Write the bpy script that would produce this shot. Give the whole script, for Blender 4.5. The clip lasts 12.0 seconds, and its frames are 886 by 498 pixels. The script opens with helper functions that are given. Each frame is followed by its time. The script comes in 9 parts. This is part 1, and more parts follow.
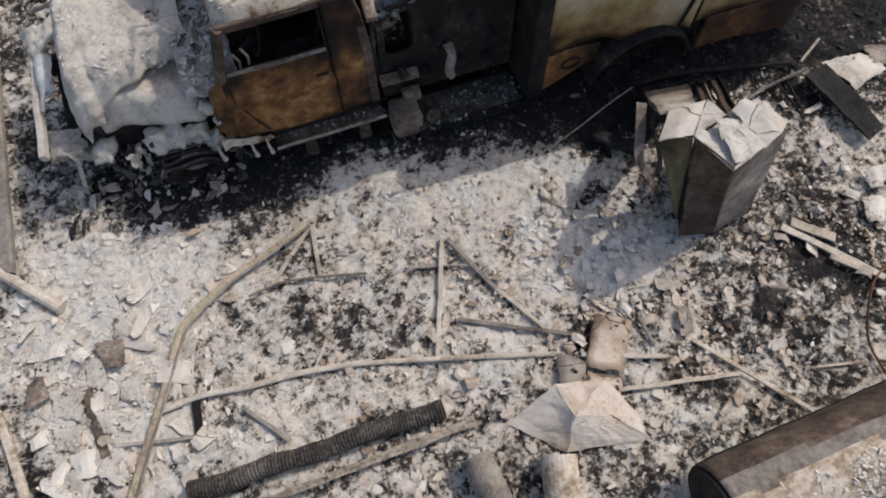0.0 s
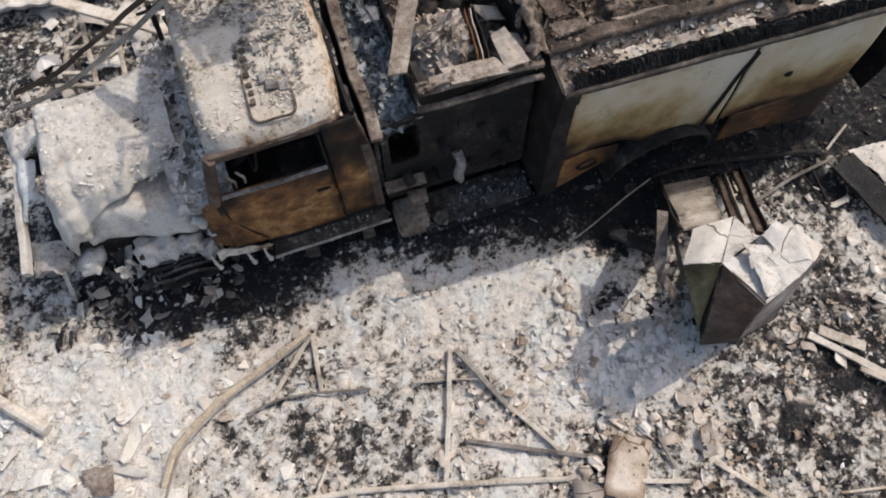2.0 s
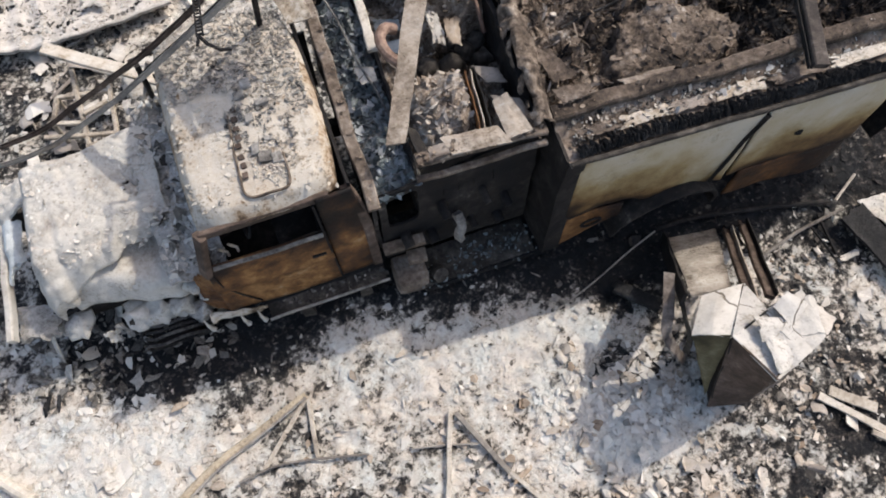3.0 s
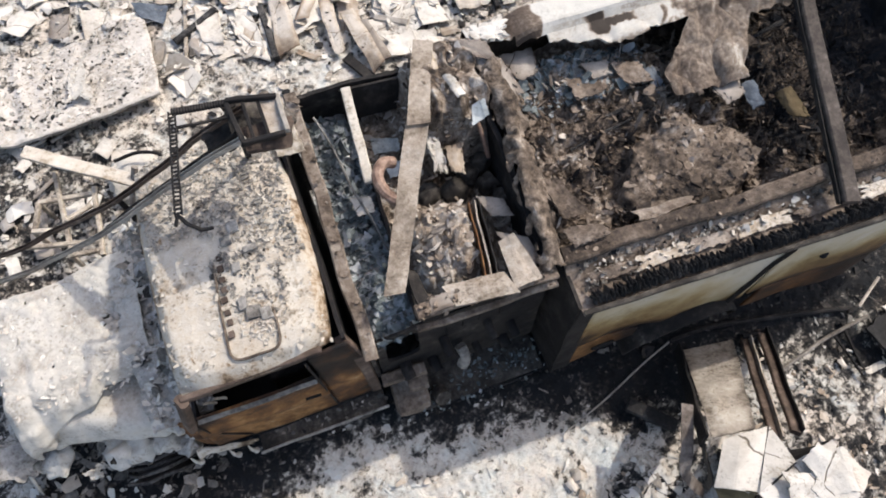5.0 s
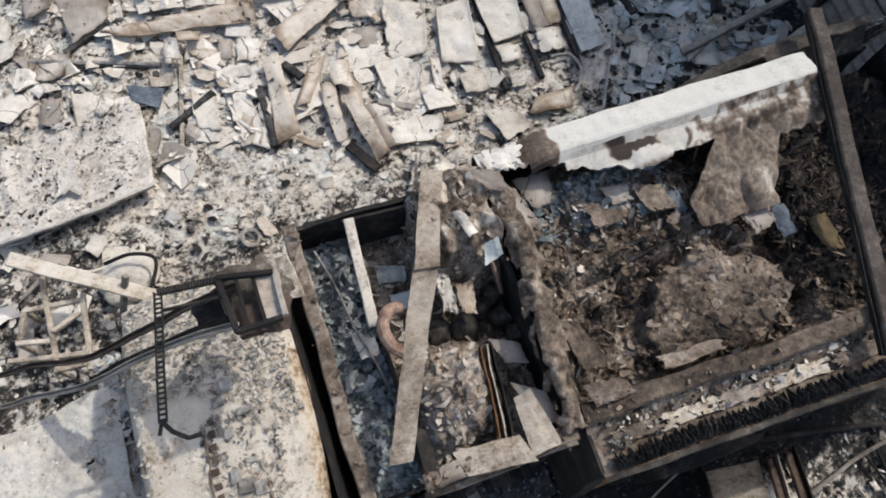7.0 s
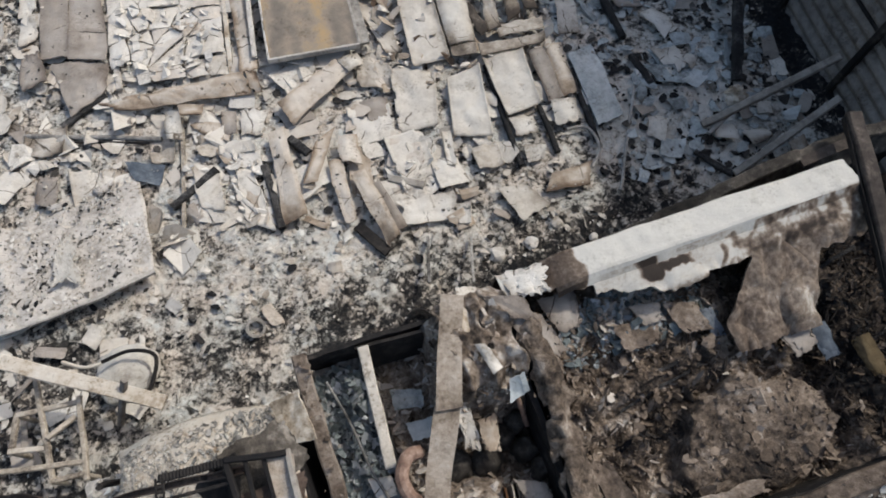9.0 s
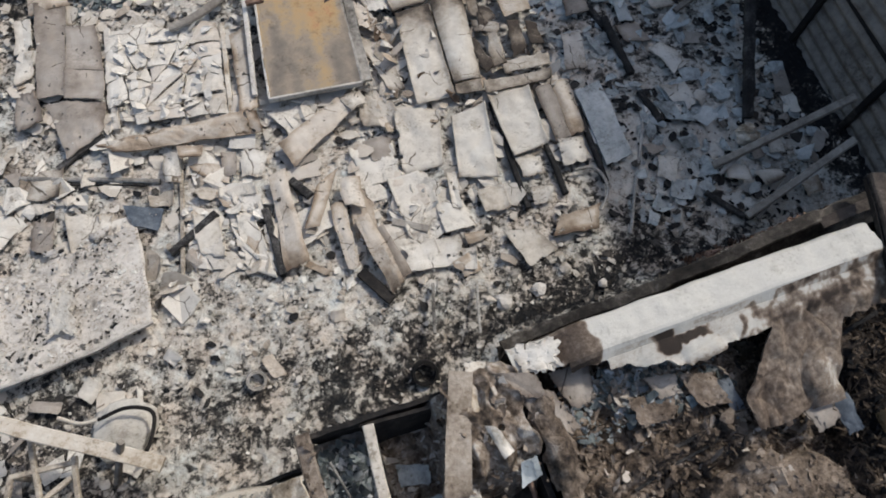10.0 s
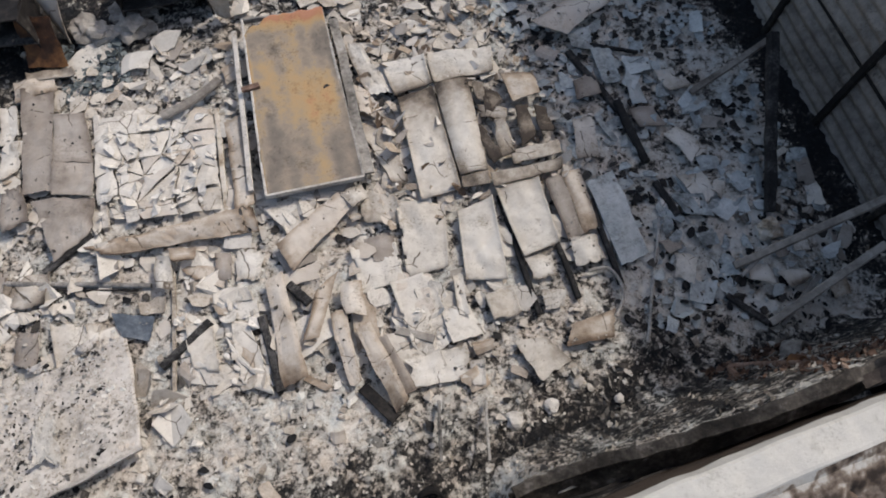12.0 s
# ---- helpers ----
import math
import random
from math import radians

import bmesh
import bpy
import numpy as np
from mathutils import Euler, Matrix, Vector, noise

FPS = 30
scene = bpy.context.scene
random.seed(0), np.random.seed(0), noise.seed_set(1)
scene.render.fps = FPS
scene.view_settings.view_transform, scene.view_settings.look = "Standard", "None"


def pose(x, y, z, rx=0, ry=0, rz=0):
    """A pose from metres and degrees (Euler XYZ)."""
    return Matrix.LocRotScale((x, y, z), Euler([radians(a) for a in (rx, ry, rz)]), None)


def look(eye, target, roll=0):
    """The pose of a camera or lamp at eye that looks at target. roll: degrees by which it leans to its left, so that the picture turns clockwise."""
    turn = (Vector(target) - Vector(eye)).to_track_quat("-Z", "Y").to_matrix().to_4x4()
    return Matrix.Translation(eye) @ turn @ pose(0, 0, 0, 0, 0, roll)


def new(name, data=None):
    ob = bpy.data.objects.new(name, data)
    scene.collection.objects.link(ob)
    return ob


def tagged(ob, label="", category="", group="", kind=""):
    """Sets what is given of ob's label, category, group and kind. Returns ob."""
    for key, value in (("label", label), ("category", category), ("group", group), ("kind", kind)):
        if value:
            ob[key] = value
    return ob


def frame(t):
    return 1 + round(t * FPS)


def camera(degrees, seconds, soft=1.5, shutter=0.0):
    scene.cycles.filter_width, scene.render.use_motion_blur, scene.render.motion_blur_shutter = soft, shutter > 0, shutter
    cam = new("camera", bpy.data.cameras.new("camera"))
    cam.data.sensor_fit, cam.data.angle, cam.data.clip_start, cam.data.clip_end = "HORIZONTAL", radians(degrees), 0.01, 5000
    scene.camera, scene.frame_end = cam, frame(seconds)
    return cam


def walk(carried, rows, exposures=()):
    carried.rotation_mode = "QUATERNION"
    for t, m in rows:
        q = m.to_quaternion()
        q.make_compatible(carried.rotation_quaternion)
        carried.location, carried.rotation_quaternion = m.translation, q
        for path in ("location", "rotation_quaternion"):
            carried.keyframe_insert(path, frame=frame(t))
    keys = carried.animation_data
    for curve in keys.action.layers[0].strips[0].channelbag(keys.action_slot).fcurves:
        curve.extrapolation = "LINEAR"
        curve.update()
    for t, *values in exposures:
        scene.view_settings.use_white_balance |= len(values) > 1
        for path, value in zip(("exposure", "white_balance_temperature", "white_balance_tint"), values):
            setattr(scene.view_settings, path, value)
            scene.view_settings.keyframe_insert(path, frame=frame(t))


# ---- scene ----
cam = camera(70.0, 12.0, soft=1.85)
PATH = [
    (0, (-0.168, -3.053, 7.189), (0.1, -2.421, 5.311), 2.9),
    (0.5, (-0.082, -2.736, 7.205), (0.185, -2.107, 5.325), 3.0),
    (1, (0.04, -2.386, 7.222), (0.303, -1.763, 5.34), 2.9),
    (1.5, (0.12, -2.073, 7.228), (0.385, -1.45, 5.346), 3.0),
    (2, (0.21, -1.72, 7.24), (0.477, -1.1, 5.357), 3.2),
    (2.5, (0.313, -1.405, 7.255), (0.582, -0.787, 5.372), 3.4),
    (3, (0.432, -1.079, 7.262), (0.705, -0.456, 5.382), 3.5),
    (5, (0.855, 0.103, 7.291), (1.136, 0.755, 5.421), 3.0),
    (5.5, (0.956, 0.379, 7.301), (1.239, 1.037, 5.434), 3.0),
    (6, (1.066, 0.67, 7.302), (1.35, 1.337, 5.438), 2.8),
    (6.5, (1.132, 0.946, 7.308), (1.42, 1.623, 5.448), 2.8),
    (7, (1.203, 1.255, 7.329), (1.491, 1.935, 5.471), 2.8),
    (9, (1.396, 2.276, 7.368), (1.695, 2.979, 5.52), 2.8),
    (9.5, (1.465, 2.555, 7.386), (1.765, 3.26, 5.538), 2.8),
    (10, (1.551, 2.851, 7.397), (1.849, 3.559, 5.55), 2.5),
    (10.5, (1.63, 3.151, 7.427), (1.927, 3.86, 5.581), 2.4),
    (11, (1.715, 3.489, 7.457), (2.016, 4.199, 5.611), 2.6),
    (11.5, (1.825, 3.805, 7.487), (2.126, 4.517, 5.643), 2.5),
    (12, (1.987, 4.133, 7.493), (2.28, 4.853, 5.65), 1.7),
]
walk(cam, [(t, look(eye, target, roll)) for t, eye, target, roll in PATH], exposures=[(0.0, -0.48, 6580.0, 12.5), (1.5, -0.21, 6580.0, 12.0), (3.0, 0.07, 6500.0, 11.0), (5.0, 0.24, 6470.0, 10.5), (6.0, 0.15, 6400.0, 9.5), (7.0, -0.1, 6330.0, 8.0), (9.5, -0.42, 6320.0, 7.5), (12.0, -0.47, 6420.0, 10.5)])

# ---- light ----
world = bpy.data.worlds.new("sky")
scene.world = world
world.use_nodes = True
SUN_WAY = Vector((0.82, 0.3, 1.0)).normalized()
sky = world.node_tree.nodes.new("ShaderNodeTexSky")
sky.sky_type = "NISHITA"
sky.sun_disc = False
sky.dust_density = 2.8
sky.ozone_density = 0.0
sky.sun_elevation = math.asin(SUN_WAY.z)
sky.sun_rotation = math.atan2(SUN_WAY.x, SUN_WAY.y)
back = world.node_tree.nodes["Background"]
back.inputs["Strength"].default_value = 0.225
world.node_tree.links.new(sky.outputs["Color"], back.inputs["Color"])
sun = new("sun", bpy.data.lights.new("sun", "SUN"))
sun.data.energy = 2.95
sun.data.angle = radians(0.9)
sun.data.color = (1.0, 0.95, 0.875)
sun.rotation_euler = SUN_WAY.to_track_quat("Z", "Y").to_euler()
sun.location = (6, 4, 20)


# ---- materials ----
def surf(name, ramp, big=1.2, small=12.0, mix=0.45, rough=0.9, bump=0.4, metal=0.0, tone=False, cells=0.0, spread=1.0, rand=0.0, fine=60.0, tint=0.0, speck=0.0, crack=0.0):
    """A weathered surface: a colour ramp driven by noise at two scales (or by the tone laid on the mesh), with relief."""
    m = bpy.data.materials.new(name)
    m.use_nodes = True
    nt = m.node_tree
    add, link = nt.nodes.new, nt.links.new
    bsdf = nt.nodes["Principled BSDF"]
    place = add("ShaderNodeNewGeometry")

    def noise_at(scale, detail, rough_=0.6):
        n = add("ShaderNodeTexNoise")
        n.inputs["Scale"].default_value, n.inputs["Detail"].default_value, n.inputs["Roughness"].default_value = scale, detail, rough_
        link(place.outputs["Position"], n.inputs["Vector"])
        return n.outputs["Fac"]

    def maths(op, a, b):
        n = add("ShaderNodeMath")
        n.operation = op
        for k, v in enumerate((a, b)):
            if isinstance(v, (int, float)):
                n.inputs[k].default_value = v
            else:
                link(v, n.inputs[k])
        return n.outputs[0]

    coarse, grain = noise_at(big, 5.0), noise_at(small, 6.0, 0.7)
    if tone:
        at = add("ShaderNodeAttribute")
        at.attribute_name = "tone"
        fac = maths("ADD", at.outputs["Fac"], maths("MULTIPLY", maths("SUBTRACT", grain, 0.5), 1.6 * mix))
        fac = maths("ADD", fac, maths("MULTIPLY", maths("SUBTRACT", coarse, 0.5), 0.5 * mix))
    else:
        fac = maths("ADD", maths("MULTIPLY", coarse, 1.0 - mix), maths("MULTIPLY", grain, mix))
        fac = maths("ADD", maths("MULTIPLY", maths("SUBTRACT", fac, 0.5), 2.2 * spread), 0.5)
    relief = maths("ADD", maths("MULTIPLY", grain, 1.0), maths("MULTIPLY", noise_at(fine, 3.0), 0.5))
    if cells:
        for scale, weight in ((7.0, 0.8), (17.0, 1.0), (41.0, 0.6)):
            v = add("ShaderNodeTexVoronoi")
            v.inputs["Scale"].default_value = scale
            warp = add("ShaderNodeVectorMath")
            warp.operation = "ADD"
            wn = add("ShaderNodeTexNoise")
            wn.inputs["Scale"].default_value = scale * 0.9
            half = add("ShaderNodeVectorMath")
            half.operation = "SCALE"
            half.inputs["Scale"].default_value = 0.9 / scale
            link(place.outputs["Position"], wn.inputs["Vector"])
            link(wn.outputs["Color"], half.inputs[0])
            link(place.outputs["Position"], warp.inputs[0])
            link(half.outputs[0], warp.inputs[1])
            link(warp.outputs[0], v.inputs["Vector"])
            sep = add("ShaderNodeSeparateColor")
            link(v.outputs["Color"], sep.inputs[0])
            fac = maths("ADD", fac, maths("MULTIPLY", maths("SUBTRACT", sep.outputs[0], 0.5), cells * weight))
            relief = maths("ADD", relief, maths("MULTIPLY", sep.outputs[1], 0.7 * weight))
    if rand:
        info = add("ShaderNodeObjectInfo")
        fac = maths("ADD", fac, maths("MULTIPLY", maths("SUBTRACT", info.outputs["Random"], 0.5), rand))
    cr = add("ShaderNodeValToRGB")
    els = cr.color_ramp.elements
    while len(els) < len(ramp):
        els.new(0.5)
    for e, (pos, col) in zip(els, ramp):
        e.position, e.color = pos, (*col, 1.0)
    link(fac, cr.inputs["Fac"])
    colour = cr.outputs["Color"]
    if tint:
        hue = add("ShaderNodeValToRGB")
        hue.color_ramp.elements[0].position, hue.color_ramp.elements[0].color = 0.38, (1 - tint, 1.0, 1 + 0.4 * tint, 1)
        hue.color_ramp.elements[1].position, hue.color_ramp.elements[1].color = 0.62, (1 + 0.8 * tint, 1.0, 1 - 0.8 * tint, 1)
        link(noise_at(1.7, 5.0, 0.7), hue.inputs["Fac"])
        mixed = add("ShaderNodeMix")
        mixed.data_type, mixed.blend_type = "RGBA", "MULTIPLY"
        mixed.inputs[0].default_value = 1.0
        link(colour, mixed.inputs[6])
        link(hue.outputs["Color"], mixed.inputs[7])
        colour = mixed.outputs[2]
    if speck:
        # small dark crumbs and a few larger smudges
        for scale, lo, hi in ((34.0, 0.56, 0.64), (6.5, 0.54, 0.72)):
            dirt = add("ShaderNodeValToRGB")
            dirt.color_ramp.elements[0].position, dirt.color_ramp.elements[0].color = lo, (1, 1, 1, 1)
            dirt.color_ramp.elements[1].position, dirt.color_ramp.elements[1].color = hi, (1 - speck, 1 - 1.06 * speck, 1 - 1.14 * speck, 1)
            link(maths("ADD", noise_at(scale, 4.0, 0.65), maths("MULTIPLY", maths("SUBTRACT", noise_at(2.7, 3.0), 0.56), 0.55)), dirt.inputs["Fac"])
            mixed = add("ShaderNodeMix")
            mixed.data_type, mixed.blend_type = "RGBA", "MULTIPLY"
            mixed.inputs[0].default_value = 1.0
            link(colour, mixed.inputs[6])
            link(dirt.outputs["Color"], mixed.inputs[7])
            colour = mixed.outputs[2]
    if crack:
        # thin dark cracks in patches
        warp = add("ShaderNodeVectorMath")
        warp.operation = "ADD"
        wn = add("ShaderNodeTexNoise")
        wn.inputs["Scale"].default_value = 6.0
        half = add("ShaderNodeVectorMath")
        half.operation = "SCALE"
        half.inputs["Scale"].default_value = 0.07
        link(place.outputs["Position"], wn.inputs["Vector"])
        link(wn.outputs["Color"], half.inputs[0])
        link(place.outputs["Position"], warp.inputs[0])
        link(half.outputs[0], warp.inputs[1])
        v = add("ShaderNodeTexVoronoi")
        v.feature = "DISTANCE_TO_EDGE"
        v.inputs["Scale"].default_value = crack
        link(warp.outputs[0], v.inputs["Vector"])
        gap = maths("ADD", v.outputs["Distance"], maths("MAXIMUM", maths("MULTIPLY", maths("SUBTRACT", noise_at(1.9, 3.0), 0.46), 0.5), 0.0))
        seam = add("ShaderNodeValToRGB")
        seam.color_ramp.elements[0].position, seam.color_ramp.elements[0].color = 0.002 * crack, (0.2, 0.17, 0.14, 1)
        seam.color_ramp.elements[1].position, seam.color_ramp.elements[1].color = 0.007 * crack, (1, 1, 1, 1)
        link(gap, seam.inputs["Fac"])
        mixed = add("ShaderNodeMix")
        mixed.data_type, mixed.blend_type = "RGBA", "MULTIPLY"
        mixed.inputs[0].default_value = 1.0
        link(colour, mixed.inputs[6])
        link(seam.outputs["Color"], mixed.inputs[7])
        colour = mixed.outputs[2]
        grey = add("ShaderNodeRGBToBW")
        link(seam.outputs["Color"], grey.inputs[0])
        relief = maths("ADD", relief, maths("MULTIPLY", grey.outputs[0], 1.2))
    link(colour, bsdf.inputs["Base Color"])
    rr = maths("ADD", maths("MULTIPLY", grain, 0.25), rough - 0.12)
    link(rr, bsdf.inputs["Roughness"])
    bsdf.inputs["Metallic"].default_value = metal
    bsdf.inputs["Specular IOR Level"].default_value = 0.25
    bp = add("ShaderNodeBump")
    bp.inputs["Strength"].default_value = bump
    bp.inputs["Distance"].default_value = 0.02
    link(relief, bp.inputs["Height"])
    link(bp.outputs["Normal"], bsdf.inputs["Normal"])
    return m


CHAR, SOOT, GREY, CREAM, WHITE = (0.012, 0.012, 0.013), (0.055, 0.048, 0.042), (0.22, 0.2, 0.175), (0.5, 0.447, 0.383), (0.64, 0.607, 0.552)
M_ground = surf("ash_ground", [(0.06, CHAR), (0.28, SOOT), (0.43, GREY), (0.53, CREAM), (0.88, WHITE)], big=5, small=17, mix=0.95, tone=True, cells=0.26, bump=1.0, tint=0.06, speck=0.4)
M_flake = surf("ash_flakes", [(0.05, CHAR), (0.25, SOOT), (0.45, GREY), (0.66, CREAM), (0.95, WHITE)], small=22, mix=0.3, tone=True, bump=0.5, tint=0.05)
BED_RAMP = [(0.05, CHAR), (0.26, (0.036, 0.027, 0.02)), (0.48, (0.125, 0.094, 0.069)), (0.7, (0.26, 0.207, 0.16)), (0.98, (0.5, 0.45, 0.39))]
M_bed = surf("brown_ash", BED_RAMP, small=14, mix=0.6, tone=True, cells=0.16, bump=1.0)
M_bedflake = surf("brown_flakes", BED_RAMP, small=22, mix=0.4, tone=True, bump=0.6)
M_rooftop = surf("cream_roof_paint", [(0.0, (0.025, 0.016, 0.01)), (0.14, (0.1, 0.066, 0.04)), (0.28, (0.29, 0.21, 0.135)), (0.42, (0.44, 0.375, 0.295)), (0.7, (0.49, 0.445, 0.375)), (1.0, (0.55, 0.51, 0.445))], big=2.0, small=16, mix=0.55, tone=True, bump=0.5, speck=0.45)
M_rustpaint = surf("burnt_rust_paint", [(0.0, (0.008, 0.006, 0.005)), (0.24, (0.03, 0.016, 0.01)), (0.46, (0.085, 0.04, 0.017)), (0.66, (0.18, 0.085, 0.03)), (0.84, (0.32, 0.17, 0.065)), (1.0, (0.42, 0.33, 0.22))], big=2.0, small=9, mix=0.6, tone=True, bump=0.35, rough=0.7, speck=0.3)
M_paleside = surf("scorched_cream_side", [(0.0, (0.01, 0.007, 0.006)), (0.18, (0.05, 0.027, 0.012)), (0.36, (0.17, 0.1, 0.038)), (0.54, (0.31, 0.225, 0.105)), (0.74, (0.44, 0.365, 0.24)), (1.0, (0.52, 0.465, 0.37))], big=1.4, small=5, mix=0.36, tone=True, bump=0.2, rough=0.7, speck=0.2)
M_blueflake = surf("blue_grey_ash", [(0.05, (0.02, 0.021, 0.024)), (0.3, (0.078, 0.09, 0.09)), (0.52, (0.185, 0.21, 0.205)), (0.75, (0.34, 0.35, 0.35)), (0.98, (0.5, 0.5, 0.49))], small=20, mix=0.4, tone=True, bump=0.6)
M_tansheet = surf("scorched_tan_sheet", [(0.05, (0.035, 0.024, 0.017)), (0.27, (0.15, 0.105, 0.072)), (0.45, (0.34, 0.27, 0.2)), (0.64, (0.52, 0.455, 0.38)), (0.95, (0.62, 0.575, 0.51))], big=2.0, small=10, mix=0.26, tone=True, bump=0.3, rand=0.26, speck=0.26, crack=1.5)
M_palesheet = surf("ashen_sheet", [(0.02, (0.06, 0.047, 0.037)), (0.2, (0.23, 0.19, 0.148)), (0.4, (0.45, 0.4, 0.335)), (0.62, (0.6, 0.555, 0.485)), (0.95, (0.69, 0.655, 0.595))], big=2.0, small=12, mix=0.28, tone=True, bump=0.35, rand=0.22, speck=0.28, crack=1.5)
M_crackwhite = surf("cracked_white_skin", [(0.02, (0.09, 0.075, 0.06)), (0.22, (0.3, 0.265, 0.22)), (0.42, (0.45, 0.41, 0.35)), (0.62, (0.54, 0.5, 0.44)), (0.95, (0.6, 0.565, 0.51))], big=2.0, small=14, mix=0.25, tone=True, bump=0.35, speck=0.3, crack=2.0)
M_panel = surf("ash_speckled_panel", [(0.02, (0.03, 0.025, 0.022)), (0.3, (0.13, 0.107, 0.086)), (0.5, (0.29, 0.25, 0.205)), (0.75, (0.42, 0.375, 0.315)), (0.95, (0.52, 0.48, 0.42))], big=2.6, small=16, mix=0.6, tone=True, bump=0.5, speck=0.5)
M_olive = surf("olive_scorched_paint", [(0.02, (0.03, 0.025, 0.012)), (0.35, (0.06, 0.05, 0.026)), (0.65, (0.13, 0.112, 0.062)), (0.95, (0.26, 0.235, 0.155))], big=3.0, small=12, mix=0.4, tone=True, bump=0.3)
M_smokesheet = surf("smoked_sheet", [(0.02, (0.04, 0.031, 0.025)), (0.3, (0.15, 0.12, 0.097)), (0.55, (0.29, 0.25, 0.21)), (0.95, (0.45, 0.405, 0.355))], big=2.0, small=10, mix=0.26, tone=True, bump=0.3, rand=0.25, speck=0.22, crack=1.3)
M_rust = surf("burnt_rust", [(0.12, (0.012, 0.008, 0.006)), (0.36, (0.045, 0.022, 0.013)), (0.56, (0.12, 0.055, 0.022)), (0.74, (0.22, 0.115, 0.045)), (0.95, (0.36, 0.25, 0.15))], big=1.7, small=8, mix=0.35, bump=0.35, rough=0.8)
M_plank = surf("ash_brown_plank", [(0.08, (0.09, 0.066, 0.048)), (0.36, (0.23, 0.185, 0.14)), (0.6, (0.36, 0.305, 0.245)), (0.92, (0.48, 0.43, 0.37))], big=3.0, small=18, bump=0.5, rand=0.2, speck=0.4)
M_coat = surf("white_gelcoat_burnt", [(0.0, (0.03, 0.021, 0.015)), (0.2, (0.1, 0.072, 0.052)), (0.4, (0.22, 0.175, 0.135)), (0.54, (0.42, 0.38, 0.325)), (0.68, (0.48, 0.455, 0.405)), (1.0, (0.545, 0.52, 0.465))], big=2.5, small=28, mix=0.4, tone=True, bump=0.25, rough=0.65, speck=0.15)
M_cabinet = surf("smoked_cabinet_paint", [(0.1, (0.03, 0.023, 0.019)), (0.36, (0.11, 0.088, 0.073)), (0.6, (0.22, 0.187, 0.163)), (0.92, (0.4, 0.36, 0.32))], big=1.5, small=8, bump=0.35, rough=0.65, spread=1.3, speck=0.3)
M_brownsteel = surf("burnt_brown_steel", [(0.1, (0.018, 0.013, 0.01)), (0.42, (0.058, 0.04, 0.03)), (0.68, (0.125, 0.09, 0.07)), (0.94, (0.25, 0.2, 0.165))], big=2.2, small=10, bump=0.4, rough=0.75, speck=0.25)
M_beam = surf("dusty_dark_beam", [(0.1, (0.014, 0.011, 0.009)), (0.42, (0.038, 0.029, 0.024)), (0.68, (0.085, 0.068, 0.056)), (0.94, (0.2, 0.17, 0.145))], big=2.2, small=14, mix=0.55, bump=0.4, rough=0.75, speck=0.3)
M_dark = surf("sooty_steel", [(0.2, (0.005, 0.005, 0.006)), (0.52, (0.013, 0.011, 0.01)), (0.74, (0.04, 0.034, 0.029)), (0.96, (0.17, 0.15, 0.13))], big=2.0, small=10, bump=0.4, rough=0.8)
M_fibre = surf("melted_fibreglass", [(0.05, (0.17, 0.145, 0.12)), (0.26, (0.38, 0.34, 0.29)), (0.5, (0.5, 0.465, 0.405)), (0.85, (0.57, 0.535, 0.48))], big=2.5, small=16, bump=0.6, speck=0.28)
M_steelash = surf("ash_dusted_steel", [(0.1, (0.05, 0.046, 0.042)), (0.4, (0.2, 0.185, 0.165)), (0.65, (0.36, 0.335, 0.3)), (0.95, (0.55, 0.52, 0.48))], big=2.5, small=14, bump=0.35, rough=0.8, rand=0.3, speck=0.35)
M_tan = surf("tan_scorched_board", [(0.1, (0.1, 0.07, 0.045)), (0.32, (0.32, 0.255, 0.18)), (0.52, (0.52, 0.455, 0.37)), (0.85, (0.62, 0.58, 0.51))], big=3.0, small=14, bump=0.3, rand=0.25, speck=0.4)
M_sheet = surf("ashen_white_sheet", [(0.05, (0.1, 0.085, 0.07)), (0.25, (0.34, 0.305, 0.26)), (0.5, (0.53, 0.485, 0.43)), (0.9, (0.63, 0.6, 0.55))], big=2.6, small=13, bump=0.35, rand=0.22, speck=0.5)
M_blue = surf("blue_grey_metal", [(0.1, (0.14, 0.15, 0.146)), (0.5, (0.42, 0.44, 0.425)), (0.9, (0.6, 0.61, 0.585))], big=2.0, small=14, bump=0.3, rand=0.4, speck=0.3)
M_door = surf("rusted_door_skin", [(0.0, (0.1, 0.085, 0.072)), (0.3, (0.2, 0.168, 0.135)), (0.46, (0.29, 0.235, 0.175)), (0.6, (0.38, 0.27, 0.15)), (0.74, (0.42, 0.27, 0.13)), (0.88, (0.4, 0.19, 0.1)), (1.0, (0.42, 0.2, 0.12))], big=1.2, small=6, mix=0.4, tone=True, bump=0.25, rough=0.75, speck=0.3)
M_char = surf("charred_timber", [(0.15, (0.008, 0.008, 0.008)), (0.55, (0.026, 0.024, 0.023)), (0.9, (0.12, 0.112, 0.105))], big=4, small=30, bump=0.8, rough=0.85, rand=0.25)
M_stick = surf("ash_coated_timber", [(0.1, (0.13, 0.105, 0.082)), (0.45, (0.4, 0.345, 0.275)), (0.9, (0.61, 0.555, 0.475))], big=4, small=26, bump=0.5, rand=0.4, speck=0.35)
M_rustflake = surf("rust_scraps", [(0.05, (0.02, 0.011, 0.008)), (0.35, (0.05, 0.028, 0.02)), (0.6, (0.12, 0.072, 0.05)), (0.95, (0.26, 0.19, 0.145))], small=20, mix=0.4, tone=True, bump=0.6)
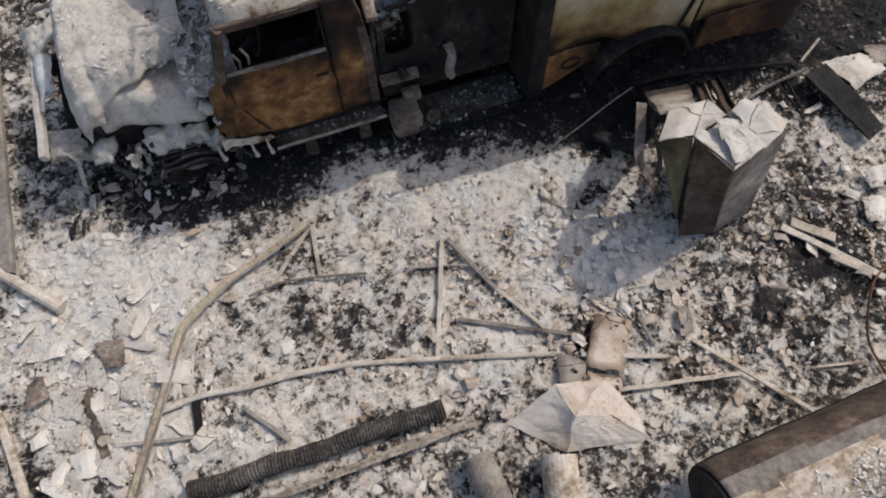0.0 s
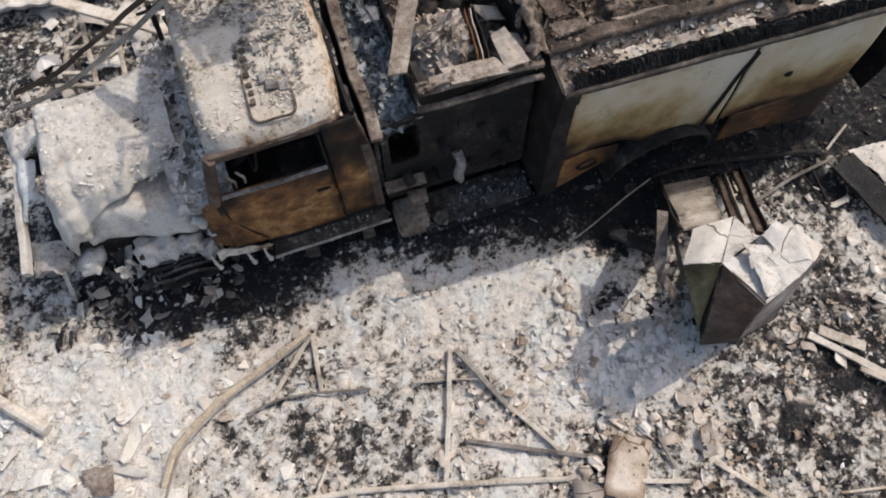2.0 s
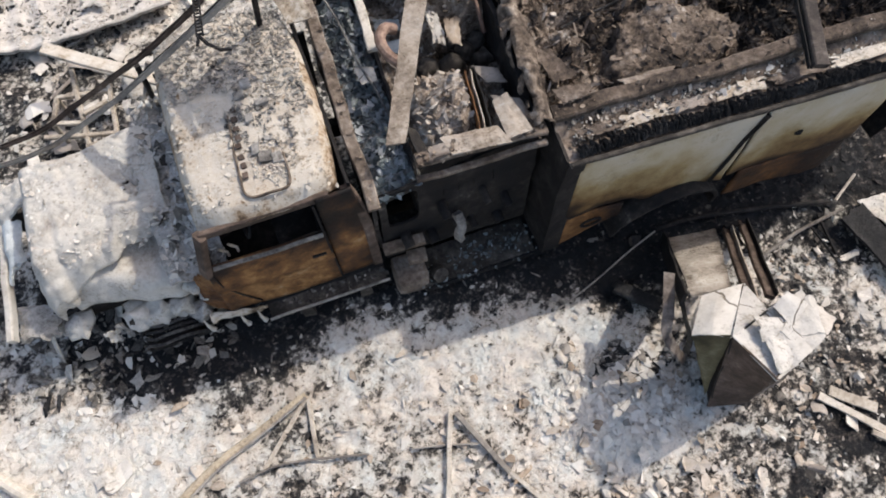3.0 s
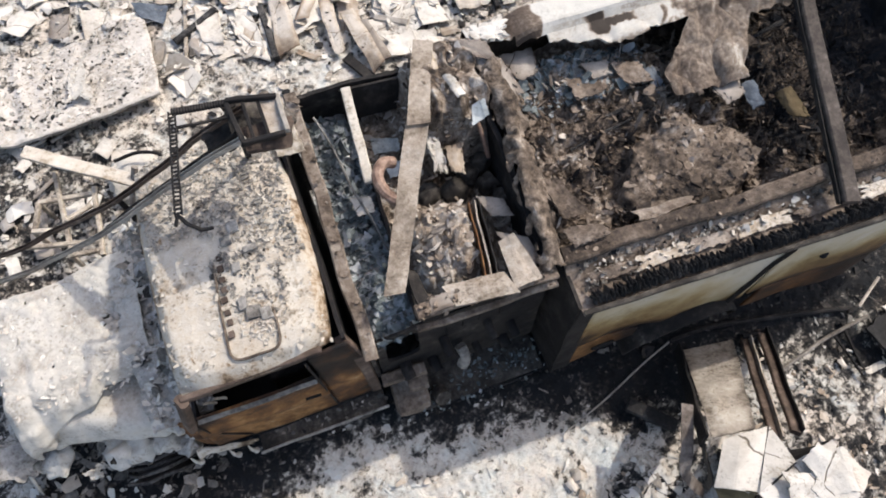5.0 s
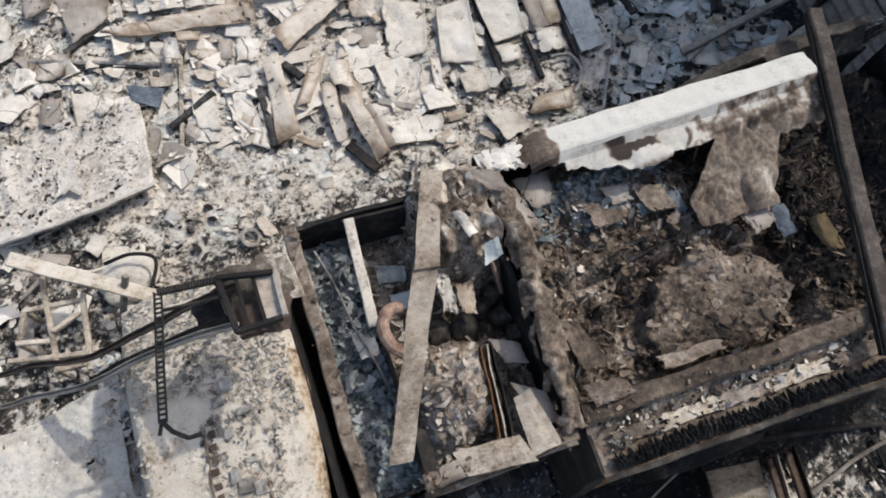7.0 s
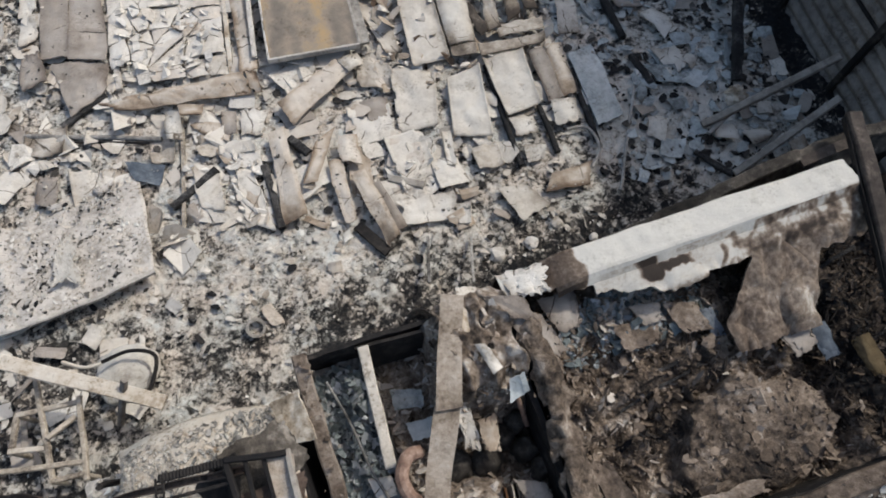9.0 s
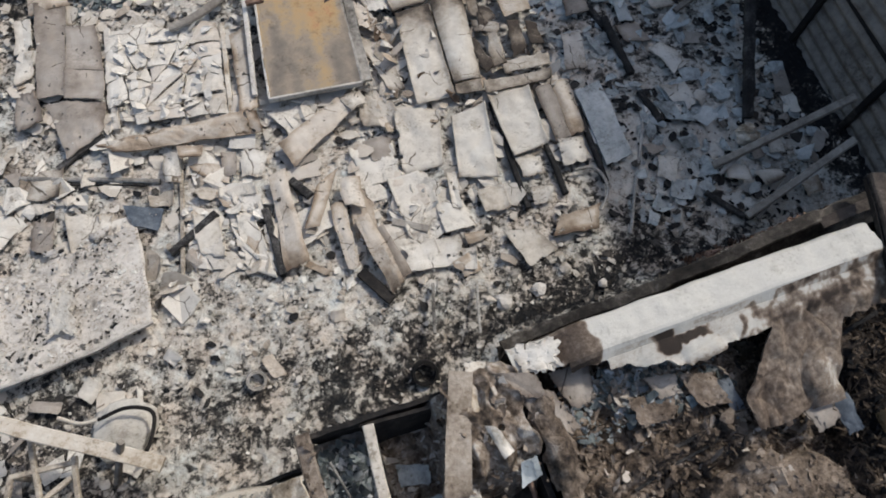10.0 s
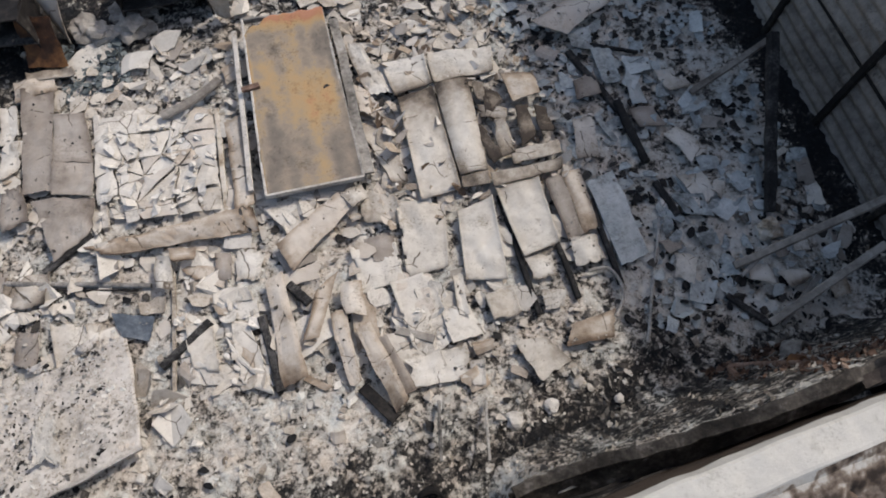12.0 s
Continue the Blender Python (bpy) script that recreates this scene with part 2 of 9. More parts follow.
M_wall = surf("sooty_corrugated_steel", [(0.12, (0.06, 0.052, 0.045)), (0.5, (0.2, 0.176, 0.152)), (0.9, (0.34, 0.3, 0.262))], big=0.9, small=7, bump=0.15, rough=0.6, speck=0.4)


# ---- mesh tools ----
def wob(p, amp, scale=3.0, seed=0.0):
    """A point shaken by smooth noise."""
    q = Vector(p) * scale + Vector((seed * 7.3, seed * 3.1, seed * 5.7))
    return Vector(p) + noise.noise_vector(q) * amp


def finish(name, bm, material, smooth=False):
    bmesh.ops.recalc_face_normals(bm, faces=bm.faces)
    data = bpy.data.meshes.new(name)
    bm.to_mesh(data)
    bm.free()
    for m in material if isinstance(material, (list, tuple)) else (material,):
        data.materials.append(m)
    if smooth:
        data.shade_smooth()
    return data


def thing(name, label, category, at=(0, 0, 0), group="", kind=""):
    ob = new(name)
    ob.empty_display_size = 0.2
    ob.location = at
    return tagged(ob, label, category, group, kind)


def part(name, bm, material, parent, label="", smooth=False):
    """One mesh, in world places, as a part of a thing or of a part."""
    ob = new(name, finish(name, bm, material, smooth))
    ob.parent = parent
    base = Vector(parent.location)
    if parent.parent:
        base = Vector(parent.parent.location)
        ob.matrix_parent_inverse = Matrix.Identity(4)
    else:
        ob.matrix_parent_inverse = Matrix.Translation(-base)
    return tagged(ob, label)


def solo(name, bm, material, label, category, group="", kind="", smooth=False):
    """A thing of one mesh, its origin at its base."""
    co = [v.co.copy() for v in bm.verts]
    at = Vector((sum(c.x for c in co) / len(co), sum(c.y for c in co) / len(co), min(c.z for c in co)))
    bmesh.ops.translate(bm, verts=bm.verts, vec=-at)
    ob = new(name, finish(name, bm, material, smooth))
    ob.location = at
    return tagged(ob, label, category, group, kind)


def shell(f, nu, nv, thick=0.01, skip=None, bm=None, tone=None):
    """A sheet with thickness over the grid f(u, v), with cells left out where skip(u, v) holds."""
    bm = bm or bmesh.new()
    e = 1e-3
    top, low = {}, {}
    for i in range(nu + 1):
        for j in range(nv + 1):
            u, v = i / nu, j / nv
            p = Vector(f(u, v))
            n = (Vector(f(u + e, v)) - p).cross(Vector(f(u, v + e)) - p)
            n = n.normalized() if n.length > 1e-12 else Vector((0, 0, 1))
            top[i, j], low[i, j] = p, p - n * thick
    keep = {(i, j) for i in range(nu) for j in range(nv) if not (skip and skip((i + 0.5) / nu, (j + 0.5) / nv))}
    used = {(i + a, j + b) for i, j in keep for a in (0, 1) for b in (0, 1)}
    if skip:
        # ease the stepped outline of the holes and tears
        torn = {k for k in used if 0 < k[0] < nu and 0 < k[1] < nv and not all((k[0] + a, k[1] + b) in keep for a in (-1, 0) for b in (-1, 0))}
        for _ in range(3):
            for put in (top, low):
                eased = {}
                for i, j in torn:
                    near = [put[q] for q in ((i - 1, j), (i + 1, j), (i, j - 1), (i, j + 1)) if q in torn]
                    if len(near) > 1:
                        eased[i, j] = put[i, j] * 0.4 + sum(near, Vector()) * (0.6 / len(near))
                put.update(eased)
    layer = (bm.verts.layers.float.get("tone") or bm.verts.layers.float.new("tone")) if tone else None
    tv = {k: bm.verts.new(top[k]) for k in used}
    lv = {k: bm.verts.new(low[k]) for k in used}
    if tone:
        for (i, j), v in (*tv.items(), *lv.items()):
            v[layer] = tone(i / nu, j / nv)
    for i, j in keep:
        q = [(i, j), (i + 1, j), (i + 1, j + 1), (i, j + 1)]
        bm.faces.new([tv[k] for k in q])
        bm.faces.new([lv[k] for k in reversed(q)])
        for (a, b), d in zip(zip(q, q[1:] + q[:1]), ((0, -1), (1, 0), (0, 1), (-1, 0))):
            if (i + d[0], j + d[1]) not in keep:
                bm.faces.new([tv[b], tv[a], lv[a], lv[b]])
    return bm


def plate(corners, thick=0.012, amp=0.02, scale=3.0, seed=0.0, nu=10, nv=10, rag=0.0, bow=0.0, skip=None, bm=None, scorch=1.0, folds=0, crease=0.03):
    """A warped sheet between four corners, given round its edge; rag frays its outline, bow lifts its middle, folds crease it."""
    a, b, c, d = (Vector(p) for p in corners)
    up = (b - a).cross(d - a).normalized()
    if up.z < -0.01:
        up = -up

    dice = random.Random(int(seed * 911) + 7)
    kinks = []
    for k in range(folds):
        way = dice.uniform(0, math.pi) if k else dice.choice((0.1, 1.5))
        kinks.append((math.cos(way), math.sin(way), dice.uniform(0.2, 0.8), dice.choice((-1, 1)) * dice.uniform(0.5, 1.2)))

    def f(u, v):
        p = (a * (1 - u) + b * u) * (1 - v) + (d * (1 - u) + c * u) * v
        p = wob(p, amp, scale, seed)
        for x, y, mid, tall_ in kinks:
            far_ = abs((u - 0.5) * x + (v - 0.5) * y + 0.5 - mid)
            p += up * (crease * tall_ * (0.3 - min(far_, 0.6)))
        p += up * (bow * 4 * u * (1 - u) + amp * 0.5 * noise.noise(p * scale * 2.7))
        if rag:
            k = Vector((u - 0.5, v - 0.5, 0))
            fray = 0.5 + noise.noise(Vector((u * 3.1, v * 3.1, seed * 9.7)) * 1.7) + 0.5 * noise.noise(Vector((u * 9.3, v * 9.3, seed * 3.7)) * 1.9)
            p -= ((b - a) * k.x + (d - a) * k.y) * rag * fray
        return p

    def cut(u, v):
        if skip and skip(u, v):
            return True
        edge = min(u, 1 - u, v, 1 - v)
        return rag > 0.24 and edge < 0.1 and noise.noise(Vector((u * 5, v * 5, seed * 4.3))) > 0.42

    wide, tall = ((b - a).length + (c - d).length) / 2, ((d - a).length + (c - b).length) / 2

    def smoke(u, v):
        """Scorched along the edges, paler towards the middle."""
        near = min(min(u, 1 - u) * wide, min(v, 1 - v) * tall)
        low = noise.noise(Vector((u * wide + seed * 3, v * tall, seed * 5)) * 2.4)
        edge = scorch * 0.3 * max(0.0, min(1.0, 0.45 + 1.6 * low)) * max(0.0, 1 - near / 0.1)
        side = (u, 1 - u, v, 1 - v)[int(seed * 7.3) % 4] + 0.3 * low
        edge += scorch * 0.2 * max(0.0, 1 - side / 0.38) ** 1.5
        return 0.64 - edge + 0.22 * low + 0.1 * noise.noise(Vector((u * wide, v * tall, seed)) * 7)

    return shell(f, nu, nv, thick, cut, bm, smoke)


def sweep(path, prof, bm=None, up=(0, 0, 1), grow=None):
    """A closed profile (side, height) swept along a path."""
    bm = bm or bmesh.new()
    path = [Vector(p) for p in path]
    rings = []
    for k, p in enumerate(path):
        way = (path[min(k + 1, len(path) - 1)] - path[max(k - 1, 0)]).normalized()
        side = way.cross(Vector(up))
        side = side.normalized() if side.length > 1e-4 else Vector((1, 0, 0))
        top = side.cross(way)
        s = grow(k / (len(path) - 1)) if grow else 1.0
        rings.append([bm.verts.new(p + side * (x * s) + top * (y * s)) for x, y in prof])
    n = len(prof)
    for r, q in zip(rings, rings[1:]):
        for k in range(n):
            bm.faces.new([r[k], r[(k + 1) % n], q[(k + 1) % n], q[k]])
    bm.faces.new(list(reversed(rings[0])))
    bm.faces.new(rings[-1])
    return bm


def line(p0, p1, n, amp=0.0, seed=0.0, sag=0.0):
    """Points from p0 to p1, a little crooked."""
    p0, p1 = Vector(p0), Vector(p1)
    out = []
    for k in range(n + 1):
        s = k / n
        p = p0.lerp(p1, s)
        out.append(wob(p, amp, 2.2, seed) + Vector((0, 0, sag * 4 * s * (1 - s))))
    return out


def spline(points, n):
    """A smooth way through a few points."""
    pts = [Vector(p) for p in points]
    pts = [2 * pts[0] - pts[1]] + pts + [2 * pts[-1] - pts[-2]]
    out = []
    for a, b, c, d in zip(pts, pts[1:], pts[2:], pts[3:]):
        for k in range(n):
            t = k / n
            out.append(0.5 * (2 * b + (c - a) * t + (2 * a - 5 * b + 4 * c - d) * t * t + (3 * b - a - 3 * c + d) * t**3))
    return out + [pts[-2]]


def rect(w, h):
    b = 0.18 * min(w, h)
    w, h = w / 2, h / 2
    return [(-w + b, -h), (w - b, -h), (w, -h + b), (w, h - b), (w - b, h), (-w + b, h), (-w, h - b), (-w, -h + b)]


def disc(r, n=10):
    return [(r * math.cos(6.28319 * k / n), r * math.sin(6.28319 * k / n)) for k in range(n)]


def angle_iron(w, t):
    return [(0, 0), (w, 0), (w, t), (t, t), (t, w), (0, w)]


def channel(w, h, t):
    return [(-w / 2, 0), (w / 2, 0), (w / 2, h), (w / 2 - t, h), (w / 2 - t, t), (-w / 2 + t, t), (-w / 2 + t, h), (-w / 2, h)]


def lump(at, r, seed, squash=0.6, rough=0.35, bm=None, sub=2):
    bm = bm or bmesh.new()
    made = bmesh.ops.create_icosphere(bm, subdivisions=sub, radius=1.0)["verts"]
    for v in made:
        d = 1 + rough * noise.noise(v.co * 1.6 + Vector((seed * 3.3, seed, 0))) + 0.4 * rough * noise.noise(v.co * 4 + Vector((seed, 0, 0)))
        v.co = Vector((v.co.x * r * d, v.co.y * r * d, v.co.z * r * d * squash)) + Vector(at)
    return bm


def box(lo, hi, bm=None, bevel=0.012, amp=0.0, seed=0.0):
    bm = bm or bmesh.new()
    lo, hi = Vector(lo), Vector(hi)
    made = bmesh.ops.create_cube(bm, size=1.0)["verts"]
    for v in made:
        v.co = Vector((lo[k] + (v.co[k] + 0.5) * (hi[k] - lo[k]) for k in range(3)))
    edges = list({e for v in made for e in v.link_edges})
    made = bmesh.ops.bevel(bm, geom=edges, offset=bevel, segments=2, affect="EDGES", profile=0.6)["verts"] if bevel else made
    if amp:
        for v in bm.verts:
            v.co = wob(v.co, amp, 4.0, seed)
    return bm


def flakes(name, spots, size, tones, heights, material, label, category, thick=0.35, tilt=0.45, seed=1, slim=(0.45, 1.0), jag=(0.38, 1.15)):
    """Many small curled flakes and crumbs in one mesh: a bent six-sided top with sides, each with its own tone."""
    g = np.random.default_rng(seed)
    n, k = len(spots), 7
    ang = (np.arange(k) / k * 2 * np.pi)[None] + g.uniform(-0.4, 0.4, (n, k)) + g.uniform(0, 6.28, (n, 1))
    rad = size[:, None] * g.uniform(*jag, (n, k))
    stretch = g.uniform(*slim, (n, 1))
    x, y = rad * np.cos(ang), rad * np.sin(ang) * stretch
    turn = g.uniform(0, 6.28, (n, 1))
    x, y = x * np.cos(turn) - y * np.sin(turn), x * np.sin(turn) + y * np.cos(turn)
    ax, ay = g.normal(0, tilt, (n, 1)), g.normal(0, tilt, (n, 1))
    curl = g.normal(0, 0.25, (n, 1))
    z = x * ax + y * ay + curl * (x * x - y * y) / size[:, None]
    th = size[:, None] * g.uniform(0.08, 1.0, (n, 1)) ** 1.5 * thick
    z = z - z.min(1, keepdims=True) * 0.5 + th
    base = np.asarray(heights)[:, None]
    top = np.stack([spots[:, :1] + x, spots[:, 1:2] + y, base + z], -1)
    low = np.stack([spots[:, :1] + x * 0.96, spots[:, 1:2] + y * 0.96, base + z - th - 0.006], -1)
    verts = np.concatenate([top, low], 1).reshape(-1, 3)
    start = np.arange(n)[:, None] * 2 * k
    cap = start + np.arange(k)[None]
    ring = np.arange(k)
    sides = np.stack([ring, ring + k, (ring + 1) % k + k, (ring + 1) % k], 1)
    sides = (start[:, :, None] + sides[None]).reshape(n, -1)
    loops = np.concatenate([cap, sides], 1).ravel()
    counts = np.tile(np.r_[k, np.full(k, 4)], n)
    data = bpy.data.meshes.new(name)
    data.vertices.add(len(verts))
    data.vertices.foreach_set("co", verts.ravel())
    data.loops.add(len(loops))
    data.loops.foreach_set("vertex_index", loops.astype(np.int32))
    data.polygons.add(len(counts))
    data.polygons.foreach_set("loop_start", np.r_[0, np.cumsum(counts)[:-1]].astype(np.int32))
    data.update(calc_edges=True)
    at = data.attributes.new("tone", "FLOAT", "POINT")
    at.data.foreach_set("value", np.repeat(tones, 2 * k).astype(np.float32))
    data.materials.append(material)
    data.shade_flat()
    ob = new(name, data)
    return tagged(ob, label, category, kind="stuff")


# ---- the ground ----
def smooth01(t):
    t = max(0.0, min(1.0, t))
    return t * t * (3 - 2 * t)


def relief(x, y):
    """Height of the ash-covered ground."""
    p = Vector((x, y, 0.0))
    h = 0.05 * noise.noise(p * 0.45) + 0.04 * noise.noise(p * 1.7 + Vector((5, 2, 1)))
    return h + 0.03 * noise.noise(p * 5.1) + 0.026 * noise.noise(p * 12.0) + 0.016 * abs(noise.noise(p * 19.0))


# centre, half-widths, turn in degrees, change of tone
ASH = [
    (2.75, -1.3, 0.75, 0.55, 10, 0.4), (-3.0, -0.1, 1.0, 1.4, 20, 0.42), (-2.2, 0.4, 0.9, 0.5, 0, 0.22), (-3.3, -1.2, 0.7, 0.9, 0, 0.12), (0.7, 0.2, 1.4, 0.5, -8, 0.16),
    (2.3, -0.1, 0.9, 0.5, -15, 0.18), (2.6, -1.2, 0.9, 0.5, -20, 0.1), (1.6, 7.4, 3.6, 3.2, 0, 0.17), (-1.5, 6.6, 1.6, 1.1, 0, 0.04),
    (-0.5, 9.6, 1.6, 1.6, 0, 0.14), (1.6, -0.4, 2.0, 1.0, -12, 0.12), (1.3, -1.4, 0.8, 0.5, 0, 0.1), (0.8, 5.3, 2.4, 0.9, 0, 0.05), (0.9, -1.5, 2.4, 1.1, -6, 0.07),
]
# char and soot; truck-side, cabinet and wall-foot patches also paint in shade
SOOT_AND_SHADE = [
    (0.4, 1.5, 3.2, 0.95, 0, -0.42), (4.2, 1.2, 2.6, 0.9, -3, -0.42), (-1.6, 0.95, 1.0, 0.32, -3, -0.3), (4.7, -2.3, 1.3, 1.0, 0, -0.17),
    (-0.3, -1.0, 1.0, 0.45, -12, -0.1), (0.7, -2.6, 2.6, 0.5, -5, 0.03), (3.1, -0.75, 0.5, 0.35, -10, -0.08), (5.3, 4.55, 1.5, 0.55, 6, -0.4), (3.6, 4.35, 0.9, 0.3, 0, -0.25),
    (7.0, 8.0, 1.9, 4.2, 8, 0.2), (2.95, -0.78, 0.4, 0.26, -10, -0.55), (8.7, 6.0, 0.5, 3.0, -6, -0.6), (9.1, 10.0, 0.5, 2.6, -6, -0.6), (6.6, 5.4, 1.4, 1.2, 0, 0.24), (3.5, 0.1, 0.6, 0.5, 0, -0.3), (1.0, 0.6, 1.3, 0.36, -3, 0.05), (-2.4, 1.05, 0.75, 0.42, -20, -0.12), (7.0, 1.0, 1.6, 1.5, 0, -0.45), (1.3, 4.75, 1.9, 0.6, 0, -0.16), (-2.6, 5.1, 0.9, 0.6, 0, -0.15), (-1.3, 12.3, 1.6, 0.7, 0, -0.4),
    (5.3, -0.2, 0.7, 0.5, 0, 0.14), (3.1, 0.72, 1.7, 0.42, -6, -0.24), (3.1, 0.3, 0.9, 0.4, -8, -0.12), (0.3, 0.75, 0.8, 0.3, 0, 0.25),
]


def tone_at(x, y):
    """How pale the ash is, from 0 (char) to 1 (white), with the painted shade."""
    p = Vector((x, y, 3.3))
    calm = 0.84 if y > 4.6 else 1.0
    front = smooth01((0.4 - y) / 0.5)
    calm *= 1.0 + 0.15 * front + 0.35 * smooth01((x - 5.2) / 0.4) * smooth01((y - 4.4) / 0.4)
    t = 0.47 + 0.06 * front + 0.2 * noise.noise(p * 0.8) + calm * (0.28 * noise.noise(p * 2.6) + 0.3 * noise.noise(p * 6.3) + 0.22 * noise.noise(p * 13))
    for cx, cy, rx, ry, turn, change in ASH + SOOT_AND_SHADE:
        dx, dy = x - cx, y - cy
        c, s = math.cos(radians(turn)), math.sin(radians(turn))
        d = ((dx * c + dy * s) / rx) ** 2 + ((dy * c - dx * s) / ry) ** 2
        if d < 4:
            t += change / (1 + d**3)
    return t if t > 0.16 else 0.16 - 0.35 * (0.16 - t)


def axis(lo, hi, step):
    near = np.arange(lo, hi + 1e-6, step)
    far = np.cumsum(step * 1.5 ** np.arange(1, 19))
    return np.r_[(lo - far)[::-1], near, hi + far]


xs, ys = axis(-5.0, 9.4, 0.033), axis(-5.0, 13.4, 0.033)
gx, gy = np.meshgrid(xs, ys)
flat = list(zip(gx.ravel().tolist(), gy.ravel().tolist()))
verts = np.array([(x, y, relief(x, y)) for x, y in flat])
nx, ny = len(xs), len(ys)
i, j = np.meshgrid(np.arange(nx - 1), np.arange(ny - 1))
a = (j * nx + i).ravel()
quads = np.stack([a, a + 1, a + nx + 1, a + nx], 1)
data = bpy.data.meshes.new("ground")
data.from_pydata(verts.tolist(), [], quads.tolist())
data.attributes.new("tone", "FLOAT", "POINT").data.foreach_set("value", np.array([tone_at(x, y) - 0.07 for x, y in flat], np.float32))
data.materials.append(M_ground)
data.shade_smooth()
tagged(new("ground", data), "burnt ground covered with pale ash, char and fine rubble", "ground", kind="structure")


# ---- the fire truck ----
M_sooty = surf("dusty_soot", [(0.12, (0.009, 0.008, 0.007)), (0.42, (0.032, 0.027, 0.022)), (0.66, (0.085, 0.073, 0.06)), (0.92, (0.27, 0.24, 0.205))], big=3.2, small=15, bump=0.5, rough=0.85)
M_crust = surf("brown_ash_crust", [(0.1, (0.03, 0.023, 0.018)), (0.4, (0.1, 0.075, 0.056)), (0.65, (0.19, 0.15, 0.117)), (0.95, (0.34, 0.29, 0.24))], big=3, small=16, bump=0.7, spread=1.2, rand=0.3, speck=0.3)
truck = thing("fire_truck", "burnt-out fire truck with ash-white hood and rusted cab", "fire truck", at=(1.5, 2.4, 0.0))


# hood: melted shell that sags over the engine, torn along its near edge
def hood_edge(x):
    """Where the near edge of the hood runs: a rolled lip behind, a hanging skin before."""
    y = 1.98 - 0.14 * smooth01((-1.62 - x) / 0.12) - 0.1 * smooth01((-1.9 - x) / 0.2) - 0.06 * smooth01((-2.2 - x) / 0.1)
    return y + 0.04 * noise.noise(Vector((x * 5, 1, 1)))


def hood_face(u, v):
    x = -2.56 + 1.44 * u
    low = hood_edge(x)
    far = 3.08 + 0.12 * smooth01((x + 2.0) / 0.7)
    y = far - (far - low) * min(1.0, v / 0.84)
    z = 1.5 + 0.04 * math.sin(3.14 * min(1, v * 1.4)) - 0.34 * smooth01((-2.36 - x) / 0.24) ** 1.5
    z -= 0.14 * smooth01((low + 0.1 - y) / 0.12) + 0.16 * smooth01((-1.95 - x) / 0.3) * smooth01((low + 0.4 - y) / 0.4)
    z += 0.05 * math.exp(-(((y - low - 0.26) / 0.16) ** 2)) * smooth01((x + 1.75) / 0.15)
    z += 0.05 * math.exp(-(((y - 2.06 - 0.4 * (x + 2.0)) / 0.07) ** 2)) * smooth01((x + 2.3) / 0.2) * smooth01((-1.6 - x) / 0.2)
    z -= 0.07 * math.exp(-(((x + 1.42) / 0.1) ** 2 + ((y - 2.5) / 0.16) ** 2)) * (1 + noise.noise(Vector((x * 20, y * 20, 4))))
    hang = max(0.0, v - 0.84) / 0.16
    z -= hang * (0.07 + 0.03 * noise.noise(Vector((x * 6, 4, 1))) + 0.1 * smooth01((-2.15 - x) / 0.15))
    y += (0.05 - 0.05 * smooth01((-2.1 - x) / 0.2)) * hang
    if v < 0.02:
        z -= 0.3
    z -= abs(noise.noise(Vector((x * 9, y * 9, 3)))) * 0.02
    z += 0.018 * abs(noise.noise(Vector((x * 5, y * 5, 6))))
    return wob(wob(Vector((x, y, z)), 0.022, 2.3, 1), 0.012, 11.0, 2)


def hood_cut(u, v):
    return any((u - a) ** 2 * 2.0 + (v - b) ** 2 * 2.6 < r * r for a, b, r in ((0.09, 0.5, 0.022), (0.1, 0.54, 0.014), (0.3, 0.09, 0.028), (0.76, 0.42, 0.03), (0.74, 0.47, 0.018), (0.6, 0.62, 0.016), (0.42, 0.55, 0.016), (0.36, 0.72, 0.01)))


hood = part("hood", shell(hood_face, 110, 130, 0.012, hood_cut), M_fibre, truck, "melted white fibreglass hood, sagging and torn", smooth=True)


def fender(u, v):
    """Softened skin that bulges over the wheel and hangs to a wavy edge."""
    x = -2.36 + 1.22 * u
    pts = [(2.04, 1.34), (1.9, 1.3), (1.76, 1.22), (1.63, 1.1), (1.58, 0.96), (1.62, 0.84), (1.7, 0.78)]
    back = [(2.5, 1.22), (2.15, 1.2), (1.86, 1.22), (1.66, 1.14), (1.58, 0.98), (1.62, 0.85), (1.7, 0.8)]
    w = smooth01((u - 0.4) / 0.2)
    pts = [(a[0] * (1 - w) + b[0] * w, a[1] * (1 - w) + b[1] * w) for a, b in zip(pts, back)]
    t = min(v, 0.9999) * (len(pts) - 1)
    n, t = int(t), t - int(t)
    y, z = (pts[n][k] * (1 - t) + pts[n + 1][k] * t for k in (0, 1))
    y += 0.1 - 0.3 * smooth01(u * 0.9) + 0.16 * smooth01((u - 0.82) / 0.18) + 0.07 * noise.noise(Vector((x * 2.6, z * 2, 3)))
    z += 0.07 * noise.noise(Vector((x * 4, 2, 9))) * v - 0.12 * (1 - smooth01(u / 0.16))
    z += 0.05 * math.exp(-(((v - 0.3 - 0.2 * u) / 0.08) ** 2)) - 0.04 * math.exp(-(((v - 0.48 - 0.1 * u) / 0.07) ** 2))
    return wob((x, y, z), 0.014, 6.0, 5)


def fender_cut(u, v):
    return v > 0.82 and noise.noise(Vector((u * 6, 3, 1))) > 0.5 - 3.0 * (v - 0.82)


part("fender_skin", shell(fender, 70, 40, 0.014, fender_cut), M_fibre, hood, "pale softened fender skin in rolling folds", smooth=True)
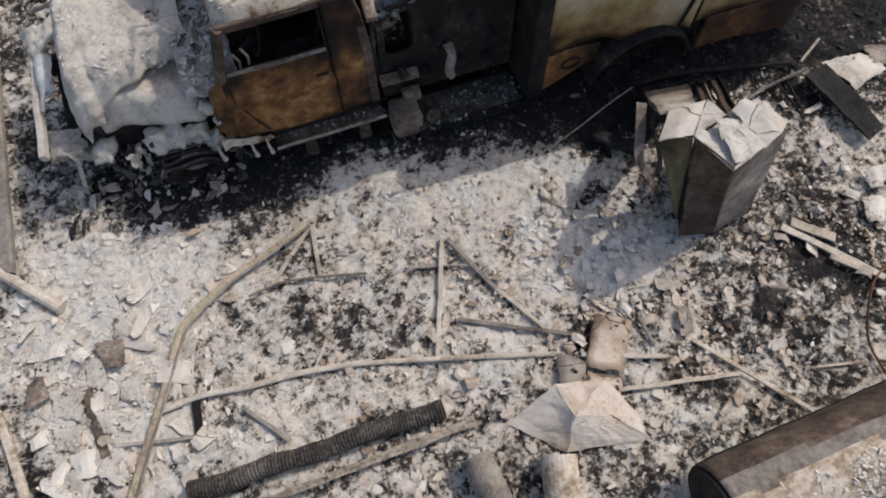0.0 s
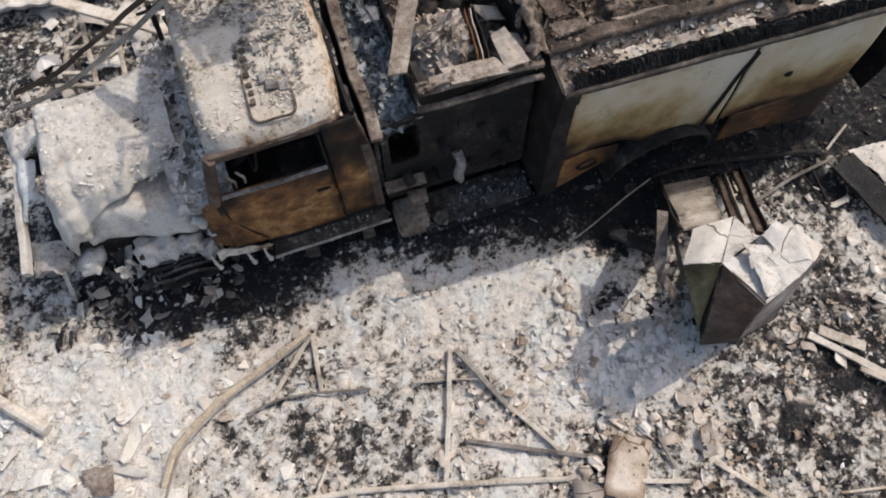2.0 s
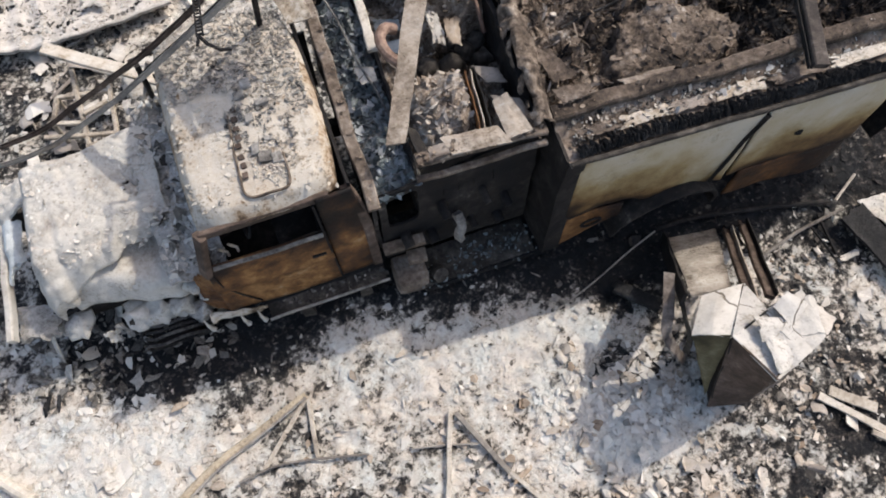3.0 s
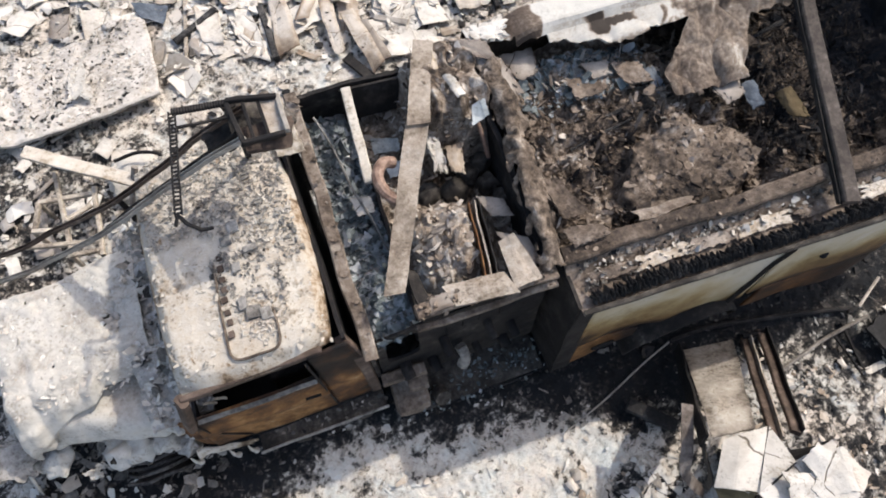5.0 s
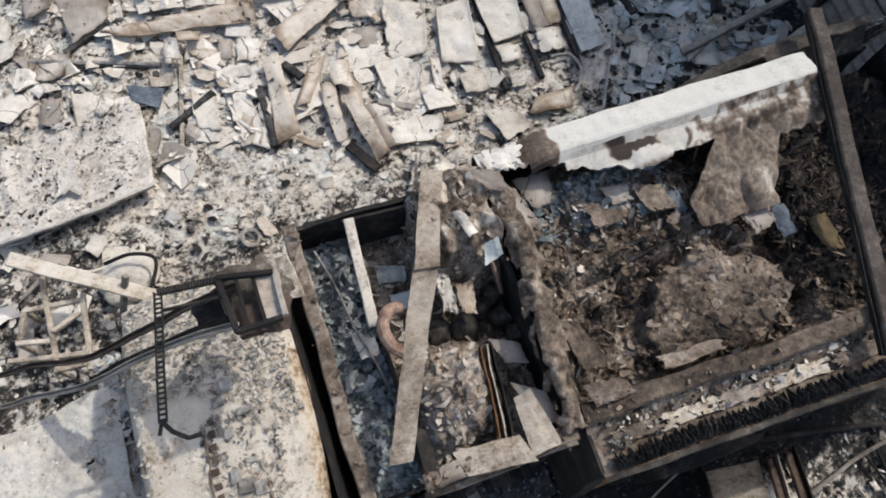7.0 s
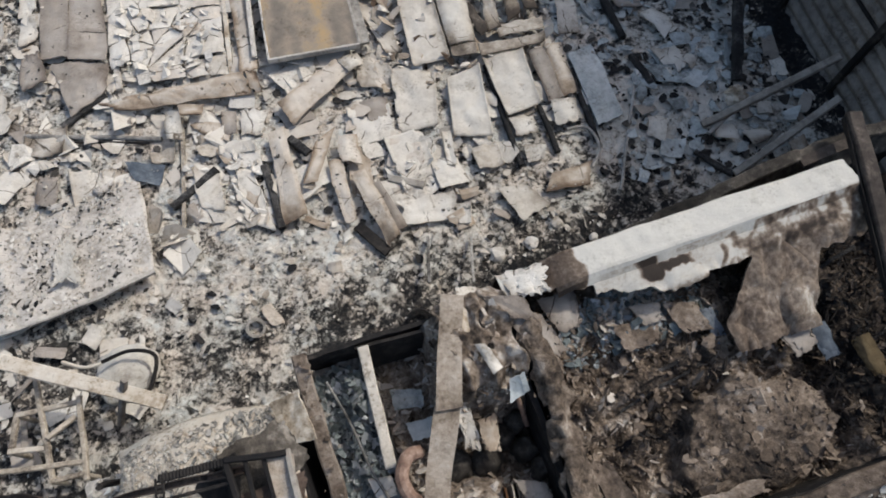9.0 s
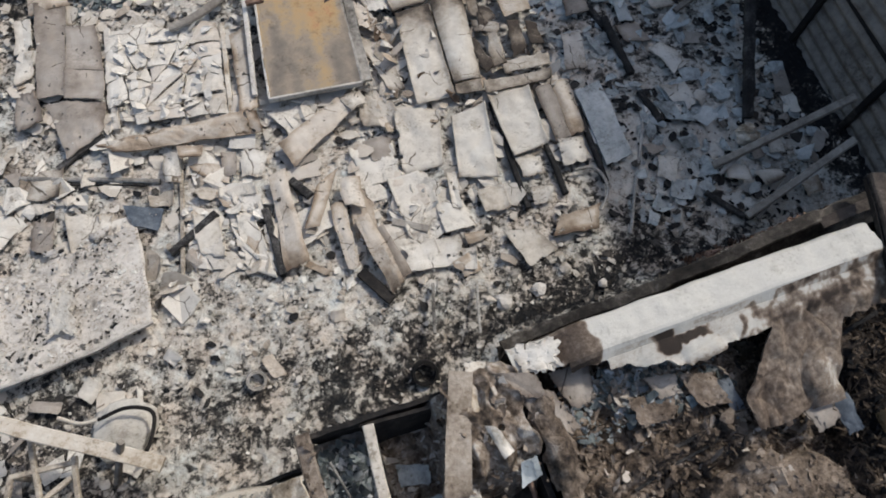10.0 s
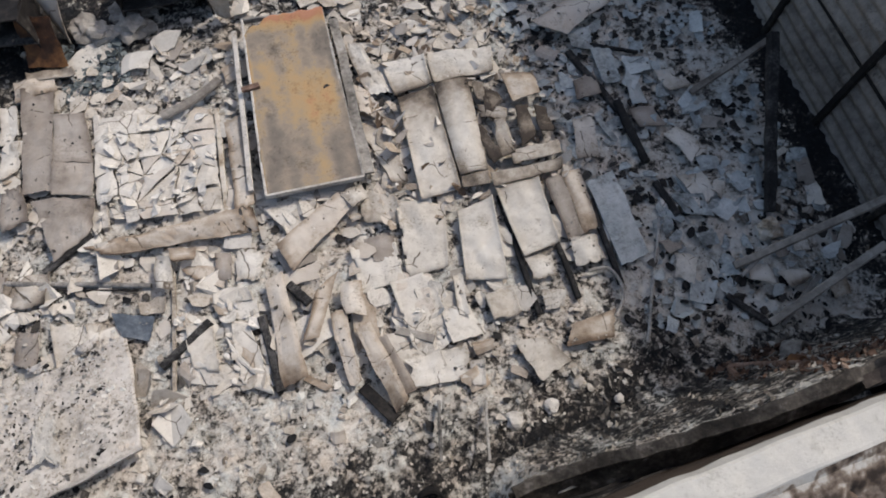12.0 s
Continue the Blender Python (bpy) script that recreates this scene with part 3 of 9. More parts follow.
# lumps of melted skin hanging under the near edge
FOLDS = [
    ((-1.86, 1.5, 0.7), 0.16, 0.9, M_fibre), ((-1.62, 1.46, 0.7), 0.16, 1.1, M_fibre), ((-1.42, 1.44, 0.72), 0.15, 1.0, M_fibre), ((-1.28, 1.36, 0.62), 0.12, 1.3, M_steelash),
    ((-1.7, 1.34, 0.46), 0.11, 1.5, M_tan), ((-2.5, 1.66, 0.62), 0.15, 0.55, M_fibre), ((-2.62, 1.7, 0.6), 0.12, 0.5, M_steelash), ((-1.16, 1.5, 1.1), 0.1, 0.8, M_fibre), ((-1.1, 1.4, 0.92), 0.09, 0.9, M_fibre), ((-1.2, 1.66, 1.28), 0.08, 0.8, M_fibre),
]
for k, (at, r, squash, m) in enumerate(FOLDS):
    bm = lump(at, r, k * 2.7, squash, 0.55, sub=3)
    for v in bm.verts:
        v.co = wob(v.co, 0.06, 5, k)
    part("hood_fold", bm, m, hood, "rounded lump of melted skin", smooth=True)
for k in range(7):
    x = -2.3 + 0.17 * k + random.uniform(-0.04, 0.04)
    w, top = random.uniform(0.08, 0.16), random.uniform(0.6, 0.85)
    low = top - random.uniform(0.2, 0.4)
    y = 1.5 - random.uniform(0.0, 0.14)
    part("hood_shred", plate([(x, y, top), (x + w, y + 0.03, top), (x + w * 0.8, y - random.uniform(0.02, 0.1), low), (x + 0.02, y - random.uniform(0.02, 0.1), low)], 0.01, 0.06, 6, k, 6, 8, rag=0.3), (M_tan, M_steelash, M_sooty)[k % 3], hood)
# engine bay and frame under it
part("engine_block", box((-2.5, 1.75, 0.45), (-1.2, 3.1, 1.15), amp=0.06, seed=3, bevel=0.05), M_dark, truck)
part("chassis_rail", box((-2.95, 1.75, 0.5), (6.0, 1.87, 0.75), bevel=0.01), M_dark, truck)
part("chassis_rail", box((-2.95, 2.95, 0.5), (6.0, 3.07, 0.75), bevel=0.01), M_dark, truck)


# front bumper: pale bent bar with a blue-grey bracket behind it
bumper = part("front_bumper", sweep(line((-2.99, 3.3, 0.84), (-3.06, 1.58, 0.85), 24, 0.03, 4), rect(0.075, 0.12)), M_fibre, truck, "ash-white bent front bumper bar")
part("bumper_bracket", plate([(-2.93, 2.84, 0.97), (-2.72, 2.82, 1.0), (-2.8, 2.4, 0.92), (-2.96, 2.15, 0.86)], 0.03, 0.03, 4, 3, 10, 14, 0.1, 0.04), M_blue, bumper, "blue-grey bent bracket")
part("bumper_foot", plate([(-3.02, 2.0, 0.72), (-2.66, 1.9, 0.76), (-2.68, 1.56, 0.66), (-3.0, 1.6, 0.68)], 0.08, 0.04, 4, 6, 14, 12, 0.12, 0.05), M_steelash, bumper)
part("bumper_corner", plate([(-3.04, 3.35, 0.86), (-2.55, 3.25, 1.05), (-2.5, 2.84, 1.12), (-2.98, 2.76, 0.92)], 0.03, 0.06, 4, 7, 14, 14, 0.15, 0.06), M_fibre, bumper)
part("bumper_strut", sweep(line((-2.8, 1.66, 0.68), (-3.0, 1.5, 0.04), 6, 0.02, 2), rect(0.07, 0.02)), M_fibre, bumper)
part("radiator_core", box((-2.86, 1.95, 0.4), (-2.62, 3.2, 0.6), amp=0.03, seed=2), M_dark, truck)


# cowl: charred and ash-strewn strip before the windscreen
def cowl_face(u, v):
    p = Vector((-1.3 + 0.58 * u, 3.5 - 2.1 * v, 1.46 + 0.1 * u))
    p.z += 0.07 * noise.noise(p * 5) + 0.04 * noise.noise(p * 13) - 0.12 * smooth01((v - 0.85) / 0.15)
    return p


part("cowl", shell(cowl_face, 22, 70, 0.03), M_steelash, truck, "cowl under crumbled pale ash")


# cab
def cab_y(z):
    """The near side of the cab leans in towards the roof."""
    return 1.2 + 0.085 * (z - 0.6)


def roof_face(u, v):
    x = -0.76 + 1.36 * u
    y = 1.345 + 2.2 * v
    eu, ev = abs(2 * u - 1), abs(2 * v - 1)
    e = (eu**6 + ev**8) ** (1 / 7)
    z = 2.46 - 0.035 * eu**2 - 0.03 * ev**2 - 0.17 * smooth01((e - 0.86) / 0.2)
    m = max(eu, ev) ** 6
    x = -0.08 + (x + 0.08) * math.sqrt(1 - (0.28 if u > 0.5 else 0.06) * ev * ev * m)
    y = 2.445 + (y - 2.445) * math.sqrt(1 - (0.16 if u > 0.5 else 0.05) * eu * eu * m)
    z += 0.012 * noise.noise(Vector((x * 4, y * 4, 1))) + 0.008 * noise.noise(Vector((x * 11, y * 11, 1)))
    z -= 0.1 * smooth01((v - 0.72) / 0.25) * (0.5 + 0.5 * math.sin(x * 5))
    return Vector((x, y, z))


def roof_smoke(u, v):
    """Rust shows through along the rear and near edges."""
    x, y = -0.76 + 1.36 * u, 1.345 + 2.2 * v
    e = 0.1 * noise.noise(Vector((x * 3, y * 3, 5))) + 0.05 * noise.noise(Vector((x * 9, y * 9, 5)))
    near = min((0.6 - x + e) * 1.3 if y < 2.7 else 1.0, (y - 1.33 + 0.5 * e) * 2.2, (x + 0.78 + 0.5 * e) * 2.6)
    return 0.27 + 0.33 * smooth01(near / 0.2) + 0.18 * noise.noise(Vector((x * 2.2, y * 2.2, 9))) + 0.16 * noise.noise(Vector((x * 7, y * 7, 9)))


roof = part("cab_roof", shell(roof_face, 60, 80, 0.02, tone=roof_smoke), M_rooftop, truck, "cream scorched cab roof under ash", smooth=True)
# raised rounded hatch outline on the roof, a row of square fins beside it
loop = []
for k in range(41):
    ang = math.pi * k / 40
    sx, sy = math.cos(ang), math.sin(ang)
    loop.append((-0.045 + 0.2 * math.copysign(abs(sx) ** 0.5, sx), 1.64 - 0.18 * abs(sy) ** 0.5, 2.462))
loop = [(0.155, 1.8, 2.462)] + loop + [(-0.235, 1.9, 2.462), (-0.2, 2.3, 2.462)]
part("roof_hatch_rim", sweep([wob(p, 0.016, 6, 2) for p in loop], rect(0.018, 0.024)), M_crust, roof)
for k in range(8):
    x, y = -0.225 + 0.008 * k, 1.66 + 0.092 * k
    part("light_socket", box((x, y, 2.445), (x + 0.05, y + 0.052, 2.474), bevel=0.008, amp=0.02, seed=k), M_brownsteel, roof)
for k, (x, y) in enumerate([(-0.05, 1.75), (0.04, 1.95), (-0.06, 2.15), (0.05, 2.3), (-0.1, 1.85), (-0.02, 2.5), (0.06, 1.7), (-0.1, 2.4)]):
    part("roof_fitting", box((x, y, 2.45), (x + random.uniform(0.04, 0.12), y + random.uniform(0.04, 0.12), 2.49), bevel=0.01, amp=0.03, seed=k), M_steelash, roof)

# near side of the cab: rusted door with an empty window
def side_y(x, z):
    return cab_y(z) + 0.02 * noise.noise(Vector((x * 2.5, z * 2.5, 4)))


def cab_side(x0, x1, z0, z1, seed=0, far=False):
    def f(u, v):
        x, z = x0 + (x1 - x0) * u, z0 + (z1 - z0) * v
        y = side_y(x, z)
        return Vector((x, 4.83 - y if far else y, z))

    return f


def lower_door(u, v):
    x = -0.97 + 1.23 * u + 0.08 * v * (1 - u)
    z = (0.62 + 0.05 * (1 - u) ** 2) * (1 - v) + 1.72 * v
    y = side_y(x, z) - 0.03 * math.exp(-((v - 0.55) / 0.1) ** 2)
    return Vector((x, y, z))


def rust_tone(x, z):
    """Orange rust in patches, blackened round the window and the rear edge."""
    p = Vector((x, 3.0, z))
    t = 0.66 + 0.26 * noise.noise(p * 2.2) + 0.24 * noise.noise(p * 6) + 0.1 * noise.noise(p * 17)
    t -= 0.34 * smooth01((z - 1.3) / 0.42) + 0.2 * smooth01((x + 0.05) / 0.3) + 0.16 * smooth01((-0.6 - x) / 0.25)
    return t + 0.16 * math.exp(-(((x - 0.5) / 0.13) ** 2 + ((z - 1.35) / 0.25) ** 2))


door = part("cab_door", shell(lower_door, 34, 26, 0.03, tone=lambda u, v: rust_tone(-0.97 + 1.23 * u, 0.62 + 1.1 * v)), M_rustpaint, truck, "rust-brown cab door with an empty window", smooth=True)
part("window_sill", sweep(line((-0.8, 1.275, 1.725), (0.24, 1.265, 1.725), 20, 0.015, 3), rect(0.04, 0.022)), M_steelash, door)
part("front_seam", sweep([(x, side_y(x, z) - 0.012, z) for x, z in ((-0.86, 1.64), (-0.84, 1.3), (-0.74, 1.0), (-0.62, 0.72))], rect(0.016, 0.016), up=(0, 1, 0)), M_dark, door)
part("door_handle", sweep(line((0.06, 1.21, 1.42), (0.2, 1.205, 1.42), 3), rect(0.025, 0.03)), M_dark, door)
part("door_seam", sweep(line((0.255, 1.2, 0.66), (0.24, 1.325, 2.24), 8), rect(0.02, 0.02)), M_dark, door)
part("window_post", sweep(line((-0.88, 1.27, 1.7), (-0.72, 1.36, 2.3), 6), rect(0.12, 0.07)), M_brownsteel, door)
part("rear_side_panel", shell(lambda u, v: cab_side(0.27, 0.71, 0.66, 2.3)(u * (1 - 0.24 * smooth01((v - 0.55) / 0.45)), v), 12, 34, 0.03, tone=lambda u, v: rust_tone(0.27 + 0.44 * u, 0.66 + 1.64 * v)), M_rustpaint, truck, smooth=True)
part("rear_corner", sweep([(0.67, 1.22, 0.66), (0.66, 1.3, 1.6), (0.62, 1.36, 2.0), (0.56, 1.42, 2.24)], rect(0.07, 0.1), up=(1, 0, 0)), M_brownsteel, truck)
part("lower_front_lip", plate([(-1.2, 1.24, 0.72), (-0.6, 1.17, 0.67), (-0.6, 1.15, 0.59), (-1.2, 1.19, 0.61)], 0.02, 0.03, 6, 4, 14, 5, 0.1), M_tan, truck)
for k, (x, y, z) in enumerate(((-1.25, 1.16, 0.5), (-0.88, 1.1, 0.48), (-0.7, 1.08, 0.48))):
    part("melt_drip", sweep([(x, y + 0.03, z + 0.22), (x, y, z + 0.08), (x + 0.01, y, z - 0.06)], disc(0.024, 8), grow=lambda s: 0.25 + 1.1 * s), M_fibre, truck)
part("window_header", sweep(line((-0.72, 1.375, 2.27), (0.4, 1.375, 2.27), 10, 0.01, 6), rect(0.05, 0.1)), M_brownsteel, truck)
part("front_side_panel", plate([(-1.22, 1.36, 0.72), (-0.95, 1.22, 0.64), (-0.86, 1.28, 1.7), (-1.05, 1.4, 1.5)], 0.02, 0.04, 4, 3, 8, 12, rag=0.15), M_rust, truck)
part("far_side_panel", shell(cab_side(-0.9, 0.7, 0.66, 1.72, far=True), 16, 12, 0.03), M_dark, truck)
part("cab_back_wall", plate([(0.66, 1.28, 0.7), (0.66, 3.5, 0.7), (0.6, 3.42, 2.32), (0.6, 1.4, 2.32)], 0.03, 0.02, 3, 7, 14, 14), M_dark, truck)
part("firewall", plate([(-0.95, 1.28, 0.7), (-0.95, 3.5, 0.7), (-0.86, 3.45, 1.55), (-0.86, 1.32, 1.55)], 0.03, 0.02, 3, 8, 12, 8), M_dark, truck)
part("cab_floor", box((-0.95, 1.28, 0.62), (0.66, 3.52, 0.7)), M_dark, truck)
for y in (1.75, 2.85):
    part("seat_frame", box((-0.25, y - 0.22, 0.7), (0.25, y + 0.22, 1.15), amp=0.05, seed=y), M_dark, truck)
    part("seat_back_frame", plate([(0.2, y - 0.2, 1.1), (0.2, y + 0.2, 1.1), (0.42, y + 0.18, 1.75), (0.42, y - 0.18, 1.75)], 0.03, 0.04, 5, y, 8, 8, skip=lambda u, v: 0.25 < u < 0.75 and 0.2 < v < 0.8), M_dark, truck)
part("steering_post", sweep(line((-0.8, 1.75, 1.3), (-0.45, 1.72, 1.66), 4), disc(0.03)), M_dark, truck)
part("steering_wheel", sweep([(-0.42 + 0.06 * math.sin(t * 0.5236), 1.72 + 0.2 * math.cos(t * 0.5236), 1.66 + 0.19 * math.sin(t * 0.5236)) for t in range(13)], disc(0.014, 6)), M_dark, truck)
for k, (x, z) in enumerate(((-0.56, 1.78), (-0.66, 1.74))):
    part("seat_spring", sweep([(x, 1.42, z - 0.14), (x + 0.02, 1.4, z), (x - 0.02, 1.38, z + 0.16)], rect(0.024 if k < 2 else 0.012, 0.02), up=(0, 1, 0)), M_plank, truck)

# steps below the door
step = part("cab_step", box((-0.6, 1.02, 0.5), (0.72, 1.26, 0.56), amp=0.02, seed=4), M_sooty, truck)
part("step_edge", sweep(line((-0.62, 1.015, 0.57), (0.73, 1.01, 0.57), 20, 0.012, 4), rect(0.025, 0.035)), M_steelash, step)
part("step_riser", plate([(-0.62, 1.24, 0.66), (0.72, 1.24, 0.68), (0.72, 1.2, 0.5), (-0.6, 1.2, 0.5)], 0.02, 0.02, 4, 3, 16, 4), M_dark, step)
for x in (-0.3, 0.38):
    part("step_bracket", box((x, 1.02, 0.18), (x + 0.14, 1.12, 0.5), amp=0.03, seed=x), M_sooty, step)


# wheels: bare rims with the wire left of the tyres
def wheel(x, y, z, r, lean, seed):
    c = Vector((x, y, z))
    turn = Matrix.Rotation(radians(90 + lean), 3, "X")
    prof = [(r * 0.62, -0.11), (r * 0.98, -0.13), (r, -0.1), (r * 0.86, -0.06), (r * 0.86, 0.06), (r, 0.1), (r * 0.98, 0.13), (r * 0.62, 0.11)]
    bm = bmesh.new()
    rings = []
    for k in range(28):
        ang = 2 * math.pi * k / 28
        rings.append([bm.verts.new(c + turn @ Vector((a * math.cos(ang), a * math.sin(ang), b))) for a, b in prof])
    for k in range(28):
        p, q = rings[k], rings[(k + 1) % 28]
        for n in range(len(prof)):
            bm.faces.new([p[n], q[n], q[(n + 1) % len(prof)], p[(n + 1) % len(prof)]])
    rim = part("wheel", bm, M_dark, truck, "bare burnt wheel rim")
    bm = bmesh.new()
    bmesh.ops.create_cone(bm, cap_ends=True, segments=24, radius1=r * 0.66, radius2=r * 0.4, depth=0.1, matrix=Matrix.Translation(c) @ turn.to_4x4())
    part("hub", bm, M_steelash, rim)
    for k in range(4):
        loop = []
        for n in range(37):
            ang = 2 * math.pi * n / 36
            p = c + turn @ Vector((r * 1.12 * math.cos(ang), r * 1.12 * math.sin(ang), (k - 1.5) * 0.06))
            p.z = max(0.05, p.z)
            loop.append(wob(p, 0.06, 3, k + seed))
        part("tyre_wire", sweep(loop, disc(0.018, 5)), M_char, rim)


wheel(-1.6, 1.32, 0.33, 0.33, 14, 1)
wheel(-1.6, 3.2, 0.33, 0.33, 0, 3)
wheel(4.1, 1.2, 0.36, 0.34, 0, 5)
wheel(4.1, 3.4, 0.36, 0.34, 0, 7)

# pump house between cab and body
pump = part("pump_panel", plate([(0.78, 1.24, 0.62), (2.4, 1.2, 0.62), (2.38, 1.34, 2.28), (0.8, 1.36, 1.9)], 0.03, 0.015, 3, 9, 40, 34, skip=lambda u, v: (0.04 < u < 0.24 and 0.5 < v < 0.9) or (v > 0.66 and v < 0.8 and (abs(u - 0.42) < 0.013 or abs(u - 0.52) < 0.013 or abs(u - 0.62) < 0.013 or abs(u - 0.74) < 0.013))), M_dark, truck, "sooty pump panel with slots and valve stubs")
for k, (x, z, r) in enumerate([(1.42, 1.5, 0.05), (1.55, 1.25, 0.06), (1.85, 1.55, 0.045), (2.1, 1.3, 0.05), (1.3, 0.95, 0.06), (2.05, 0.9, 0.06), (1.75, 1.0, 0.04), (1.02, 1.05, 0.06)]):
    part("valve_stub", sweep([(x, 1.3, z), (x, 1.2, z), (x + 0.01, 1.12, z - 0.02)], disc(r, 12), up=(0, 0, 1)), M_dark, pump)
part("hanging_duct", sweep(spline([(1.56, 1.2, 1.34), (1.58, 1.1, 1.22), (1.55, 1.08, 1.05), (1.58, 1.1, 0.86)], 5), rect(0.1, 0.08)), M_steelash, pump, "ash-coated bent duct")
part("panel_ledge", sweep(line((0.76, 1.2, 1.0), (1.2, 1.18, 1.02), 6, 0.02, 4), rect(0.12, 0.1)), M_crust, pump)
part("panel_ledge", sweep(line((0.98, 1.12, 0.72), (1.18, 1.1, 0.72), 4, 0.02, 5), rect(0.16, 0.12)), M_crust, pump)
part("running_board", box((1.1, 0.86, 0.24), (2.46, 1.3, 0.3), amp=0.025, seed=6), M_sooty, truck, "ash-covered running board")
part("running_board_edge", plate([(1.1, 0.85, 0.3), (2.46, 0.84, 0.3), (2.46, 0.86, 0.1), (1.1, 0.87, 0.1)], 0.015, 0.02, 3, 3, 16, 4), M_dark, truck)
part("side_tank", box((0.8, 0.88, 0.12), (1.16, 1.28, 0.5), bevel=0.08, amp=0.03, seed=8), M_crust, truck, "dusty grey side tank")
part("tank_cap", sweep([(1.28, 1.0, 0.34), (1.3, 0.9, 0.42)], disc(0.09, 16)), M_sooty, truck)

mid = part("front_partition", plate([(0.76, 1.24, 0.9), (0.8, 3.72, 0.9), (0.8, 3.7, 2.32), (0.76, 1.26, 2.02)], 0.04, 0.02, 3, 4, 26, 14, rag=0.04), M_dark, truck)
part("partition_cap", sweep(line((0.75, 1.22, 2.03), (0.8, 3.7, 2.35), 40, 0.045, 6), rect(0.12, 0.07)), M_crust, truck)


def midfloor(x0, x1, y0, y1, z0, amp, seed):
    def f(u, v):
        x, y = x0 + (x1 - x0) * u, y0 + (y1 - y0) * v
        p = Vector((x * 3.3, y * 3.3, seed))
        return Vector((x, y, z0 + amp * noise.noise(p) + 0.4 * amp * noise.noise(p * 3.1) + 0.2 * amp * noise.noise(p * 8)))

    return f


part("front_locker_floor", shell(midfloor(0.8, 1.26, 1.38, 3.66, 1.92, 0.1, 2), 18, 70, 0.03), M_steelash, truck, "locker floor under blue-grey ash")
part("locker_divider", plate([(1.22, 1.36, 1.2), (1.32, 3.64, 1.2), (1.32, 3.64, 2.12), (1.22, 1.36, 2.16)], 0.03, 0.03, 3, 5, 26, 10, rag=0.1), M_dark, truck)
part("pump_bay_floor", shell(midfloor(1.26, 2.44, 1.36, 3.64, 1.5, 0.12, 3), 40, 70, 0.03), M_dark, truck)
part("bay_near_wall", plate([(1.22, 1.34, 1.6), (2.42, 1.3, 1.6), (2.4, 1.36, 2.34), (1.24, 1.4, 2.36)], 0.04, 0.02, 3, 6, 22, 10, rag=0.05), M_dark, truck)
part("bay_near_cap", sweep(line((1.2, 1.37, 2.37), (2.42, 1.33, 2.33), 30, 0.035, 7), rect(0.13, 0.06)), M_crust, truck)
part("bay_near_lip", sweep(line((1.18, 1.29, 2.18), (2.42, 1.26, 2.16), 24, 0.025, 9), rect(0.06, 0.05)), M_crust, truck)
part("bay_rear_wall", plate([(2.38, 1.3, 1.2), (2.5, 3.6, 1.2), (2.5, 3.55, 2.5), (2.38, 1.34, 2.36)], 0.05, 0.03, 3, 8, 30, 14, rag=0.06), M_dark, truck)
rear_cap = [wob(p, 0.035, 4, 8) for p in spline([(2.38, 1.34, 2.42), (2.43, 1.88, 2.5), (2.5, 2.4, 2.54), (2.57, 2.9, 2.56), (2.62, 3.3, 2.58)], 14)]


def cap_skin(u, v):
    p = rear_cap[min(len(rear_cap) - 1, int(u * (len(rear_cap) - 1)))].lerp(rear_cap[min(len(rear_cap) - 1, int(u * (len(rear_cap) - 1)) + 1)], u * (len(rear_cap) - 1) % 1.0)
    p = p + Vector((0.24 * (v - 0.42), 0, 0.03 - 0.5 * (v - 0.45) ** 2))
    return wob(wob(p, 0.05, 5, 3), 0.025, 15, 4)


part("bay_rear_cap", shell(cap_skin, 90, 14, 0.015, lambda u, v: abs(v - 0.5) > 0.3 and noise.noise(Vector((u * 14, v * 3, 2))) > 0.1, tone=lambda u, v: 0.5 + 0.3 * noise.noise(Vector((u * 9, v * 2, 3))) + 0.2 * noise.noise(Vector((u * 30, v * 6, 3)))), M_bed, truck, "lumpy ash-brown skin over the bay wall")
part("bay_far_wall", plate([(0.8, 3.68, 1.2), (2.5, 3.6, 1.2), (2.5, 3.58, 2.4), (0.8, 3.66, 2.36)], 0.04, 0.02, 3, 9, 24, 12, rag=0.05), M_dark, truck)
part("bay_far_lid", plate([(1.24, 3.64, 2.34), (1.8, 3.58, 2.36), (1.8, 3.5, 2.0), (1.24, 3.52, 2.0)], 0.03, 0.01, 3, 10, 10, 6), M_dark, truck)

# body with side lockers
body = part("body_front_wall", plate([(2.5, 0.76, 0.4), (2.5, 3.66, 0.4), (2.52, 3.6, 2.5), (2.52, 0.97, 2.25)], 0.03, 0.015, 3, 11, 24, 16), M_dark, truck)


def body_y(z):
    return 0.74 + 0.1 * z


def body_side(x0, x1, low, z1):
    def f(u, v):
        x = x0 + (x1 - x0) * u
        z = low(u) + (z1 - low(u)) * v
        p = Vector((x, body_y(z) - 0.045 * (x - 2.5) + 0.025 * noise.noise(Vector((x * 1.8, z * 1.8, 7))), z))
        return p

    return f


def side_tone(x, v):
    """Paint burnt brown from below and from the front corner, pale further up."""
    p = Vector((x, 5.0, v * 1.2))
    t = 0.37 + 0.42 * smooth01(v * 1.25) + 0.22 * noise.noise(p * 1.3) + 0.12 * noise.noise(p * 4)
    return t - 0.25 * smooth01((2.95 - x) / 0.3) - 0.3 * smooth01((0.12 - v) / 0.12) + 0.1 * smooth01((x - 3.6) / 0.6) - 0.22 * smooth01((x - 4.5) / 0.8) * (1 - smooth01((v - 0.2) / 0.5))


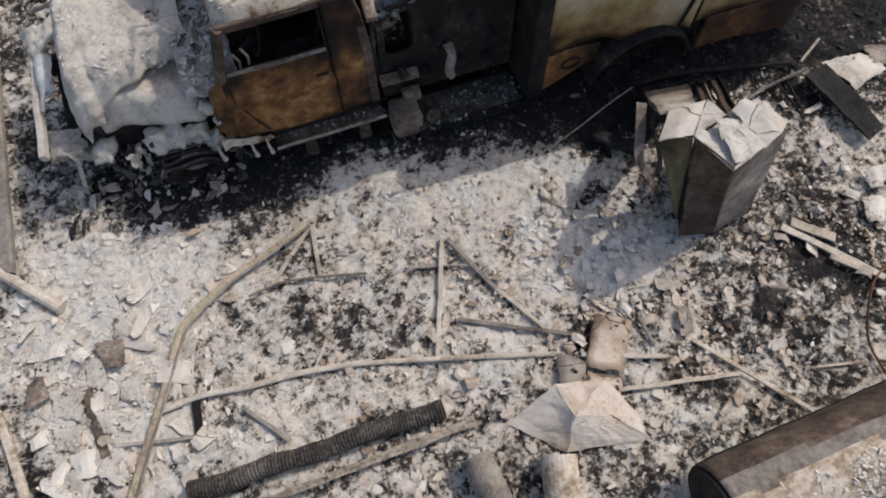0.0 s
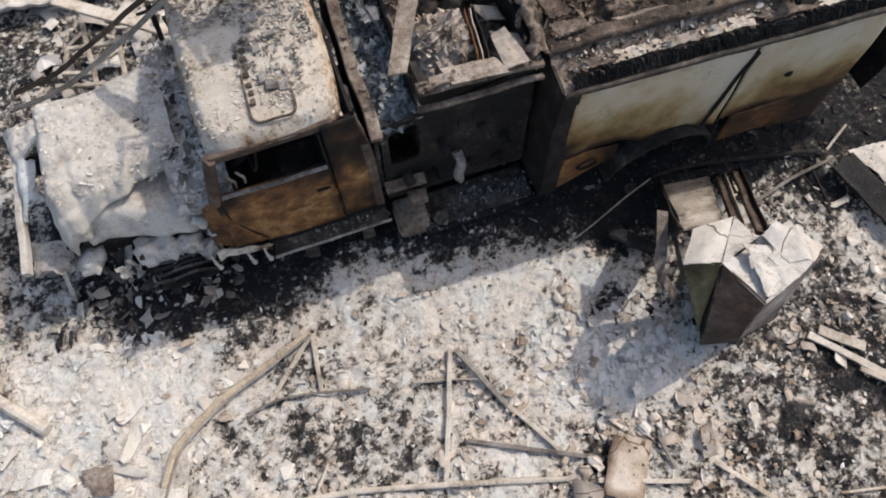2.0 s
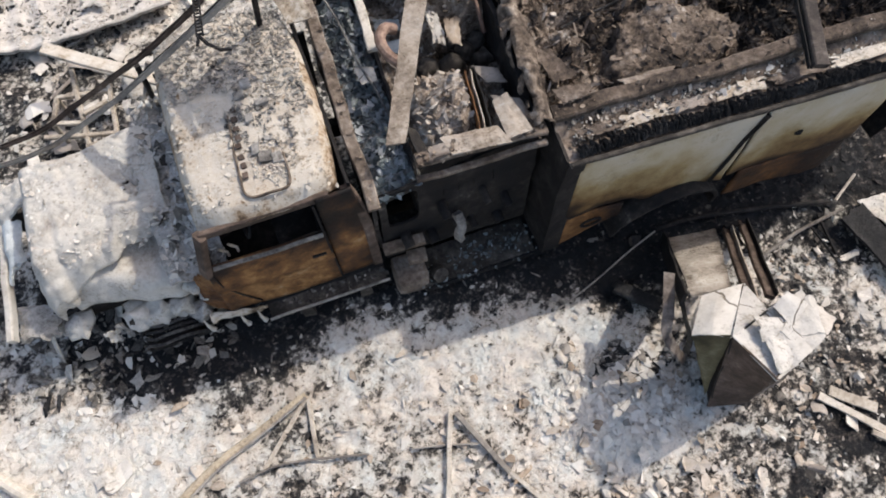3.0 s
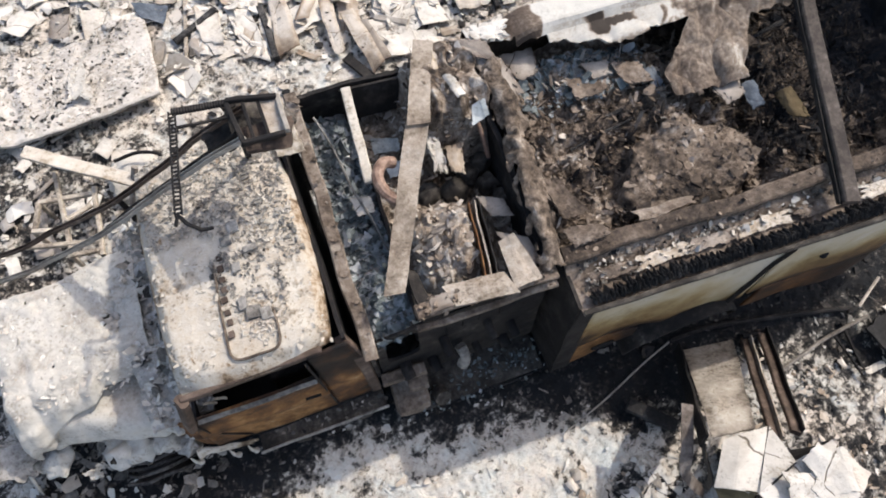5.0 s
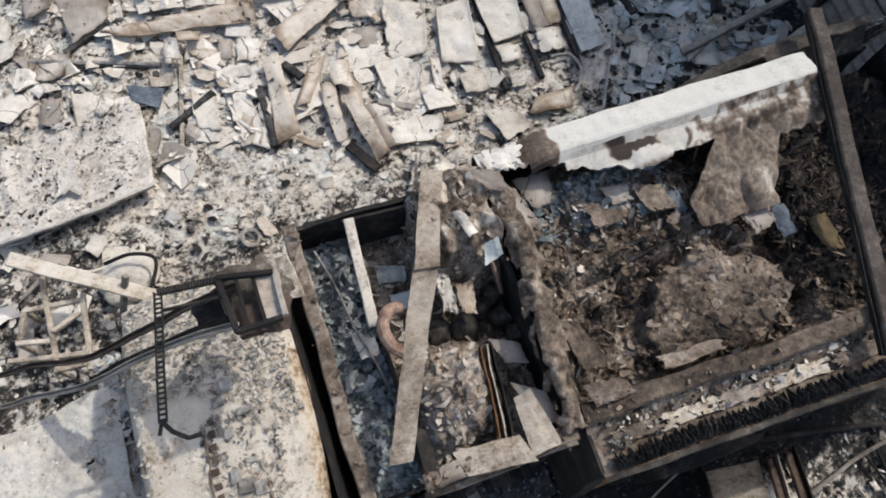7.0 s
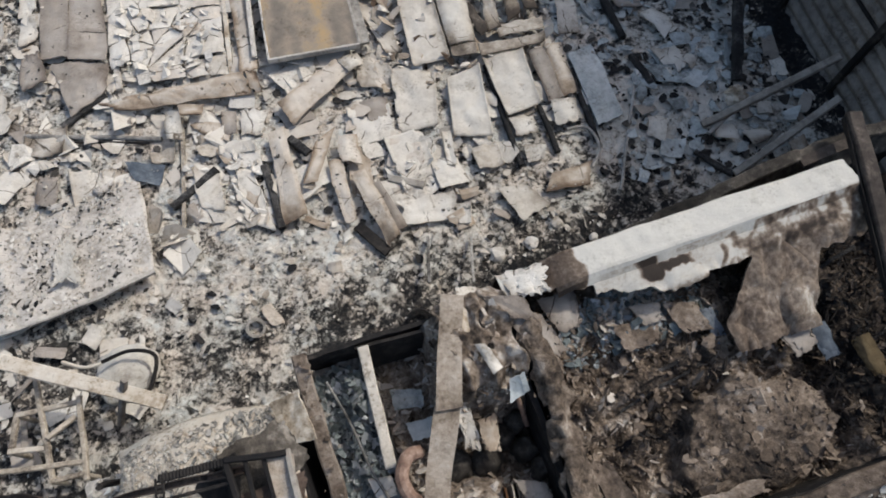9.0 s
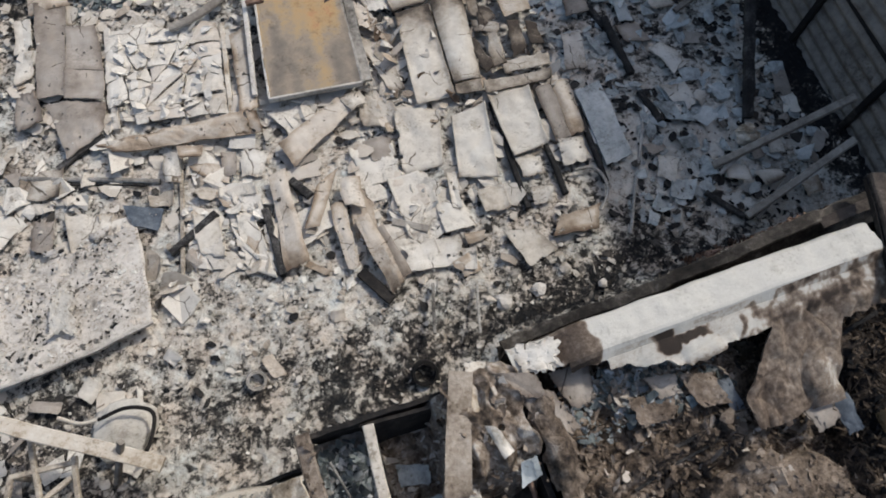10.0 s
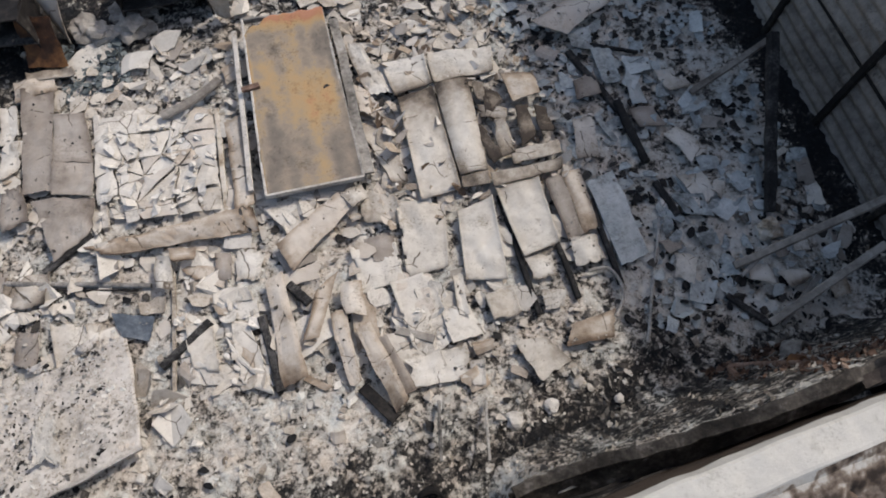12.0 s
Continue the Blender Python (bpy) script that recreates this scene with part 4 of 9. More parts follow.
side1 = part("locker_door", shell(body_side(2.66, 4.55, lambda u: 1.02 + 0.1 * math.sin(u * 5) + 0.08 * noise.noise(Vector((u * 7, 1, 2))), 2.2), 50, 30, 0.02, tone=lambda u, v: side_tone(2.66 + 1.89 * u, v)), M_paleside, truck, "scorched cream locker door", smooth=True)
side2 = part("locker_door", shell(body_side(4.6, 6.15, lambda u: 1.0 + 0.06 * math.sin(u * 7), 2.2), 40, 30, 0.02, tone=lambda u, v: side_tone(4.6 + 1.55 * u, v)), M_paleside, truck, "scorched cream locker door", smooth=True)
part("body_corner_post", plate([(2.5, 0.77, 0.4), (2.68, 0.76, 0.4), (2.68, 0.95, 2.22), (2.5, 0.96, 2.24)], 0.02, 0.015, 3, 12, 6, 24), M_dark, truck)
part("lower_panel", shell(body_side(2.68, 3.35, lambda u: 0.45 + 0.35 * u, 1.06), 18, 16, 0.02, tone=lambda u, v: 0.62 - 0.5 * smooth01((u - 0.55) / 0.4) + 0.2 * noise.noise(Vector((u * 2, v * 2, 5)))), M_rustpaint, truck, "rusted lower side panel", smooth=True)
part("lower_panel", shell(body_side(4.75, 6.1, lambda u: 0.5 - 0.05 * u, 1.02), 24, 14, 0.02, tone=lambda u, v: 0.48 - 0.35 * smooth01((u - 0.4) / 0.5) + 0.2 * noise.noise(Vector((u * 3, v * 2, 7)))), M_rustpaint, truck, "rusted lower side panel", smooth=True)
part("fender_arch", sweep([(3.35 + 0.62 + 0.66 * math.cos(a * 0.314), 0.8, 0.45 + 0.62 * math.sin(a * 0.314)) for a in range(11)], rect(0.05, 0.3), up=(0, 1, 0)), M_dark, truck)
part("wheel_well", plate([(3.3, 1.3, 0.3), (4.8, 1.3, 0.3), (4.8, 1.1, 1.1), (3.3, 1.1, 1.1)], 0.03, 0.03, 3, 13, 10, 8), M_dark, truck)
part("panel_ring", sweep([(3.0 + 0.12 * math.cos(a * 0.5236), body_y(0.85) - 0.04, 0.85 + 0.09 * math.sin(a * 0.5236)) for a in range(13)], disc(0.014, 6), up=(0, 1, 0)), M_dark, truck)
part("panel_fold", sweep(line((4.57, 0.85, 2.1), (4.35, 0.73, 1.05), 8, 0.02, 3), rect(0.04, 0.03)), M_dark, truck)
part("door_catch", lump((5.2, 0.78, 1.55), 0.05, 4, 0.8), M_dark, side2)


def shoulder(u, v):
    x = 2.5 + 3.68 * u
    y = 0.9 - 0.045 * (x - 2.5) + 0.52 * v
    z = 2.24 + 0.03 * math.exp(-((v - 0.05) / 0.05) ** 2) + 0.02 * noise.noise(Vector((x * 3, y * 3, 8))) + 0.1 * smooth01((v - 0.55) / 0.4)
    return Vector((x, y, z))


top = part("locker_roof", shell(shoulder, 110, 18, 0.02), M_crust, truck, "ash-streaked locker roof")
part("body_rim", sweep(line((2.5, 0.92, 2.27), (6.18, 0.76, 2.27), 40, 0.02, 4), rect(0.045, 0.05)), M_sooty, truck)
part("inner_rail", sweep(line((2.5, 1.42, 2.36), (6.95, 1.23, 2.43), 66, 0.03, 5), rect(0.15, 0.09)), M_crust, truck, "dark steel rail")
part("inner_wall", plate([(2.52, 1.46, 1.5), (6.95, 1.27, 1.5), (6.95, 1.27, 2.37), (2.52, 1.46, 2.34)], 0.03, 0.02, 3, 14, 40, 8), M_dark, truck)
part("body_rear_wall", plate([(6.9, 0.72, 0.5), (6.95, 3.67, 0.5), (6.95, 3.67, 2.3), (6.9, 0.75, 2.22)], 0.03, 0.02, 3, 15, 20, 14), M_dark, truck)


# far side of the body: white moulded coaming with a torn, stained inner skirt
def coaming(u, v):
    x = 2.5 + 3.8 * u
    pts = [(3.73, 1.4), (3.73, 2.5), (3.7, 2.62), (3.47, 2.63), (3.4, 2.56), (3.12, 2.46), (2.46, 2.28)]
    n = min(len(pts) - 2, int(v * (len(pts) - 1)))
    t = v * (len(pts) - 1) - n
    y = pts[n][0] * (1 - t) + pts[n + 1][0] * t
    z = pts[n][1] * (1 - t) + pts[n + 1][1] * t
    y -= 0.015 * (x - 2.5) - 0.02
    if u < 0.16:
        z -= 0.1 * smooth01((0.16 - u) / 0.08)
    a = 0.012 if v < 0.7 else 0.012 + 0.07 * smooth01((v - 0.7) / 0.15)
    z += 0.5 * a * noise.noise(Vector((x * 9, y * 9, 2)))
    return wob((x, y, z), a, 4, 3)


def coaming_cut(u, v):
    """Where the skirt is torn away, by the length along the body."""
    p = coaming(u, v)
    if p.x > 5.75 + 0.05 * noise.noise(Vector((2, p.y * 6, p.z * 6))):
        return True
    if v < 0.4:
        return False
    fray = 0.05 * noise.noise(Vector((p.x * 4, 3, 1))) + 0.04 * noise.noise(Vector((p.x * 13, 3, 1)))
    if p.x < 3.2:
        return p.y < (3.5 if p.x < 2.92 else 3.42) + fray
    if p.x < 4.15:
        return p.y < max(3.15, 3.34 - 0.3 * (p.x - 3.2)) + fray
    low = 2.5 if p.x < 4.95 else 2.56 + 1.8 * (p.x - 4.95) if p.x < 5.25 else 3.06
    if p.x < 4.62 and 2.74 + 1.0 * (p.x - 4.15) + 0.6 * fray < p.y < 3.19 + 0.4 * fray:
        return True
    return p.y < low + fray


def coaming_tone(u, v):
    """White gelcoat; the inner skirt is burnt brown in blotches and towards the rear."""
    p = coaming(u, v)
    q = Vector((p.x, p.y, 1.0))
    t = 0.86 + 0.12 * noise.noise(q * 3)
    if p.y < 3.45:
        t -= 0.16 + 0.18 * (0.5 + noise.noise(q * 5))
        t -= 0.8 * math.exp(-(((p.x - 3.86 + 0.1 * noise.noise(q * 7)) / 0.25) ** 8 + ((p.y - 3.36 + 0.1 * noise.noise(q * 6) + 0.05 * noise.noise(q * 19)) / 0.07) ** 8))
        t -= (0.3 + 0.3 * noise.noise(q * 3.3) + 0.5 * noise.noise(q * 10) + 0.3 * noise.noise(q * 24)) * smooth01((p.x - 4.5 + 0.4 * noise.noise(q * 4) + 0.15 * noise.noise(q * 15) + 0.9 * (3.3 - p.y)) / 0.12)
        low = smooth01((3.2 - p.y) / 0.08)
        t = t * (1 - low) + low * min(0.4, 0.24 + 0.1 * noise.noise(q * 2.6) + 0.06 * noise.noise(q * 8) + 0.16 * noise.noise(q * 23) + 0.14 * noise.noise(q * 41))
        t += 0.3 * math.exp(-(((p.x - 4.92) / 0.1) ** 2 + ((p.y - 2.68) / 0.14) ** 2))
    t -= 0.66 * math.exp(-(((p.x - 2.98 + 0.2 * noise.noise(q * 5) + 0.08 * noise.noise(q * 17)) / 0.13) ** 8))
    # outer face painted black to read as the shaded gap beyond
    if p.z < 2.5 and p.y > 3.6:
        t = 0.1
    return t


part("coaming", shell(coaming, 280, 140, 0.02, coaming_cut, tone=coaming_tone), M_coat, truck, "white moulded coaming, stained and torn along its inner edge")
part("far_locker_wall", plate([(2.5, 3.76, 0.4), (6.9, 3.71, 0.4), (6.9, 3.71, 1.5), (2.5, 3.76, 1.5)], 0.03, 0.02, 3, 16, 30, 8), M_dark, truck)


# what is left in the body: a heaped bed of brown ash
def mound(x, y):
    """The crusted slab of ash in the middle of the heap, with a broken edge."""
    p = Vector((x, y, 5.0))
    d = ((x - 4.06) / 0.64) ** 2 + ((y - 1.9 - 0.08 * (x - 4.06)) / 0.43) ** 2
    return smooth01((1.15 - d + 0.5 * noise.noise(p * 2.6) + 0.25 * noise.noise(p * 7)) / 0.22)


def beam_shade(x, y):
    """Where the cross beam's shadow falls: a trough cut and darkened into the heap."""
    return math.exp(-(((x - 4.86 - 0.32 * (y - 1.9)) / 0.09) ** 2)) * smooth01((y - 1.4) / 0.2) * smooth01((2.55 - y) / 0.2)


def bed_z(x, y):
    p = Vector((x, y, 2.0))
    m = mound(x, y)
    h = 1.98 + 0.15 * noise.noise(p * 1.3) + (1 - 0.7 * m) * (0.13 * noise.noise(p * 4) + 0.09 * abs(noise.noise(p * 9)) + 0.045 * noise.noise(p * 21))
    h += m * (0.16 + 0.1 * (y - 1.9) + 0.03 * noise.noise(p * 6) + 0.014 * noise.noise(p * 17))
    h += 0.13 * math.exp(-(((y - 2.6 - 0.12 * (x - 3.6) + 0.06 * noise.noise(p * 3)) / 0.09) ** 2)) * smooth01((4.9 - x) / 0.4)
    h += 0.1 * math.exp(-(((y - 2.42 - 0.1 * (x - 3.6)) / 0.05) ** 2)) * smooth01((4.5 - x) / 0.3)
    h += 0.16 * math.exp(-(((x - 3.45) / 0.5) ** 2 + ((y - 3.15) / 0.3) ** 2))
    return h - 0.16 * beam_shade(x, y) - 0.06 * smooth01((x - 5.4) / 0.6) + 0.2 * smooth01((3.0 - x) / 0.45)


def bed_tone(x, y):
    p = Vector((x, y, 6.0))
    m = mound(x, y)
    t = 0.49 + 0.22 * noise.noise(p * 1.3) + (1 - 0.6 * m) * (0.24 * noise.noise(p * 4) + 0.24 * noise.noise(p * 10))
    t += m * (0.01 + 0.12 * noise.noise(p * 5)) - 0.08 * beam_shade(x, y)
    t += 0.12 * math.exp(-(((x - 3.9) / 0.6) ** 2 + ((y - 3.1) / 0.25) ** 2))
    t += 0.4 * math.exp(-(((x - 3.45) / 0.5) ** 2 + ((y - 3.22) / 0.25) ** 2))
    return t - 0.3 * smooth01((x - 4.9) / 0.4) - 0.1 * math.exp(-(((x - 3.7) / 0.8) ** 2 + ((y - 1.62) / 0.1) ** 2))


def heap(name, x0, x1, y0, y1, step, height, tone, material, label, parent=None):
    nu, nv = int((x1 - x0) / step), int((y1 - y0) / step)
    vs, ts = [], []
    for b in range(nv + 1):
        for a in range(nu + 1):
            x, y = x0 + (x1 - x0) * a / nu, y0 + (y1 - y0) * b / nv
            vs.append((x, y, height(x, y)))
            ts.append(tone(x, y))
    fs = [(b * (nu + 1) + a, b * (nu + 1) + a + 1, (b + 1) * (nu + 1) + a + 1, (b + 1) * (nu + 1) + a) for b in range(nv) for a in range(nu)]
    data = bpy.data.meshes.new(name)
    data.from_pydata(vs, [], fs)
    data.attributes.new("tone", "FLOAT", "POINT").data.foreach_set("value", ts)
    data.materials.append(material)
    data.shade_smooth()
    ob = new(name, data)
    return tagged(ob, label, "ash heap", kind="stuff")


heap("ash_heap", 2.55, 6.92, 1.3, 3.6, 0.022, bed_z, bed_tone, M_bed, "brown and grey ash heap filling the open truck body")
g = np.random.default_rng(5)
spots = np.stack([g.uniform(2.6, 6.85, 4300), g.uniform(1.45, 3.45, 4300)], 1)
size = 0.009 + 0.04 * g.uniform(0, 1, len(spots)) ** 3.5
hs = np.array([bed_z(x, y) for x, y in spots.tolist()])
ts = np.array([bed_tone(x, y) for x, y in spots.tolist()]) + g.normal(0, 0.11, len(spots))
spots2 = np.stack([g.uniform(2.7, 6.1, 260), g.uniform(1.5, 3.3, 260)], 1)
flakes("ash_slabs", spots2, 0.025 + 0.05 * g.uniform(0, 1, 260) ** 2, np.array([bed_tone(x, y) for x, y in spots2.tolist()]) + g.normal(0.0, 0.1, 260), np.array([bed_z(x, y) for x, y in spots2.tolist()]), M_bedflake, "flat brown slabs of ash crust on the heap", "ash slabs", seed=9, tilt=0.25, thick=0.3, jag=(0.7, 1.1))
spots4 = np.stack([g.uniform(2.6, 6.7, 5200), g.uniform(1.45, 3.4, 5200)], 1)
spots4 = spots4[np.array([mound(x, y) < 0.3 for x, y in spots4.tolist()])]
n4 = len(spots4)
flakes("ash_shreds", spots4, 0.02 + 0.06 * g.uniform(0, 1, n4) ** 2, np.array([bed_tone(x, y) for x, y in spots4.tolist()]) + g.normal(0.02, 0.16, n4), np.array([bed_z(x, y) for x, y in spots4.tolist()]), M_bedflake, "thin brown shreds of burnt matter on the heap", "ash shreds", seed=29, tilt=0.7, thick=0.2, slim=(0.12, 0.35), jag=(0.6, 1.1))
flakes("ash_crumbs", spots, size, ts, hs, M_bedflake, "brown and grey ash crumbs on the heap in the truck body", "ash crumbs", seed=6, tilt=0.35, thick=0.2)


# ---- corrugated wall ----
def wall_face(u, v):
    y = 2.2 + 12.8 * u
    z = -0.1 + 4.9 * v
    x = 8.68 + 0.115 * (y - 5.6) + 0.028 * math.sin(z * 2 * math.pi / 0.2) + 0.05 * noise.noise(Vector((y * 0.6, z * 0.6, 1)))
    return Vector((x, y, z))


wall = new("wall_east", finish("wall_east", shell(wall_face, 40, 200, 0.02), M_wall, True))
tagged(wall, "tall sooty wall of horizontally corrugated steel", "wall", kind="structure")

# ---- ash and crumbs on the ground ----
def off_truck(s):
    inside = (s[:, 0] > -0.95) & (s[:, 0] < 6.2) & (s[:, 1] > 1.4) & (s[:, 1] < 3.9)
    return s[~inside]


def strew(name, n, size0, size1, power, spread, seed, label, category, thick, tilt, slim=(0.45, 1.0), lift=0.0, pale=0.0, front=1.0):
    g = np.random.default_rng(seed)
    s = off_truck(np.stack([g.uniform(-5.2, 9.2, n), g.uniform(-5.4, 14.0, n)], 1))
    s = s[(s[:, 1] > 0.9) | (g.uniform(0, 1, len(s)) < front)]
    size = size0 + (size1 - size0) * g.uniform(0, 1, len(s)) ** power
    flat = s.tolist()
    hs = np.array([relief(x, y) for x, y in flat]) + lift
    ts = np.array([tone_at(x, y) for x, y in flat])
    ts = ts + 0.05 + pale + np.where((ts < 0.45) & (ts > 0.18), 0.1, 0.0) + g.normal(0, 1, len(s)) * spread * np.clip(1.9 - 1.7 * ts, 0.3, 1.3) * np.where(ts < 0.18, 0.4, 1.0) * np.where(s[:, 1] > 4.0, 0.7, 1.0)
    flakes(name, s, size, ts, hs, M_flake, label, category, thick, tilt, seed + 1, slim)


strew("ash_crust", 1900, 0.03, 0.11, 2.2, 0.2, 51, "flat pale plates of cracked ash crust on the ground", "ash crust", 0.1, 0.1, pale=0.05)
strew("ash_flakes", 36000, 0.012, 0.046, 2.4, 0.27, 53, "loose pale and charred flakes strewn over the ground", "ash flakes", 0.2, 0.3, slim=(0.3, 0.9), front=0.75)
strew("splinters", 6500, 0.025, 0.09, 2.2, 0.2, 55, "thin pale and charred splinters strewn over the ground", "splinters", 0.15, 0.2, slim=(0.1, 0.3), lift=0.01)


# ---- debris: makers ----
M_taupe = surf("smoked_grey_board", [(0.1, (0.08, 0.066, 0.055)), (0.4, (0.2, 0.176, 0.15)), (0.7, (0.32, 0.29, 0.25)), (0.95, (0.46, 0.43, 0.38))], big=2.4, small=14, bump=0.3, rand=0.3)
M_log = surf("charred_log_bark", [(0.12, (0.014, 0.012, 0.011)), (0.45, (0.05, 0.043, 0.037)), (0.9, (0.18, 0.16, 0.14))], big=3, small=24, bump=0.9)
M_bluedark = surf("dark_blue_sheet", [(0.1, (0.03, 0.036, 0.045)), (0.5, (0.09, 0.105, 0.125)), (0.9, (0.2, 0.22, 0.24))], big=3, small=16, bump=0.3)
M_copper = surf("scorched_copper", [(0.1, (0.07, 0.04, 0.028)), (0.5, (0.2, 0.125, 0.09)), (0.9, (0.36, 0.26, 0.2))], big=5, small=20, bump=0.2, rough=0.65)
M_hose = surf("scorched_golden_hose", [(0.1, (0.14, 0.11, 0.085)), (0.36, (0.3, 0.25, 0.185)), (0.62, (0.47, 0.39, 0.28)), (0.95, (0.56, 0.5, 0.41))], big=1.6, small=20, bump=0.3, speck=0.35)
PLAIN = {"hose": M_hose, "crust": M_crust, "tan": M_tan, "white": M_sheet, "taupe": M_taupe, "blue": M_blue, "navy": M_bluedark, "dark": M_dark, "rust": M_rust, "steel": M_steelash, "char": M_char, "stick": M_stick, "fibre": M_fibre, "door": M_door, "copper": M_copper}


M_ochre = surf("ochre_scorched_sheet", [(0.05, (0.04, 0.025, 0.01)), (0.35, (0.06, 0.042, 0.02)), (0.6, (0.11, 0.08, 0.042)), (0.95, (0.22, 0.18, 0.115))], big=3.0, small=12, mix=0.4, tone=True, bump=0.4)
FLAT = {**PLAIN, "plank": M_plank, "smoke": M_smokesheet, "ochre": M_ochre, "sandy": M_tan, "tan": M_tansheet, "white": M_palesheet, "taupe": M_smokesheet}
CRACKS = []  # broken sheets with peeled skin on them
TOPS = []  # faces on which ash has settled


def sheet(cs, z, look_, label, name="sheet", cat="sheet", amp=0.032, rag=0.14, bow=0.0, thick=0.014, lift=0.05, seed=0.0, group="", n=10, abs_z=None):
    """A warped, frayed board or metal sheet lying on the rubble."""
    g = random.Random(int(seed * 1000) + len(label))
    zs = abs_z or [relief(x, y) + z + g.uniform(0, lift) for x, y in cs]
    pts = [(x, y, h) for (x, y), h in zip(cs, zs)]
    bow *= 0.36
    amp = max(amp, 0.045) if bow > 0.015 else amp
    if not abs_z:
        TOPS.append(([Vector(p) for p in pts], bow))
    return solo(name, plate(pts, thick, 0.6 * amp, 3.5, seed, n + 4, n + 4, max(rag, 0.05), bow * 0.5, folds=2, crease=0.035 if abs_z is None else 0.02), FLAT[look_], label, cat, group)


def bar(p0, p1, w, h, look_, label, name="bar", cat="bar", kind_="box", seed=0.0, amp=0.012, sag=0.0, n=12, group="", ends=True):
    """A stick, pole or beam; heights count from the ground where they are small."""
    a = Vector((p0[0], p0[1], p0[2] if len(p0) > 2 else relief(p0[0], p0[1]) + h * 0.5 + 0.03))
    b = Vector((p1[0], p1[1], p1[2] if len(p1) > 2 else relief(p1[0], p1[1]) + h * 0.5 + 0.03))
    prof = {"box": rect(w, h), "round": disc(w / 2, 10), "angle": angle_iron(w, max(0.006, h)), "channel": channel(w, h, 0.012)}[kind_]
    rough = (lambda s: 1 + 0.18 * noise.noise(Vector((s * 9, seed, 1)))) if look_ in ("char", "stick") else None
    return solo(name, sweep(line(a, b, n, amp, seed, sag), prof, grow=rough), PLAIN[look_], label, cat, group)


def cracked(cs, z, nu, nv, look_, label, name="broken_sheet", seed=0, curl=0.022, gap=0.004, cat="panel"):
    """A brittle panel broken into many pieces that still lie together; each piece is a part."""
    g = random.Random(seed)
    CRACKS.append((cs, z, seed))
    a, b, c, d = (Vector((*p, 0)) for p in cs)
    at = (a + b + c + d) / 4
    top = thing(name, label, cat, at=(at.x, at.y, relief(at.x, at.y) + z))
    edge = {}
    for i in range(nu + 1):
        for j in range(nv + 1):
            u = i / nu + (g.uniform(-0.4, 0.4) / nu if 0 < i < nu else g.uniform(-0.08, 0.08) / nu)
            v = j / nv + (g.uniform(-0.4, 0.4) / nv if 0 < j < nv else g.uniform(-0.08, 0.08) / nv)
            edge[i, j] = (a * (1 - u) + b * u) * (1 - v) + (d * (1 - u) + c * u) * v
    for i in range(nu):
        for j in range(nv):
            if g.random() < 0.06:
                continue
            q = [edge[i, j], edge[i + 1, j], edge[i + 1, j + 1], edge[i, j + 1]]
            m = sum(q, Vector()) / 4
            size = max((p - m).length for p in q)
            h = relief(m.x, m.y) + z
            pts = []
            dx, dy = g.uniform(-curl, curl), g.uniform(-curl, curl)
            for p in q:
                p = m + (p - m) * (1 - gap / size)
                e = (p - m) / size
                pts.append((p.x, p.y, h + dx * e.x + dy * e.y + g.uniform(0, 0.4) * curl))
            cuts = [pts] if g.random() < 0.78 else [[pts[0], pts[1], pts[2], pts[2]], [pts[0], pts[2], pts[3], pts[3]]]
            for n, piece in enumerate(cuts):
                piece = [(x, y, zz + 0.03 * n * g.random()) for x, y, zz in piece]
                part("shard", plate(piece, 0.012, 0.016, 6, seed + i * 3.1 + j * 1.7 + n, 4, 4, 0.1, g.uniform(-0.4, 0.8) * curl, scorch=0.2), FLAT[look_ if g.random() < 0.75 else "tan"], top)
    return top


def hose(points, r, look_, label, name="hose", cat="hose", n=7, flat=1.0, group=""):
    return solo(name, sweep(spline(points, n), [(x, y * flat) for x, y in disc(r, 10)]), PLAIN[look_], label, cat, group)


def ring(at, r, w, h, look_, label, name="ring", cat="ring", tilt=(0.0, 0.0)):
    """A short open tube standing or lying on the ground."""
    bm = bmesh.new()
    prof = [(r - w, 0), (r, 0), (r * 1.04, h * 0.5), (r, h), (r - w, h), (r - w * 1.2, h * 0.5)]
    rings = []
    turn = Euler((radians(tilt[0]), radians(tilt[1]), 0)).to_matrix()
    for k in range(28):
        ang = 2 * math.pi * k / 28
        rings.append([bm.verts.new(Vector(at) + turn @ Vector((a * math.cos(ang), a * math.sin(ang), b))) for a, b in prof])
    for k in range(28):
        p, q = rings[k], rings[(k + 1) % 28]
        for n in range(6):
            bm.faces.new([p[n], q[n], q[(n + 1) % 6], p[(n + 1) % 6]])
    return solo(name, bm, PLAIN[look_], label, cat)


